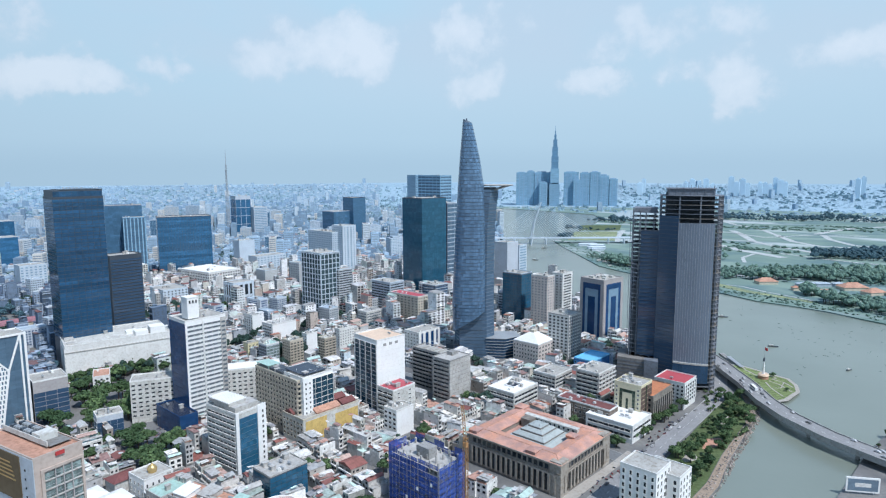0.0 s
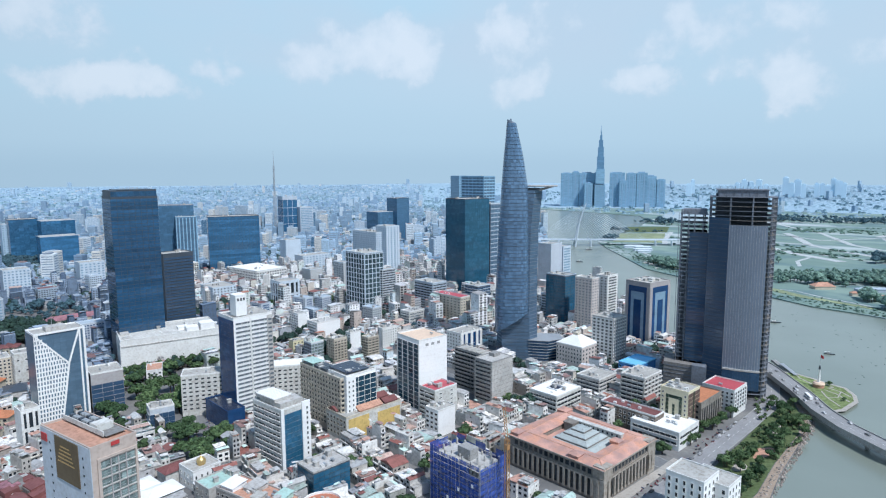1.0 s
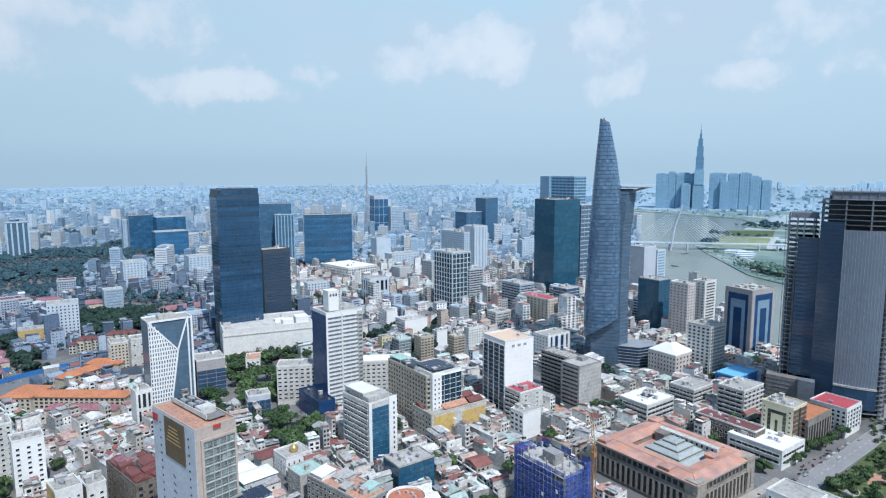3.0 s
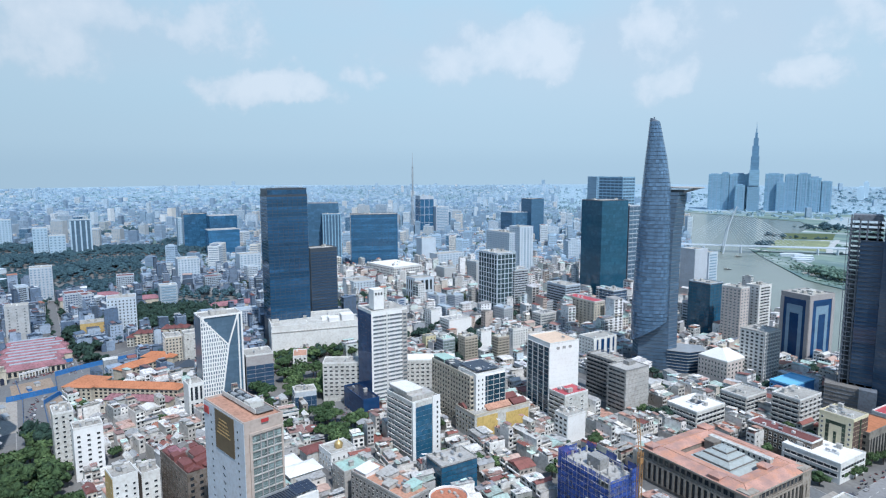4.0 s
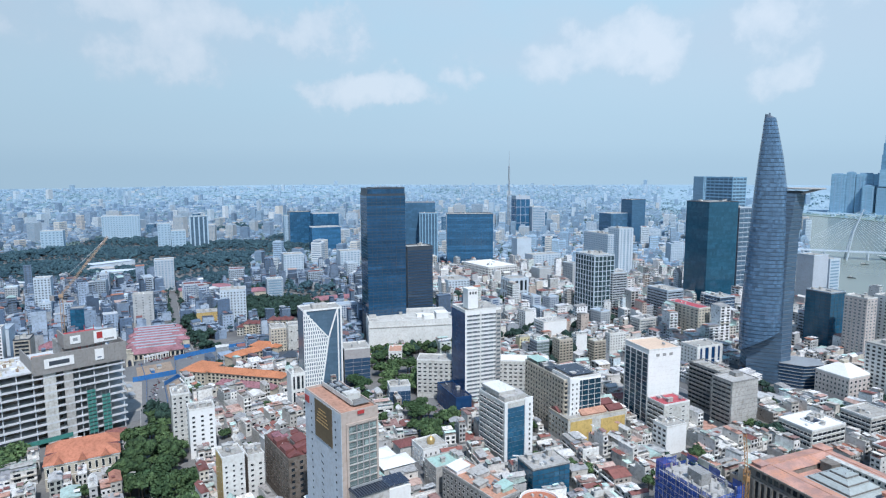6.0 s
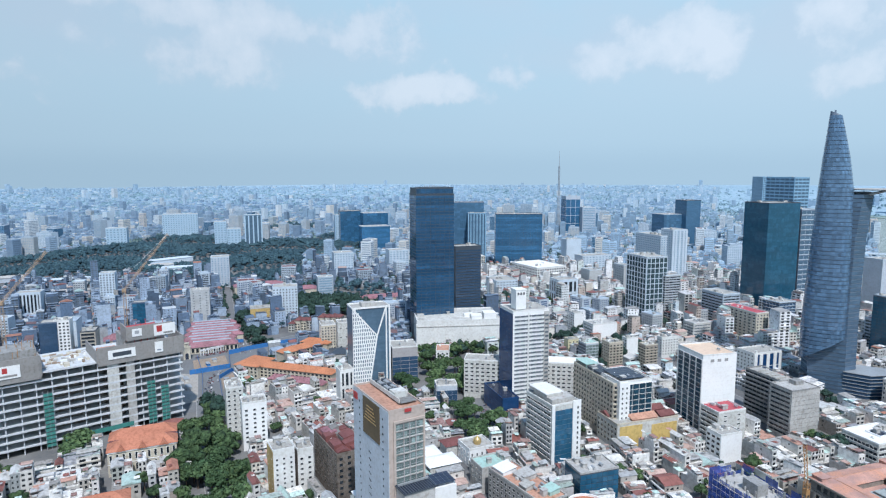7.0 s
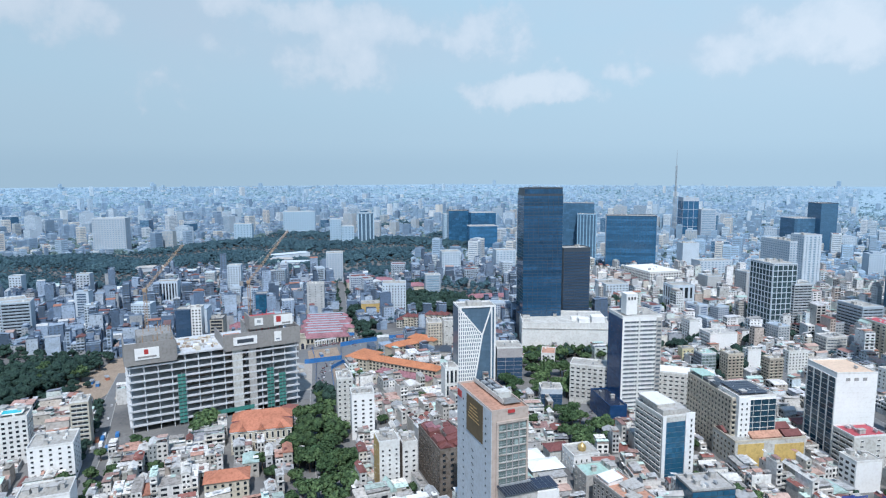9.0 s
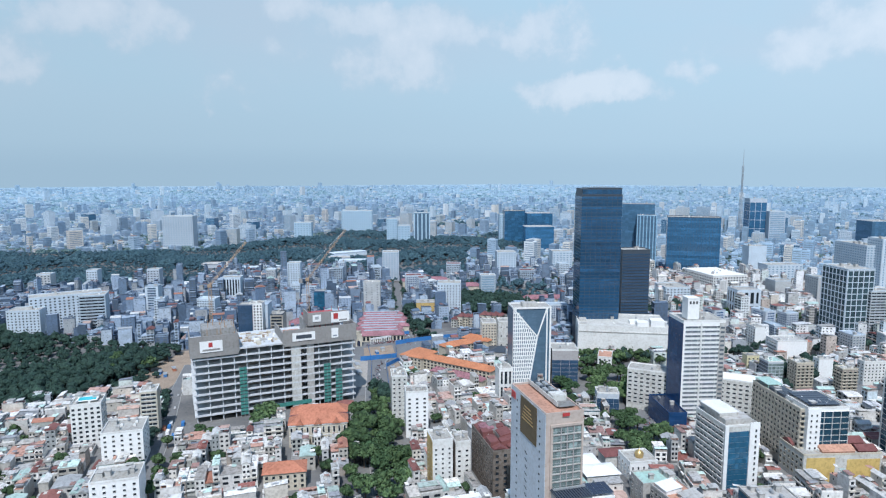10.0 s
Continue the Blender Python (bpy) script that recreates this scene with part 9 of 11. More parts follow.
def outer_blocks():
    """Slabs and point blocks that stand out of the outer quarters."""
    rng = random.Random(31)
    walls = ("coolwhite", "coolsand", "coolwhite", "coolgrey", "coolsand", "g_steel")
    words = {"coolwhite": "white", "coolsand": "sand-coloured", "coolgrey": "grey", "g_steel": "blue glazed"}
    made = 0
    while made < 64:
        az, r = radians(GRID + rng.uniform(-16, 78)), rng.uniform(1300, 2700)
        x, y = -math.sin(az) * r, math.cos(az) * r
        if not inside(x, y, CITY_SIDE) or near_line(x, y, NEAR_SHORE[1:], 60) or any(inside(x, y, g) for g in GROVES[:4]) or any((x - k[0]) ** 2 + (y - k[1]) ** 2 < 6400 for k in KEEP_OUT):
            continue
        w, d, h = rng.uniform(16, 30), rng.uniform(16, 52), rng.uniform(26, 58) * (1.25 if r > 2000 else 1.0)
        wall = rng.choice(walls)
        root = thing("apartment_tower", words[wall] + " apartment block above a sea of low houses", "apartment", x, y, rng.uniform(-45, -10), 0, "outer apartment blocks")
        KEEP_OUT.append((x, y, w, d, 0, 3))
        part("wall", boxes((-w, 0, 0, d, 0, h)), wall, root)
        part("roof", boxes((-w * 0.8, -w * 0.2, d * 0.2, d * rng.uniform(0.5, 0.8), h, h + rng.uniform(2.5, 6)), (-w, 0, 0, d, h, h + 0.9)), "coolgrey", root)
        n, f = max(3, round(d / 4.2)), max(6, round(h / 3.6))
        bag = Bag()
        for i in range(n):
            for k in range(f):
                a, z = (i + 0.22) * d / n, (k + 0.3) * h / f
                bag.quad([(0.15, a, z), (0.15, a + d / n * 0.56, z), (0.15, a + d / n * 0.56, z + h / f * 0.5), (0.15, a, z + h / f * 0.5)])
        for i in range(max(3, round(w / 4.2))):
            for k in range(f):
                q = w / max(3, round(w / 4.2))
                a, z = -w + (i + 0.22) * q, (k + 0.3) * h / f
                bag.quad([(a, -0.15, z), (a + q * 0.56, -0.15, z), (a + q * 0.56, -0.15, z + h / f * 0.5), (a, -0.15, z + h / f * 0.5)])
        tagged(part("window_grid", bag.mesh("window_grid", "g_far"), None, root), kind="stuff")
        made += 1


outer_blocks()
# haze is put into these house colours: paler and bluer with distance
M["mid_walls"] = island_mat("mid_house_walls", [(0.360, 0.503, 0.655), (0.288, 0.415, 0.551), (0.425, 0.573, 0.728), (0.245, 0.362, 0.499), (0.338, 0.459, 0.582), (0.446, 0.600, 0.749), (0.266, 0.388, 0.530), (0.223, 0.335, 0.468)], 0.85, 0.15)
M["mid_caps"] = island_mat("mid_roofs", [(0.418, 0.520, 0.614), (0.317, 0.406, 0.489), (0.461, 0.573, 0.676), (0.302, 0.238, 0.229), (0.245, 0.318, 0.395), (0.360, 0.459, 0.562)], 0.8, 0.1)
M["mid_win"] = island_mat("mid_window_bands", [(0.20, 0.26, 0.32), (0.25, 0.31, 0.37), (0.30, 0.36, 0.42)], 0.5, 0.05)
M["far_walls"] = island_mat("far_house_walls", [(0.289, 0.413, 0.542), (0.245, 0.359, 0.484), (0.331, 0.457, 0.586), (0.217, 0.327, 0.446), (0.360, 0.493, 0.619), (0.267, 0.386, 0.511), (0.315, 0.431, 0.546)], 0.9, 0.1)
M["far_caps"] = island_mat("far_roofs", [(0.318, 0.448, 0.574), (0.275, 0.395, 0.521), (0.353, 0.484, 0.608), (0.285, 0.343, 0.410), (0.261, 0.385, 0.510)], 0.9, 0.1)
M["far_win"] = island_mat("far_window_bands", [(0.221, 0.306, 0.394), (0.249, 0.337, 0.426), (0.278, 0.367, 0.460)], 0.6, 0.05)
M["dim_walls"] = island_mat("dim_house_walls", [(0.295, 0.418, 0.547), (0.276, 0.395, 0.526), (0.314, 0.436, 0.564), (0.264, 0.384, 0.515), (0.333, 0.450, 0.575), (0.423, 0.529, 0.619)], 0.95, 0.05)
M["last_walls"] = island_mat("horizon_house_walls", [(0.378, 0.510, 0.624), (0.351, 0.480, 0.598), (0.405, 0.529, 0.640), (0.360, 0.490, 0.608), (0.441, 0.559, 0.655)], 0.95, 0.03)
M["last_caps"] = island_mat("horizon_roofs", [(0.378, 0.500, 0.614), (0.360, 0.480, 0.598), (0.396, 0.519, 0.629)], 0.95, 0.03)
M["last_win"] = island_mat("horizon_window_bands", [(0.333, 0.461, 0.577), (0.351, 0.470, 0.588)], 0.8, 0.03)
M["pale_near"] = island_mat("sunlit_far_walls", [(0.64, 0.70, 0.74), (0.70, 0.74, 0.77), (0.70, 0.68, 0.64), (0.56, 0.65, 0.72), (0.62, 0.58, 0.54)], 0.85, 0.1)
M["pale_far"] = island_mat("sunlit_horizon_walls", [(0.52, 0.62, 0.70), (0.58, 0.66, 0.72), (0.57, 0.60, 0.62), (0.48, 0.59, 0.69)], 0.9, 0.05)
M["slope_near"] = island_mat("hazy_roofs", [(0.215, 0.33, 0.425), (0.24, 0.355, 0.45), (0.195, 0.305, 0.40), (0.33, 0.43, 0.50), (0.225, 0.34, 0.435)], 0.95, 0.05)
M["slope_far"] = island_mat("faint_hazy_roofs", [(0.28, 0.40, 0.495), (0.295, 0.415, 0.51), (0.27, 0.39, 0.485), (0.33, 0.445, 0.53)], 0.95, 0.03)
# tree colour paled towards the horizon haze
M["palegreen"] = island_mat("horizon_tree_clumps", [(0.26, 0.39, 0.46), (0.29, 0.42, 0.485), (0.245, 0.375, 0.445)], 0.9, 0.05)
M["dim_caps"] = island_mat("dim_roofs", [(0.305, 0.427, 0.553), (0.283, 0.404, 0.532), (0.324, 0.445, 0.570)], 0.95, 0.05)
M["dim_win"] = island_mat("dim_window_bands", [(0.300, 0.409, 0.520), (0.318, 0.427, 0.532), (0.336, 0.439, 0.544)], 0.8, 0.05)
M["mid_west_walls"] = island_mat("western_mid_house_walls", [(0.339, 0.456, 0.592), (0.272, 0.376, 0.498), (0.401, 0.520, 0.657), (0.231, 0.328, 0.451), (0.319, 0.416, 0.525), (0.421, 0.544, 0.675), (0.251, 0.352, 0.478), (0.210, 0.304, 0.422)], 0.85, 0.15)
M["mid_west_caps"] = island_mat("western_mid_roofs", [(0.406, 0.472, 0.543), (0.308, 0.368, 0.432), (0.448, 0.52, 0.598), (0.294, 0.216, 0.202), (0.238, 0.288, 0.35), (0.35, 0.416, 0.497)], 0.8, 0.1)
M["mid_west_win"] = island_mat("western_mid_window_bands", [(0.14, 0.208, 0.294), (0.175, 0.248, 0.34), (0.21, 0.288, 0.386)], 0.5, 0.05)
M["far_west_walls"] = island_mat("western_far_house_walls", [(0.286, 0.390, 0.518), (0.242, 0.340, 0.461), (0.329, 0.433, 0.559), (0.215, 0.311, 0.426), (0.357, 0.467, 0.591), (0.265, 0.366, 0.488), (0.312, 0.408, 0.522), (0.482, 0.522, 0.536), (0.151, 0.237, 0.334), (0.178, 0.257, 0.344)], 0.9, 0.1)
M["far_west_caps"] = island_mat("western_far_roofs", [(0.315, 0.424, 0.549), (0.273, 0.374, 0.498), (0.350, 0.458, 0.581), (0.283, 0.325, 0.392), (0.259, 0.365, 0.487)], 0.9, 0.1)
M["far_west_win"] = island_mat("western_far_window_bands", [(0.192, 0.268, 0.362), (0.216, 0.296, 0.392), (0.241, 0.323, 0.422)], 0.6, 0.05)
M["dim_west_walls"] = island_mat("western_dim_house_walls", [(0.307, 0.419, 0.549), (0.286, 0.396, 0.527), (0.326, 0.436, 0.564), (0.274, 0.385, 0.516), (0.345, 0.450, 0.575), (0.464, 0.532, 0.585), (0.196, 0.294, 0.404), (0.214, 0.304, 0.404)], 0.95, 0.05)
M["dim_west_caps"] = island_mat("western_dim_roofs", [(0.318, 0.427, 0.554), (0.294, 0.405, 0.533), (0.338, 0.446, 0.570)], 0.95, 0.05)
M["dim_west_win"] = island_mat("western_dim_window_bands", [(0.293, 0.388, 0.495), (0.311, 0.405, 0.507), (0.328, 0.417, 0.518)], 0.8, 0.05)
far_city()


# ---- trees ----
def tree_meshes(seed, leaves, R, H, big=1.0):
    """Trunk with limbs, and a crown of leaf tufts in uneven clumps with gaps."""
    rng = random.Random(seed)
    bm = bmesh.new()
    tube(bm, (0, 0, 0), (0.2, 0.1, H * 0.4), 0.45, 0.3, 7)
    clumps = []
    for i in range(9):
        a = 2 * math.pi * i / 9 + rng.uniform(-0.3, 0.3)
        rr = R * rng.uniform(0.25, 0.72)
        c = Vector((rr * math.cos(a), rr * math.sin(a), H * rng.uniform(0.55, 0.85)))
        clumps.append((c, R * rng.uniform(0.32, 0.5)))
        if i % 2 == 0:
            tube(bm, (0.2, 0.1, H * 0.38), c, 0.2, 0.06, 4)
    clumps.append((Vector((0, 0, H * 0.86)), R * 0.5))
    trunk = finish(bm, "trunk", "bark")
    v, f = [], []
    for i in range(leaves):
        c, cr = clumps[rng.randrange(len(clumps))]
        n = Vector((rng.gauss(0, 1), rng.gauss(0, 1), rng.gauss(0.35, 0.8))).normalized()
        p = c + Vector((n.x, n.y, n.z * 0.7)) * cr * rng.uniform(0.72, 1.05)
        up = (n + Vector((rng.gauss(0, 0.5), rng.gauss(0, 0.5), rng.gauss(0.2, 0.5)))).normalized()
        t = up.orthogonal().normalized()
        b = up.cross(t)
        s = R * rng.uniform(0.11, 0.2) * big
        k = len(v)
        v += [p + t * s, p + b * s * 0.8 + up * s * 0.15, p - t * s, p - b * s * 0.8 - up * s * 0.1]
        f.append((k, k + 1, k + 2, k + 3))
    return trunk, v, f


BELTS = [(-350, 2450), (0, 2500), (-700, 2650), (-200, 2350), (-560, 1600), (-560, 2250), (-880, 2120), (-440, 1650), (-660, 1750), (-330, 1730), (-480, 2330), (-700, 2200)]
WOODS = [([(-450, 1185), (-391, 1155), (-317, 1190), (-271, 1205), (-234, 1250), (-140, 1262), (-60, 1300), (-110, 1400), (-198, 1390), (-276, 1430), (-327, 1390), (-372, 1330), (-460, 1270)], 12.5),
         ([(-300, 1550), (-229, 1590), (-120, 1590), (-140, 1780), (-260, 1785), (-325, 1700)], 15), ([(-222, 1092), (-206, 1092), (-204, 1116), (-222, 1118)], 7), ([(-190, 1050), (-150, 1035), (-90, 1010), (-80, 1060), (-150, 1085), (-180, 1085)], 11),
         ([(-712, 1276), (-618, 1200), (-540, 1165), (-470, 1140), (-440, 1165), (-550, 1215), (-640, 1262), (-700, 1310)], 13), ([(-1050, 1765), (-935, 1845), (-915, 1885), (-1045, 1790)], 13), ([(-940, 1530), (-905, 1540), (-930, 1600), (-962, 1640)], 11),
         ([(-1190, 2150), (-1050, 2110), (-960, 2200), (-1100, 2330)], 20), ([(-600, 1400), (-480, 1380), (-430, 1420), (-560, 1470)], 16)]


def clump_tree(seed, clumps, flakes, R=6.5, H=12.0):
    """A crown of a few lumpy clumps, its outline broken by leaf tufts."""
    rng = random.Random(seed)
    bm = bmesh.new()
    bmesh.ops.create_icosphere(bm, subdivisions=1, radius=1.0)
    ico_v = [q.co.copy() for q in bm.verts]
    ico_f = [tuple(q.index for q in p.verts) for p in bm.faces]
    bm.free()
    v, f, seats = [], [], []
    for i in range(clumps):
        a = 2 * math.pi * i / max(1, clumps - 1) + rng.uniform(-0.4, 0.4)
        rr = R * rng.uniform(0.35, 0.62) if i else 0.0
        c = Vector((rr * math.cos(a), rr * math.sin(a), H * (rng.uniform(0.5, 0.72) if i else 0.8)))
        cr = R * rng.uniform(0.36, 0.62)
        seats.append((c, cr))
        k = len(v)
        v += [(c + Vector((q.x * cr, q.y * cr, q.z * cr * 0.8)) * rng.uniform(0.68, 1.28)).to_tuple() for q in ico_v]
        f += [tuple(k + j for j in p) for p in ico_f]
    for i in range(flakes):
        c, cr = seats[rng.randrange(len(seats))]
        n = Vector((rng.gauss(0, 1), rng.gauss(0, 1), rng.gauss(0.5, 0.8))).normalized()
        p = c + Vector((n.x, n.y, n.z * 0.8)) * cr * rng.uniform(0.95, 1.2)
        t = (n + Vector((rng.gauss(0, 0.6), rng.gauss(0, 0.6), rng.gauss(0, 0.6)))).orthogonal().normalized()
        w = n.cross(t)
        s = R * rng.uniform(0.1, 0.19)
        k = len(v)
        v += [q.to_tuple() for q in (p + t * s, p + w * s * 0.8 + n * s * 0.3, p - t * s, p - w * s * 0.8)]
        f.append((k, k + 1, k + 2, k + 3))
    return v, f


def plant_trees():
    rng = random.Random(4)
    kinds = []
    for s in range(4):
        trunk, v, f = tree_meshes(s, 900, 5.8, 10.5, 0.72)
        me = bpy.data.meshes.new("crown")
        me.from_pydata(v, [], f)
        me.materials.append(M["leaf"])
        kinds.append((trunk, me))
    spots = []
    for poly, n in ((GROVES[4], 62), (GROVES[5], 15), (GROVES[7], 46), (GROVES[6], 10), (GROVES[8], 16)):
        xs, ys = [p[0] for p in poly], [p[1] for p in poly]
        k = 0
        while k < n:
            x, y = rng.uniform(min(xs), max(xs)), rng.uniform(min(ys), max(ys))
            if inside(x, y, poly):
                spots.append((x, y, rng.uniform(0.8, 1.5)))
                k += 1
    for k in range(66):
        y = rng.uniform(380, 566)
        spots.append((-143 + rng.uniform(-12, 12) - max(0, (y - 510) * 0.42), y, rng.uniform(0.35, 0.85)))
    for y in range(420, 510, 9):
        spots.append((-186 + rng.uniform(-2, 2), y + rng.uniform(-2, 2), rng.uniform(0.6, 0.9)))
    for x, y, s in ((-480, -112, 1.7), (-470, -118, 1.5), (-486, -38, 1.5), (-494, -30, 1.3), (-500, -22, 1.2), (-452, -150, 1.0), (-462, -160, 0.9), (-330, 396, 0.9), (-318, 398, 0.8), (-345, 404, 1), (-300, 402, .8), (-360, 410, .9), (-268, 330, .8),
                    (-408, -170, 1.0), (-398, -182, 1.1), (-420, -192, 0.9), (-384, -160, 1.1), (-376, -182, 1.0), (-440, -176, 0.8), (-366, -160, 1.2), (-372, -190, 1), (-432, -198, .9), (-300, 270, .9), (-290, 262, .8), (-318, 236, .9), (-292, 300, 1), (-282, 306, .8),
                    (-380, 300, .9), (-372, 306, .8), (-348, 158, .8), (-356, 150, .7), (-392, -108, .8), (-380, -70, .7), (-150, 640, .5), (-130, 606, .4), (-240, 690, 1), (-225, 684, .8), (-196, 572, .6), (-200, 580, .6)):
        spots.append((x, y, s))
    for x, y, s in spots:
        trunk, crown = kinds[rng.randrange(4)]
        root = thing("tree", "leafy green street tree with a full uneven crown", "tree", x, y, rng.uniform(0, 360), 0, "street trees")
        root.scale = (s, s, s * rng.uniform(0.85, 1.15))
        a, b = new("trunk", trunk), new("crown", crown)
        a.parent = b.parent = root
    # parks: many crowns in one
    bag, haze, bank, trunks, lane = Bag(), Bag(), Bag(), Bag(), Bag()
    full = [clump_tree(20 + s, 6, 22) for s in range(5)]
    small = [clump_tree(40 + s, 3, 7) for s in range(4)]
    scrub = [clump_tree(60 + s, 2, 6, 9.0, 6.0) for s in range(4)]

    def stand(target, protos, x, y, s, flat=1.0):
        v, f = protos[rng.randrange(len(protos))]
        t = rng.uniform(0, 6.28)
        c, sn, hz = math.cos(t) * s, math.sin(t) * s, s * flat * rng.uniform(0.85, 1.2)
        target.add([(x + a * c - b * sn, y + a * sn + b * c, q * hz) for a, b, q in v], f)
        trunks.box(lambda a, b, z: (x + a, y + b, z), -0.3, 0.3, -0.3, 0.3, 0, 6 * hz)

    def grove(poly, spacing, bag=bag, flat=1.0):
        xs, ys = [p[0] for p in poly], [p[1] for p in poly]
        x = min(xs)
        while x < max(xs):
            y = min(ys)
            while y < max(ys):
                px, py = x + rng.uniform(-0.5, 0.5) * spacing, y + rng.uniform(-0.5, 0.5) * spacing
                if inside(px, py, poly) and rng.random() < 0.95 and not any((px - k[0] + k[2] / 2) ** 2 + (py - k[1] - k[3] / 2) ** 2 < (max(k[2], k[3]) * 0.5 + 3) ** 2 for k in KEEP_OUT):
                    stand(bag, full, px, py, rng.uniform(0.7, 1.25) * (1.0 + 0.45 * math.sin(px * 0.021 + 1.3 * math.sin(py * 0.017))), flat)
                y += spacing
            x += spacing
    grove(GROVES[0], 9.5)
    # flattened crowns show less shaded side, as haze would
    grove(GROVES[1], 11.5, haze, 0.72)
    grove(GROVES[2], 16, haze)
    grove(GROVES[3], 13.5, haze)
    for g in GROVES[9:]:
        grove(g, 11)
    for k in range(46):
        t = k / 46
        stand(bag, full, -620 - 70 * t + rng.uniform(-8, 8), 300 + 320 * t + rng.uniform(-5, 5), rng.uniform(0.8, 1.2))
    for k in range(22):
        stand(bag, full, rng.uniform(-640, -612), rng.uniform(165, 275), rng.uniform(0.6, 1.0))
    for k in range(26):
        t = k / 26
        stand(bag, full, -728 - 172 * t + rng.uniform(-4, 4), 17 - 22 * t + rng.uniform(-4, 4), rng.uniform(0.7, 1.1))
    shrubs = Bag()
    for k in range(190):
        y = rng.uniform(330, 566)
        x = rng.choice((-133, -138, -150, -157)) + rng.uniform(-3, 3) - max(0, (y - 490) * 0.4)
        stand(shrubs, full, x, y, rng.uniform(0.12, 0.34))
    rocks = Bag()
    quay = [(-122, 392), (-126, 428), (-130, 470), (-135.5, 528), (-150, 570)]
    for (ax, ay), (bx, by) in zip([(-118, 300)] + quay[:-1], quay):
        for k in range(int(math.hypot(bx - ax, by - ay) * 3.2)):
            t, u = rng.random(), rng.uniform(-2.5, 5.5)
            x, y, q = ax + (bx - ax) * t + u, ay + (by - ay) * t, rng.uniform(0.35, 1.0)
            z = 0.25 - max(0, u) * 0.32
            m = placer(x, y, rng.uniform(0, 6.28))
            rocks.add([m(-q, -q * 0.7, z - 0.8), m(q, -q * 0.8, z - 0.8), m(q * 0.9, q * 0.7, z - 0.8), m(-q, q * 0.8, z - 0.8), m(-q * 0.5, -q * 0.4, z + q * 0.5), m(q * 0.6, -q * 0.3, z + q * 0.4), m(q * 0.4, q * 0.5, z + q * 0.6), m(-q * 0.6, q * 0.3, z + q * 0.45)],
                      [(0, 1, 5, 4), (1, 2, 6, 5), (2, 3, 7, 6), (3, 0, 4, 7), (4, 5, 6, 7)])
    tagged(new("rubble_bank", rocks.mesh("rubble_bank", "rubble")), "pinkish grey rubble stones along the river bank", "rocks", kind="stuff")
    tagged(new("shrubs", shrubs.mesh("shrubs", "leaf_bush")), "low green shrubs along the riverside park", "shrubs", kind="stuff")
    for k in range(34):
        t = k / 34
        stand(bag, full, -400 - 150 * t + rng.uniform(-3, 3), -181 - 36 * t + rng.uniform(-3, 3), rng.uniform(0.45, 0.75))
    for k in range(26):
        stand(bag, full, rng.uniform(-600, -540), rng.uniform(-285, -245), rng.uniform(0.5, 0.9))
    for k in range(34):
        t = k / 34
        stand(lane, full, -638 + 20 * t + rng.uniform(-3, 4), 182 + 97 * t + rng.uniform(-3, 3), rng.uniform(0.6, 1.05))
    for k in range(64):
        t = k / 64
        stand(bag, small, -735 - 380 * t + rng.uniform(-3, 3), -4 - 20 * t + rng.choice((-9, 9)) + rng.uniform(-2, 2), rng.uniform(0.5, 0.85))
    grove([(-515, -50), (-525, -24), (-470, -14), (-420, -9), (-395, -10), (-420, -17), (-500, -24), (-505, -34), (-430, -30), (-405, -34), (-430, -48)], 10, lane)
    for x, y in GAPS:
        near = x * x + y * y < 490000
        stand(lane if x * x + y * y < 360000 else bag if near else haze, full if near else small, x, y, rng.uniform(0.55, 1.05))
    shore = FAR_SHORE + [(-4900, 4900), (4900, 4900)]
    for k in range(420):
        t = rng.random()
        i = rng.randrange(3, 14)
        (ax, ay), (bx, by) = FAR_SHORE[i], FAR_SHORE[i + 1]
        x, y = ax + (bx - ax) * t + rng.uniform(-10, 40), ay + (by - ay) * t + abs(rng.gauss(0, 26)) + 4
        if inside(x, y, shore):
            stand(bank, scrub, x, y, rng.uniform(0.18, 0.5), 0.6)
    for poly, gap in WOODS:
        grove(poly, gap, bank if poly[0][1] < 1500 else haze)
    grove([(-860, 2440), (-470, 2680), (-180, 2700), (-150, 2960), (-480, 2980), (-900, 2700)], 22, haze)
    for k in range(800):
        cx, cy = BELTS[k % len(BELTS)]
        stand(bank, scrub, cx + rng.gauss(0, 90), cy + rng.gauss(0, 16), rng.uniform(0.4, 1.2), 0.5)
    for k in range(70):
        x, y = rng.uniform(-53, 10), rng.uniform(508, 575)
        if inside(x, y, TIP_SHORE):
            stand(lane, full, x, y, rng.uniform(0.25, 0.6))
    root = new("park_trees", bag.mesh("park_trees", "leaf_far"))
    tagged(root, "dense dark green park and street trees", "trees", kind="stuff")
    tagged(part("trunks", trunks.mesh("trunks", "bark"), "bark", root), kind="stuff")
    tagged(new("yard_trees", lane.mesh("yard_trees", "leaf_yard")), "green trees in yards and lanes between houses", "trees", kind="stuff")
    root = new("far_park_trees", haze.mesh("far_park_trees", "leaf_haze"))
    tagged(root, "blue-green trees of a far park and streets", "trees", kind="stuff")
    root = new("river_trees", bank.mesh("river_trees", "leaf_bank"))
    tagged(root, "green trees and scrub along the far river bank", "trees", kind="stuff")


plant_trees()


# ---- smaller fixtures and vehicles ----
MOSQUE, OLD = (-373, 142, 12), (-354, 50, 31)


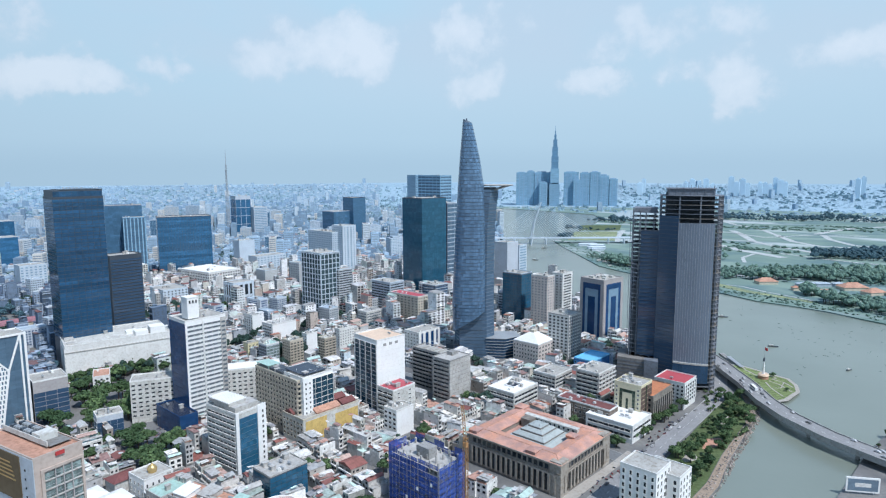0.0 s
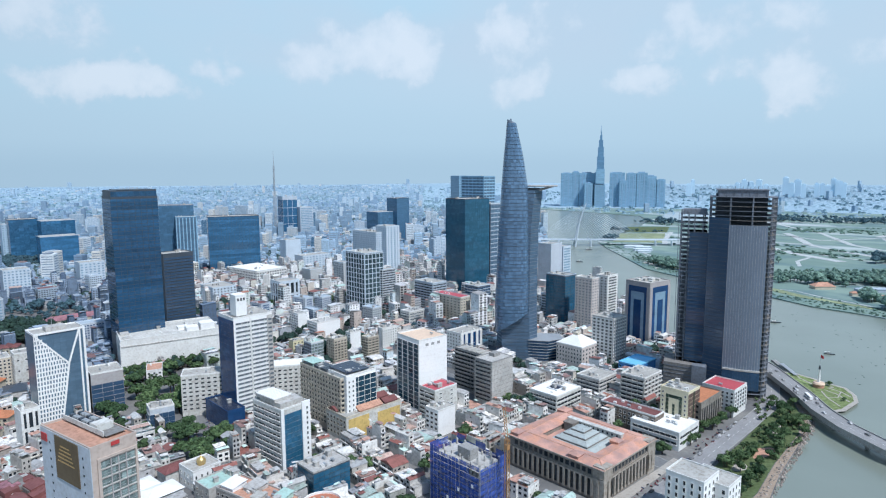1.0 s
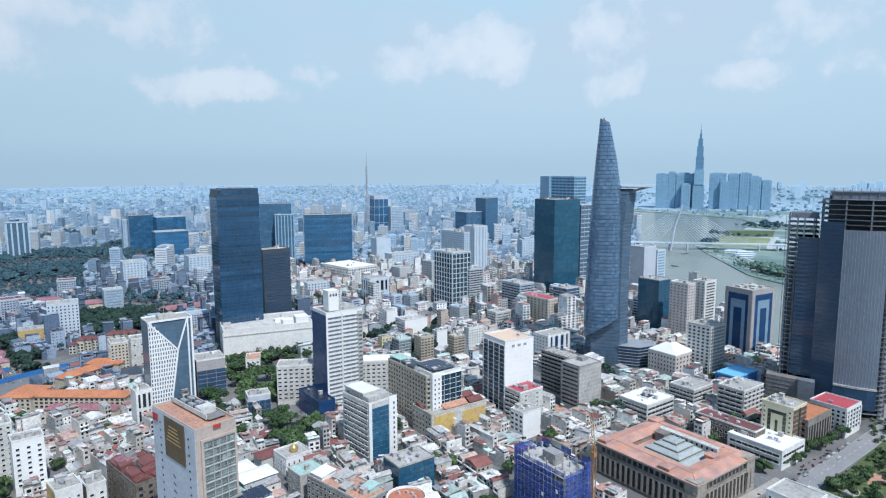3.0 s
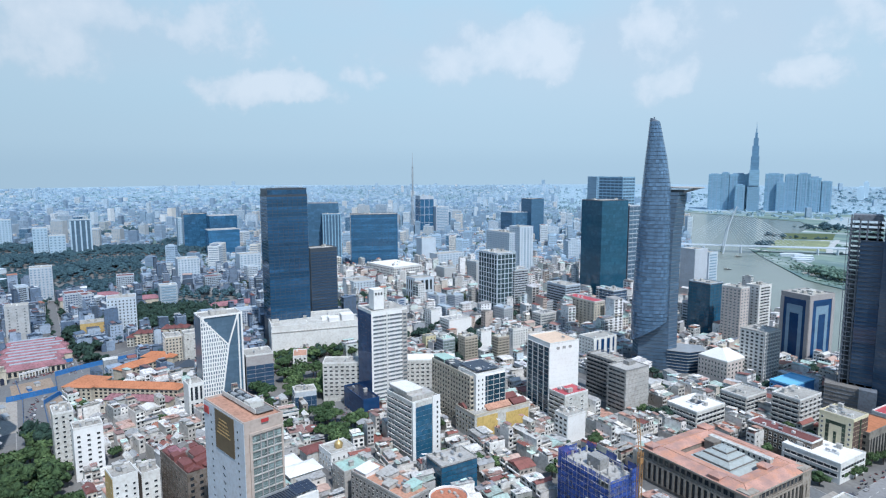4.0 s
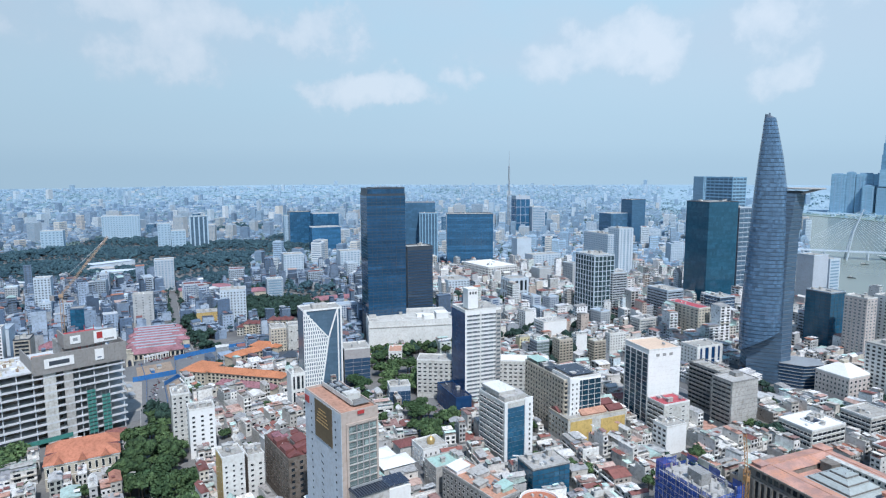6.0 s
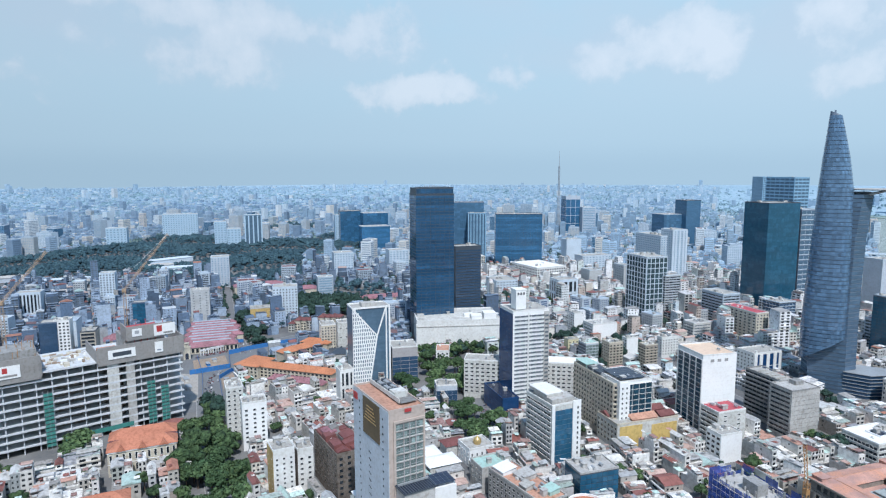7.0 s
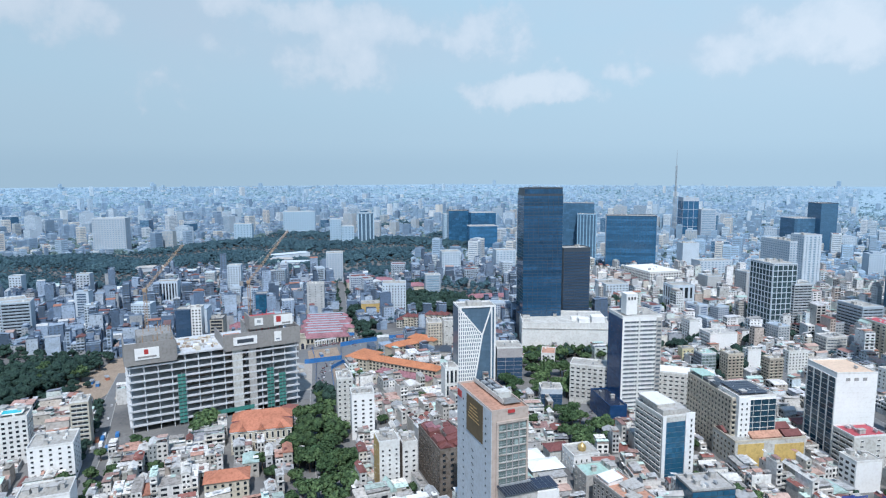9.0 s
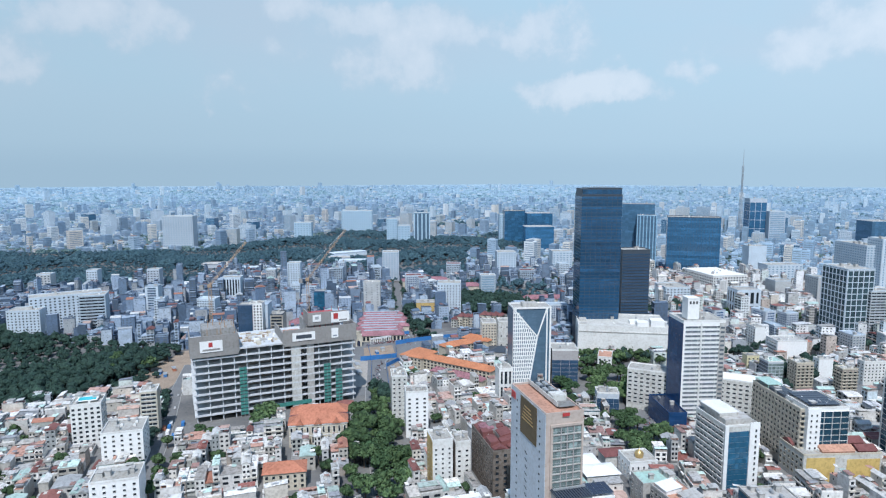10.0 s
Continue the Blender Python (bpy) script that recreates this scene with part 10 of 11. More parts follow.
def dress_buildings():
    tower = thing("roof_core", "white lift core on a high-rise roof", "roof structure", -457, 214, 0, 86.2)
    part("wall", boxes((-9, 1, 0, 9, 0, 16), (-9.3, 1.3, -0.3, 9.3, 16, 16.8)), "bright", tower)
    for y in (2, 4.5, 7):
        piece("window", window_mesh(1.4, 2.2, "g_win", "white"), tower, pose(1, y, 12, 0, 0, 90))
    block("podium_block", "dark blue glass podium of a high-rise", "office", -440, 196, 40, 14, 17, 0, "g_navy", (("S", "curtain", 8, 4, "g_navy", 0.5, 16.0, 0.97, 0.94), ("E", "curtain", 3, 4, "g_navy", 0.5, 16.0, 0.97, 0.94)), trim="g_navy", roof="solar", kit=2)
    # white strips beside the teal front, and its stepped roof
    trim = thing("facade_strip", "white end strips and stepped roof of an office", "facade", -355, 194, 6, 0)
    part("strip", boxes((0.2, 0.7, -0.2, 2.2, 0, 44)), "bright", trim)
    part("strip", boxes((0.2, 0.9, 16.5, 23.2, 0, 45)), "bright", trim)
    for k in range(11):
        piece("window", window_mesh(1.2, 1.8, "g_win", "white"), trim, pose(0.9, 20.5, 3 + 3.6 * k, 0, 0, 90))
    part("roof_step", boxes((-26, -3, 2, 20, 43.3, 46.5), (-30, -8, 1, 14, 46.5, 48.5)), "palecon", trim)
    for k in range(12):
        part("louvre", boxes((-29 + 1.8 * k, -28 + 1.8 * k, 0.6, 14.4, 48.6, 49.3)), "bright", trim)
    # ochre wall panels and low sheds of the long low building
    low = thing("wall_panel", "stained ochre painted wall panels with maroon roof sheds", "facade", -363, 251, 0, 0)
    part("panel", boxes((0.02, 0.2, 2, 21, 1, 17.5)), "yellow", low)
    part("panel", boxes((0.02, 0.2, 29, 51, 1, 16.0)), "yellow", low)
    for x0, x1, y0, y1, mt in ((-25, -14, 1, 26, "maroon"), (-13, -2, 14, 36, "paletile"), (-25, -14, 28, 51, "maroon"), (-12, -2, 38, 51, "maroon")):
        bag = Bag()
        bag.gable(lambda a, b, z: (a, b, z), x0, x1, y0, y1, 20.4, 2.6, 0.2)
        bag.box(lambda a, b, z: (a, b, z), x0 + 0.3, x1 - 0.3, y0 + 0.3, y1 - 0.3, 19.0, 20.4)
        part("tile_roof", bag.mesh("tile_roof", mt), mt, low)
    # sheet roofs on the old block
    rust = thing("sheet_roof", "rusty maroon sheet roofs on an old block", "roof", OLD[0], OLD[1], 12, OLD[2] + 1.3)
    for x0, x1, y0, y1 in ((-41, -22, 1, 10), (-41, -24, 11, 20), (-20, -1, 1, 9), (-19, -2, 11, 20)):
        bm = bmesh.new()
        v = [bm.verts.new(p) for p in ((x0, y0, 0), (x1, y0, 0), (x1, y1, 0), (x0, y1, 0), (x0, (y0 + y1) / 2, 1.8), (x1, (y0 + y1) / 2, 1.8))]
        for f in ((0, 1, 5, 4), (2, 3, 4, 5), (0, 4, 3), (1, 2, 5)):
            bm.faces.new([v[i] for i in f])
        part("sheet", bm, "maroon", rust)
    # fittings of single blocks
    pod = BLOCKS["white podium of a shopping centre with blank walls"]
    for b, mt in (((-14, -1.5, 62, 74, 33, 38), "bright"), ((-16, -1.5, 76, 90, 33, 40.5), "bright"), ((-26, -15, 56, 66, 33, 36), "bright"), ((-30, -20, 2, 10, 33, 35.5), "palecon"), ((-12, -5, 3, 9, 33, 34.6), "palecon")):
        part("plant_room", boxes(b), mt, pod)
    part("ledge", boxes((0.0, 0.5, 0.4, 94, 26.5, 27.3)), "palecon", pod)
    wing = BLOCKS["white office wing with a dark gridded glass front"]
    part("white_front", boxes((0.1, 0.75, 0.2, 8.6, 0, 47.2)), "bright", wing)
    for k in range(11):
        for y in (2.4, 6.0):
            piece("window", window_mesh(1.1, 1.5, "g_win", "white"), wing, pose(0.75, y, 5 + 3.7 * k, 0, 0, 90))
    for k in range(6):
        part("solar_panel", boxes((-27 + 4.2 * k, -23.4 + 4.2 * k, 3, 24, 48.6, 48.9)), "solar", wing)
    inn = BLOCKS["cream hotel block with regular windows beside a white glazed wing"]
    part("roof_tent", boxes((-55, -38, 0.5, 11.5, 48.6, 49.0), (-54.6, -54.2, 1, 1.4, 46, 48.6), (-38.8, -38.4, 1, 1.4, 46, 48.6), (-54.6, -54.2, 10.6, 11, 46, 48.6), (-38.8, -38.4, 10.6, 11, 46, 48.6)), "tealroof", inn)
    part("roof_bar", boxes((-37, -20, 1, 11, 46.2, 48.2)), "darkmetal", inn)
    slab = BLOCKS["white slab tower with a blank wall and glazed flank"]
    for y in (8, 14, 20):
        piece("vent", slab_mesh(3.0, 0.1, 2.2, "concrete"), slab, pose(0, y, 57, 0, 0, 90))
    for k in range(16):
        piece("wall_seam", slab_mesh(28.6, 0.04, 0.12, "white"), slab, pose(0, 14.5, 3.6 * k + 2, 0, 0, 90))
    ring = BLOCKS["white ring-shaped office with a roof court"]
    part("court_rim", boxes((-19, -8, 12, 12.6, 17.2, 18.6), (-19, -8, 22.4, 23, 17.2, 18.6), (-19, -18.4, 12.6, 22.4, 17.2, 18.6), (-8.6, -8, 12.6, 22.4, 17.2, 18.6)), "bright", ring)
    # dark sheet stands for the shaded court, which is not cut in
    part("court_floor", boxes((-18.4, -8.6, 12.6, 22.4, 17.2, 17.4)), "solar", ring)
    duo = BLOCKS["slim white and ochre hotel with small square windows"]
    part("ochre_wall", boxes((-15.95, -0.05, -0.2, -0.02, 0, 32)), "ochre", duo)
    duo = BLOCKS["slim white hotel with dark party wall"]
    part("party_wall", boxes((-15.95, -0.05, -0.2, -0.02, 0, 27)), "darkcon", duo)
    # dark green glass in an arch of slots on the cream hotel
    inn = BLOCKS["bright cream hotel with dark green glass slots and a brown flank"]
    for x0, x1, z0, z1 in ((-17.6, -15.2, 4, 29), (-7.0, -4.6, 4, 29), (-15.2, -7.0, 26.4, 29), (-12.2, -10.2, 4, 22)):
        n = max(1, round((z1 - z0) / 3.1))
        for k in range(n):
            piece("glass_panel", slab_mesh(x1 - x0 - 0.1, 0.12, (z1 - z0) / n - 0.16, "g_olive"), inn, pose((x0 + x1) / 2, 0, z0 + k * (z1 - z0) / n))
    for k in range(8):
        for x in (-20, -2.2):
            piece("window", window_mesh(1.2, 1.5, "g_win", "white"), inn, pose(x, 0, 4.5 + 3.5 * k))
    part("green_strip", boxes((0.14, 0.3, 8.6, 10.4, 2, 32.4)), "g_olive", inn, "dark green glass strip")
    # lean-to roofs on the rosy roof
    rosy = BLOCKS["stained concrete block with a rosy roof screed"]
    for x0, x1, y0, y1, mt in ((-47, -36, 1, 12, "bright"), (-34, -24, 6, 17, "palecon"), (-12, -4, 9, 17, "tealroof"), (-22, -15, 1, 7, "deck")):
        bag = Bag()
        bag.shed(lambda a, b, z: (a, b, z), x0, x1, y0, y1, 22.6, 1.2)
        bag.box(lambda a, b, z: (a, b, z), x0 + 0.4, x1 - 0.4, y0 + 0.4, y1 - 0.4, 20.3, 22.4)
        part("lean_to", bag.mesh("lean_to", mt), mt, rosy)
    # round tower with a terracotta terrace behind a white rim
    drum = thing("round_building", "round white building with a terracotta roof terrace", "building", -272, 171)
    for nm, r0, r1, z0, z1, mt in (("wall", 10.6, 10.6, 0, 21.4, "offwhite"), ("terrace", 10.2, 10.2, 21.4, 21.8, "tile"), ("ledge", 11.2, 11.2, 20.2, 21.0, "bright")):
        bm = bmesh.new()
        tube(bm, (0, 0, z0), (0, 0, z1), r0, r1, 32)
        part(nm, bm, mt, drum)
    bm = bmesh.new()
    ring_pts = [(math.cos(2 * math.pi * i / 32), math.sin(2 * math.pi * i / 32)) for i in range(32)]
    loops = [[bm.verts.new((x * r, y * r, z)) for x, y in ring_pts] for r, z in ((11.0, 21.4), (11.0, 23.0), (10.25, 23.0), (10.25, 21.6))]
    for p, q in zip(loops[:-1], loops[1:]):
        for i in range(32):
            bm.faces.new((p[i], p[(i + 1) % 32], q[(i + 1) % 32], q[i]))
    part("rim", bm, "bright", drum, "white round parapet rim")
    for i in range(16):
        q = 2 * math.pi * (i + 0.5) / 16
        for k in range(4):
            piece("window", window_mesh(2.0, 2.0, "g_win", "white"), drum, pose(10.5 * math.cos(q), 10.5 * math.sin(q), 3 + 4.3 * k, 0, 0, math.degrees(q) + 90))
    for x, y in ((-4, 3), (-1, 4.5), (2.5, 4), (-6, -1)):
        part("roof_tank", boxes((x - 0.9, x + 0.9, y - 0.6, y + 0.6, 21.8, 22.9)), "palecon", drum)
    # white sheds beside the hall with the dome
    for x, y, w, d, h, rot, mt in ((-366, 112, 15, 22, 8, 6, "bright"), (-384, 108, 14, 18, 7, 6, "bright"), (-392, 132, 12, 16, 8, 6, "maroon"), (-358, 98, 12, 12, 7, 10, "tealroof")):
        hip_house("shed", "low shed with a wide sheet roof beside a mosque", x, y, w, d, h, rot, "offwhite", mt, (), 2.6, category="shed")
    sol = thing("house", "narrow white house with solar panels on its roof", "house", -318, 98, 8)
    part("wall", boxes((-13, 0, 0, 16, 0, 20)), "bright", sol)
    for px, py in ((-12.5, 0.5), (-0.6, 0.5), (-12.5, 15), (-0.6, 15)):
        part("post", boxes((px, px + 0.3, py, py + 0.3, 20, 22)), "steel", sol)
    for i in range(4):
        for k in range(5):
            part("solar_panel", boxes((-12.8 + 3.2 * i, -9.8 + 3.2 * i, 0.3 + 3.1 * k, 3.2 + 3.1 * k, 22.0, 22.12)), "solar", sol)
    KEEP_OUT.append((-318, 98, 13, 16, 8, 2))
    for x, y, a, b, rot, mt in ((-572, -252, 16, 7, 20, "palecon"), (-556, -268, 22, 6, 12, "greyblue"), (-590, -262, 12, 6, 25, "offwhite"), (-604, -240, 8, 3, 20, "bluepaint"), (-622, -238, 8, 3, 30, "tile"), (-612, -248, 8, 3, 10, "bluepaint")):
        shed = thing("site_shed", "low site shed on bare earth by a park", "shed", x, y, rot)
        part("body", boxes((-a / 2, a / 2, -b / 2, b / 2, 0.1, 3.0)), mt, shed)
        part("roof", boxes((-a / 2 - 0.3, a / 2 + 0.3, -b / 2 - 0.3, b / 2 + 0.3, 3.0, 3.2)), "steel", shed)
    high = BLOCKS["white high-rise with loggia bands and navy glass flank"]
    part("stair_front", boxes((0.05, 0.7, 28.4, 32.9, 4, 84)), "palecon", high, "grey gridded stair front")
    for k in range(22):
        piece("stair_window", slab_mesh(3.2, 0.1, 1.6, "g_mid"), high, pose(0.7, 30.6, 6 + 3.5 * k, 0, 0, 90))
    part("pier", boxes((0.05, 0.8, 13.4, 14.6, 4, 84)), "white", high)
    grid = BLOCKS["dark glass tower in a white frame grid"]
    for k in range(5):
        part("louvre", boxes((-44.3, 0.3, -0.3, 33.3, 1 + 1.4 * k, 1.6 + 1.4 * k)), "panelgrey", grid)
    for x, y, a, b, mt in ((-590, -14, 5, 3, "offwhite"), (-604, -12, 7, 3, "steel"), (-612, -17, 4, 4, "palecon"), (-582, -16, 4, 2, "greyblue"), (-668, -36, 8, 3, "bluepaint"), (-680, -30, 6, 4, "offwhite"), (-600, -50, 9, 4, "steel"), (-624, -54, 10, 4, "offwhite")):
        shed = thing("site_shed", "low site shed inside a fenced work site", "shed", x, y, 15)
        part("body", boxes((-a / 2, a / 2, -b / 2, b / 2, 0.3, 3.0)), mt, shed)
        part("roof", boxes((-a / 2 - 0.3, a / 2 + 0.3, -b / 2 - 0.3, b / 2 + 0.3, 3.0, 3.2)), "steel", shed)
    twin = BLOCKS["navy glass tower between pale stone piers"]
    part("pale_band", boxes((-25.5, -7.5, -0.22, -0.12, 0, 60)), "g_far", twin, "pale blue glass band")
    part("inner_glass", boxes((-21.5, -11.5, -0.34, -0.23, 0, 51)), "g_navy", twin)
    part("pale_band", boxes((0.12, 0.22, 10, 29, 0, 60)), "g_far", twin, "pale blue glass band")
    part("inner_glass", boxes((0.23, 0.34, 14.5, 24.5, 0, 51)), "g_navy", twin)
    for x, y, s in ((-24, 10, 3), (-14, 20, 4), (-20, 30, 3), (-8, 12, 2.5), (-10, 28, 3)):
        part("roof_unit", boxes((x - s, x + s, y - s * 0.7, y + s * 0.7, 71.2, 71 + s * 0.8)), "offwhite", twin)
    # gold dome on the hall
    dome = thing("dome", "gilded onion dome on a white hall", "dome", MOSQUE[0] - 9, MOSQUE[1] + 9, 0, MOSQUE[2] + 0.2)
    bm = bmesh.new()
    prof = [(2.6, 0.0), (2.6, 0.9), (3.0, 1.7), (2.9, 2.9), (2.1, 4.1), (1.0, 4.9), (0.2, 5.6), (0.06, 6.8)]
    loft(bm, [[(r * math.cos(2 * math.pi * i / 16), r * math.sin(2 * math.pi * i / 16), z) for i in range(16)] for r, z in prof])
    for f in bm.faces:
        f.smooth = True
    part("shell", bm, "gold", dome)
    # tent roof over the ornate store
    tent = thing("tent_roof", "white pyramidal roof on an ornate store", "roof", -337, 518, 0, 22.0)
    bm = bmesh.new()
    a = [bm.verts.new(p) for p in ((-31, 0, 1.2), (0, 0, 1.2), (0, 28, 1.2), (-31, 28, 1.2))]
    b = [bm.verts.new(p) for p in ((-19, 10, 9), (-12, 10, 9), (-12, 18, 9), (-19, 18, 9))]
    bm.faces.new(b)
    for k in range(4):
        bm.faces.new((a[k], a[(k + 1) % 4], b[(k + 1) % 4], b[k]))
    part("sheeting", bm, "bright", tent)
    part("lantern", boxes((-18, -13, 11, 17, 9, 11.5)), "cream", tent)
    # roof pool
    pool = thing("roof_pool", "turquoise pool on a hotel roof", "pool", -440, -243, 15, 34.6)
    part("water", boxes((-13, -5, 4, 16, 0, 0.25)), "pool", pool)
    part("pool_edge", boxes((-14, -13, 3, 17, 0, 0.5), (-5, -4, 3, 17, 0, 0.5), (-13, -5, 3, 4, 0, 0.5), (-13, -5, 16, 17, 0, 0.5)), "bright", pool)
    # hoarding and roof terrace of the slab tower
    ad = thing("hoarding", "brown and gold hoarding high on a slab tower", "billboard", -268, 62, 12, 0)
    # sheet over the side wall, with its blue sky shade painted on
    part("side_cladding", boxes((-42.2, 0.02, -0.25, 0.0, 0, 89.5)), "greyblue", ad, "pale blue-grey side wall")
    part("panel", boxes((-29, -9.5, -0.6, -0.26, 70, 88.9)), "ad", ad)
    for k in range(5):
        part("text_bar", boxes((-27 + 0.7 * k, -13 - k * 0.8, -0.7, -0.6, 78 + 1.7 * k, 78.6 + 1.7 * k)), "gold", ad)
    # jumble of rusty sheet roofs on the old brown block
    old = BLOCKS["stained brown old apartment block with rusty roofs"]
    rn = random.Random(5)
    for k in range(12):
        x, y, a, b, z = rn.uniform(-37, -6), rn.uniform(3, 17), rn.uniform(2.5, 5.5), rn.uniform(2, 4), 33.6 + rn.uniform(0, 2.2)
        bm = bmesh.new()
        e = rn.uniform(0.4, 1.5)
        q = [bm.verts.new(p) for p in ((x - a, y - b, z), (x + a, y - b, z), (x + a, y + b, z + e), (x - a, y + b, z + e))]
        q2 = [bm.verts.new((v.co.x, v.co.y, 30.5)) for v in q]
        bm.faces.new(q)
        for i in range(4):
            bm.faces.new((q[i], q[(i + 1) % 4], q2[(i + 1) % 4], q2[i]))
        bmesh.ops.recalc_face_normals(bm, faces=bm.faces)
        part("sheet_roof", bm, rn.choice(("maroon", "darkcon", "oldcon", "maroon", "pinkroof")), old)
    # glazed front: deep floors between slab edges, a tan frame round them
    front = BLOCKS["pale slab tower with a tan glazed front and roof terrace"]
    fl = 80.0 / 21
    pane, edge_bar, ledge = slab_mesh(2.0, 0.1, fl * 0.74, "g_dim"), slab_mesh(14.4, 0.55, fl * 0.14, "palecon"), slab_mesh(14.4, 0.2, 0.12, "steel")
    for k in range(21):
        for i in range(7):
            piece("window_pane", pane, front, pose(0, 4.5 + 2.06 * i, 3.0 + fl * (k + 0.14), 0, 0, 90))
        piece("slab_edge", edge_bar, front, pose(0, 10.7, 3.0 + fl * k, 0, 0, 90))
        piece("window_rail", ledge, front, pose(0, 10.7, 3.0 + fl * (k + 0.42), 0, 0, 90))
    part("lower_wing", boxes((0.8, 10, 3, 19, 0, 53)), "palecon", front)
    part("wing_roof", boxes((0.8, 10.6, 2.4, 19.6, 53, 53.6)), "darkmetal", front, "dark slatted wing roof")
    bm = bmesh.new()
    for k in range(13):
        box(bm, 1.0, 10.5, 2.7 + 1.3 * k, 3.1 + 1.3 * k, 53.6, 53.95)
    part("roof_slats", bm, "solar", front)
    part("roof_duct", boxes((2.4, 3.2, 3, 19, 53.95, 54.8)), "steel", front)
    part("tan_pier", boxes((0.0, 0.75, 2.2, 3.4, 2, 84.5), (0.0, 0.75, 17.9, 18.8, 2, 84.5), (0.0, 0.75, 3.4, 17.9, 83.4, 84.5)), "pink", front)
    for y in (7.6, 10.7, 14.0):
        part("mullion", boxes((0.0, 0.6, y - 0.18, y + 0.18, 3, 83.4)), "pinkgrey", front)
    mark = thing("sign", "small red roof sign of a slab tower", "sign", -268, 62, 12, 0)
    part("letter_bar", boxes((0.55, 0.8, 8, 11.5, 88.2, 89.8)), "redpaint", mark)
    part("letter_bar", boxes((-41, -36, -0.7, -0.4, 84, 87.5)), "redpaint", mark)
    part("roof_shed", boxes((-18, -12, 9, 16, 90.2, 93.4), (-40.5, -6, 8.4, 8.8, 90.2, 92.4)), "offwhite", mark)
    part("well", boxes((-40, -5, 9, 17.6, 90.3, 90.5)), "darkdeck", mark)
    for k in range(18):
        x, y = -38 + 2.6 * (k % 9), 10.2 + 3.4 * (k // 9)
        if not -19 < x < -11:
            part("cooling_unit", boxes((x, x + 1.9, y, y + 2.2, 90.5, 92.0), (x + 0.2, x + 1.7, y + 0.2, y + 2.0, 92.0, 92.3)), "steel" if k % 3 else "darkmetal", mark)
    slot = slab_mesh(2.6, 0.12, 0.5, "g_win")
    dot = slab_mesh(0.9, 0.12, 0.9, "g_win")
    for k in range(22):
        piece("window_slot", dot, mark, pose(-34, -0.25, 6 + 3.7 * k))
        piece("window_slot", dot, mark, pose(-6, -0.25, 6 + 3.7 * k))
    for k in range(16):
        piece("window_slot", slot, mark, pose(-22, -0.25, 6 + 3.7 * k, 0, 22, 0))


def car_meshes():
    bm = bmesh.new()
    pts = [(-2.15, 0.35), (-2.2, 0.75), (-1.5, 0.9), (-0.9, 1.42), (0.75, 1.45), (1.35, 0.95), (2.1, 0.8), (2.15, 0.35)]
    a = [bm.verts.new((x, -0.85 if z < 1 else -0.7, z)) for x, z in pts]
    b = [bm.verts.new((x, 0.85 if z < 1 else 0.7, z)) for x, z in pts]
    bm.faces.new(a)
    bm.faces.new(b[::-1])
    for k in range(8):
        bm.faces.new((a[k], b[k], b[(k + 1) % 8], a[(k + 1) % 8]))
    bmesh.ops.recalc_face_normals(bm, faces=bm.faces)
    body = finish(bm, "body", "carpaint")
    cabin = finish(boxes((-1.1, 0.95, -0.74, 0.74, 0.95, 1.32)), "glazing", "solar")
    bm = bmesh.new()
    tube(bm, (0, -0.1, 0), (0, 0.1, 0), 0.33, n=10)
    wheel = finish(bm, "wheel", "solar")
    return body, cabin, wheel


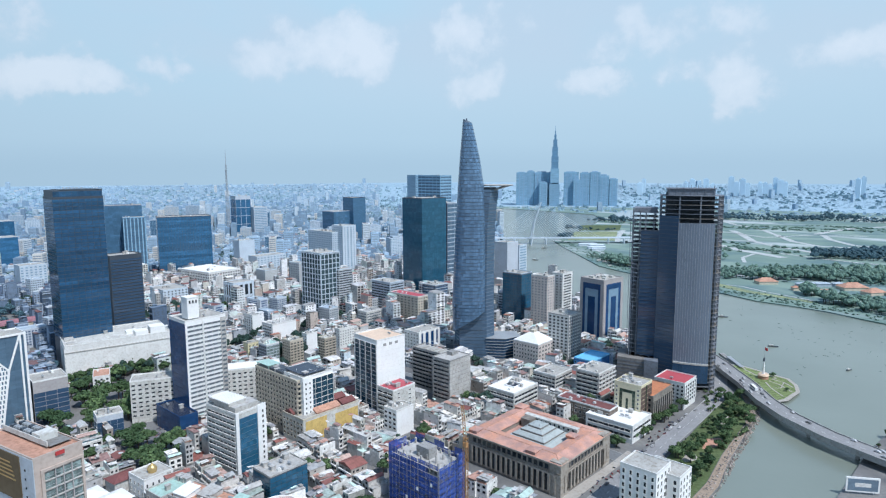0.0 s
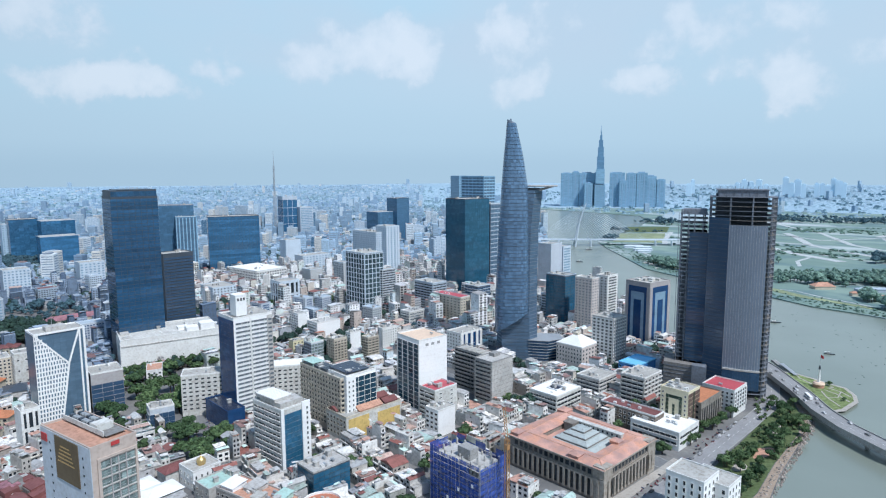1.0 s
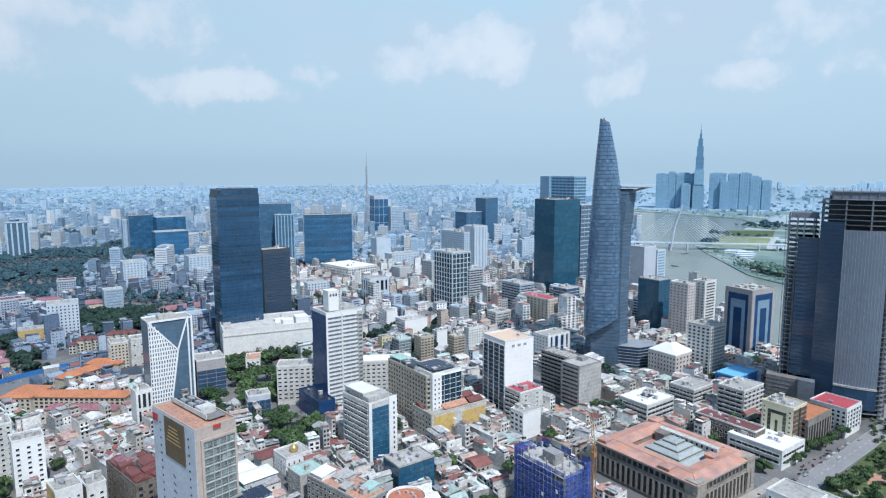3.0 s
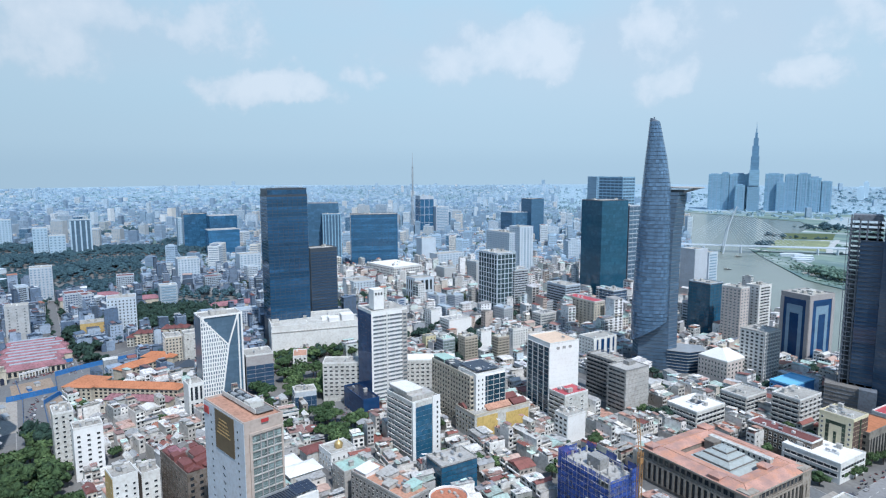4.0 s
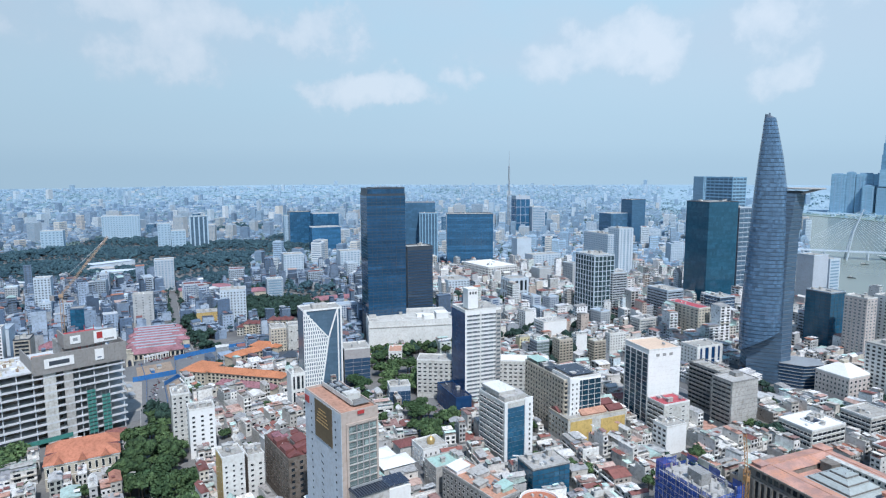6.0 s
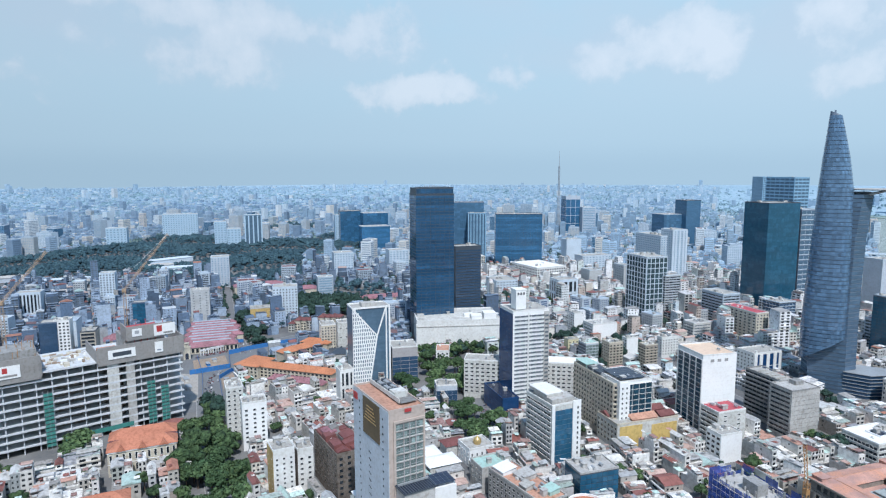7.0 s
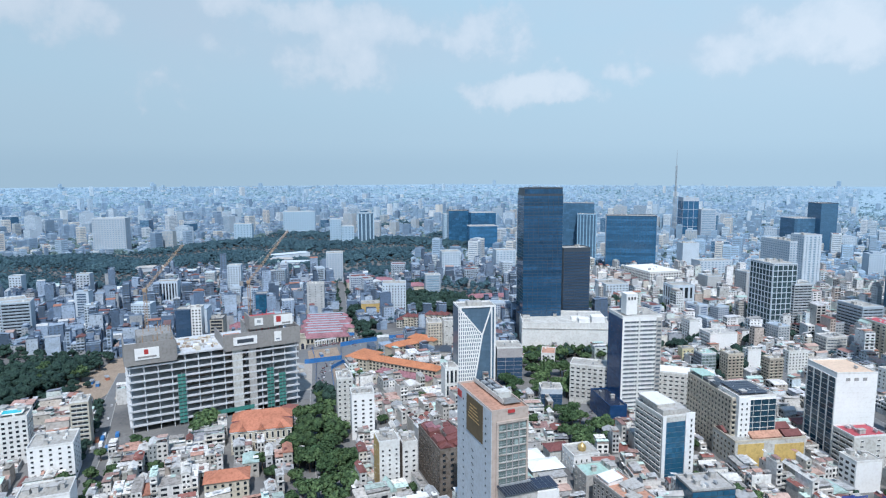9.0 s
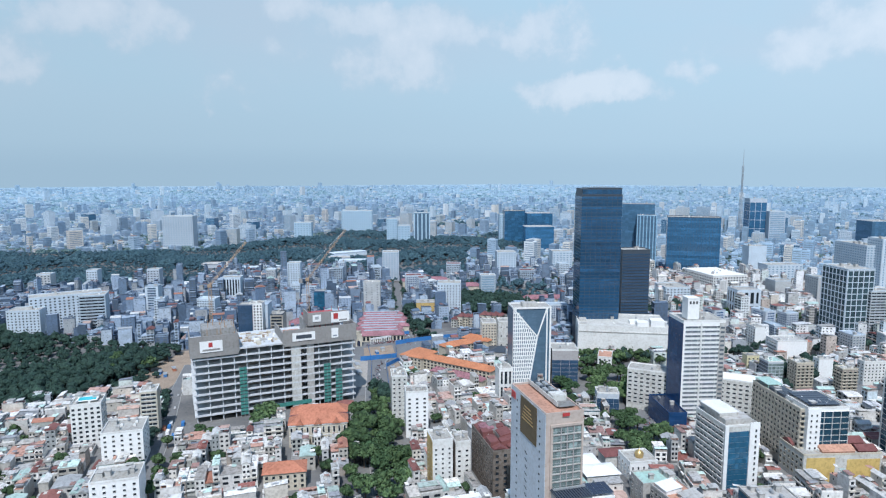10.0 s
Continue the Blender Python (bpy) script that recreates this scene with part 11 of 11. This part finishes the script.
def traffic():
    rng = random.Random(17)
    body, cabin, wheel = car_meshes()

    def car(x, y, z, ang, label):
        root = thing("car", label, "car", x, y, ang, z, "cars")
        for me, nm in ((body, "body"), (cabin, "glazing")):
            o = new(nm, me)
            o.parent = root
        for wx in (-1.35, 1.35):
            for wy in (-0.8, 0.8):
                piece("wheel", wheel, root, pose(wx, wy, 0.33))

    def along(pts, z, n, lanes, label):
        for k in range(n):
            i = rng.randrange(len(pts) - 1)
            (ax, ay), (bx, by) = pts[i], pts[i + 1]
            t, o = rng.random(), rng.choice(lanes)
            d = math.atan2(by - ay, bx - ax)
            car(ax + (bx - ax) * t - math.sin(d) * o, ay + (by - ay) * t + math.cos(d) * o, z, math.degrees(d) + (0 if o < 0 else 180), label)
    along([(-200, 634), (-174, 603), (-157, 583), (-133, 550), (-109, 526), (-79, 506), (-43, 491)], 7.62, 22, (-5.6, -2.4, 2.4, 5.6), "car driving over the flyover")
    along([(-167, 300), (-168, 400), (-170, 500), (-172, 556)], 0.18, 10, (-5, 5, 2), "car on the riverside street")
    along([(-167, 400), (-170, 500)], 0.18, 10, (7.2,), "parked car beside street trees")
    along([(-200, 389), (-300, 402)], 0.18, 4, (3,), "car on a city street")
    along([(-350, -14), (-420, -22), (-500, -30)], 0.18, 12, (-5.5, 5.5, 2), "parked car on a tree-lined street")
    along([(-371, -168), (-464, -188), (-550, -211)], 0.18, 8, (-3, 3), "car on a side street")
    along([(-720, 0), (-850, -14)], 0.18, 9, (-4, -1.5, 1.5, 4), "car on the boulevard by the market")
    along([(-560, -30), (-640, -30), (-690, 10)], 0.2, 6, (-5, 0, 5), "car on the bare square")
    bus = thing("bus", "white city bus on the flyover", "bus", -148, 571, 126, 7.62)
    part("body", boxes((-5.6, 5.6, -1.25, 1.25, 0.45, 3.0), (-5.5, 5.5, -1.15, 1.15, 3.0, 3.2)), "bright", bus)
    part("glazing", boxes((-5.2, 5.4, -1.29, 1.29, 1.5, 2.5)), "solar", bus)
    for wx in (-3.6, 3.6):
        for wy in (-1.1, 1.1):
            piece("wheel", wheel, bus, pose(wx, wy, 0.4) @ Matrix.Scale(1.3, 4))
    # boats and drifting weed
    hull = bmesh.new()
    rows = []
    for x, w in ((-9, 1.6), (-4, 2.4), (4, 2.4), (9, 0.3)):
        rows.append([hull.verts.new(p) for p in ((x, -w * 0.6, 0), (x, w * 0.6, 0), (x, w, 1.6), (x, -w, 1.6))])
    for a, b in zip(rows[:-1], rows[1:]):
        for k in range(4):
            hull.faces.new((a[k], a[(k + 1) % 4], b[(k + 1) % 4], b[k]))
    hull.faces.new(rows[0][::-1])
    hull.faces.new(rows[-1])
    bmesh.ops.recalc_face_normals(hull, faces=hull.faces)
    hull_me = finish(hull, "hull", "darkmetal")
    cab_me = finish(boxes((-7, 0, -1.5, 1.5, 1.6, 3.8), (-7.4, 0.4, -1.8, 1.8, 3.8, 4.0)), "cabin", "offwhite")
    for x, y, a, s in ((-760, 1150, 20, 0.8), (-640, 1222, 50, 1.2), (-610, 1205, 50, 1.0), (-590, 1175, 45, 0.9), (-622, 1214, 48, 1.1), (-270, 870, 30, 0.7), (-930, 1600, 60, 1.2), (-860, 1340, 45, 0.9), (-180, 760, 20, 0.6), (-100, 720, 70, 0.5), (-1100, 1900, 60, 1.4)):
        root = thing("boat", "small dark river boat with a pale cabin", "boat", x, y, a, -1.6, "river boats")
        root.scale = (s, s, s)
        for me, nm in ((hull_me, "hull"), (cab_me, "cabin")):
            o = new(nm, me)
            o.parent = root
    jetty = thing("jetty", "long low barge jetty by the quay", "jetty", -196, 668, 128, -1.6)
    part("pontoon", boxes((-30, 30, -2.5, 2.5, 0, 1.4)), "concrete", jetty)
    part("canopy", boxes((-26, 10, -2, 2, 3.6, 3.8), (-26, -25.7, -2, -1.7, 1.4, 3.6), (9.7, 10, -2, -1.7, 1.4, 3.6), (-26, -25.7, 1.7, 2, 1.4, 3.6), (9.7, 10, 1.7, 2, 1.4, 3.6)), "steel", jetty)
    bag = Bag()
    for k in range(190):
        x, y = rng.uniform(-330, 40), rng.uniform(600, 960)
        if inside(x, y, CITY_SIDE) or not (x > -330 and y > 640):
            continue
        a, b, t = rng.uniform(0.3, 1.7) * rng.random() + 0.3, rng.uniform(0.2, 0.6), rng.uniform(0.2, 0.8)
        bag.box(placer(x, y, t), -a, a, -b, b, -1.62, -1.45)
    tagged(new("water_weed", bag.mesh("water_weed", "leaf_far")), "drifting clumps of green water weed", "plants", kind="stuff")
    # rows of parked scooters beside the streets and on the square
    bag = Bag()
    for ax, ay, bx, by, n in ((-706, -40, -728, 10, 60), (-704, 0, -850, -8, 70), (-560, -34, -640, -30, 50), (-716, -20, -700, -50, 40), (-345, -18, -480, -28, 60), (-598, 30, -560, 60, 40), (-430, 172, -520, 222, 60), (-175, 320, -179, 480, 60)):
        for k in range(n):
            t = rng.random()
            m = placer(ax + (bx - ax) * t + rng.uniform(-3, 3), ay + (by - ay) * t + rng.uniform(-3, 3), rng.uniform(0, 3.14))
            bag.box(m, -0.95, 0.95, -0.22, 0.22, 0.3, 0.75)
            bag.box(m, -0.75, 0.35, -0.26, 0.26, 0.75, 1.02)
            bag.box(m, 0.62, 0.78, -0.36, 0.36, 0.75, 1.15)
    tagged(new("scooters", bag.mesh("scooters", "scooter")), "dark and coloured scooters parked in rows on asphalt", "scooters", kind="stuff")
    # billboard on the canal's far bank
    bb = thing("billboard", "white riverside billboard with a pale picture", "billboard", -48, 441, 32)
    part("panel", boxes((-11, 8, -0.4, 0.4, 1.5, 11)), "bright", bb)
    part("picture", boxes((-10, 7, -0.5, -0.41, 2.5, 10)), "g_sky", bb)
    part("text_bar", boxes((-6, 3, -0.58, -0.5, 5, 7.5)), "white", bb)
    for x in (-9, -2, 5):
        part("leg", boxes((x - 0.3, x + 0.3, 0.4, 0.9, 0, 10)), "steel", bb)



def station():
    """Long canopy and parked scooters in front of the mall shell."""
    root = thing("canopy", "long dark flat canopy over a parking row", "shelter", -424, -156, 0)
    part("roof", boxes((-26, 0, 0, 46, 4.6, 5.1), (-26.2, 0.2, -0.2, 46.2, 5.1, 5.3)), "panelgrey", root)
    root.matrix_world = pose(-424, -154, 0, 0, 0, 18)
    for k in range(8):
        part("post", boxes((-1, -0.7, 1 + 6.2 * k, 1.3 + 6.2 * k, 0, 4.6)), "steel", root)
    rng = random.Random(9)
    shed = thing("site_containers", "stacked blue and pale site containers", "container", -452, -178, 15)
    for k in range(9):
        x, y = -rng.uniform(0, 34), rng.uniform(-10, 6)
        part("container", boxes((x - 3, x + 3, y - 1.2, y + 1.2, 0.1, 2.6), (x - 2.9, x + 2.9, y - 1.25, y - 1.2, 0.4, 2.3)), rng.choice(["bluepaint", "bright", "bluepaint", "tile", "steel"]), shed)


dress_buildings()
traffic()
station()
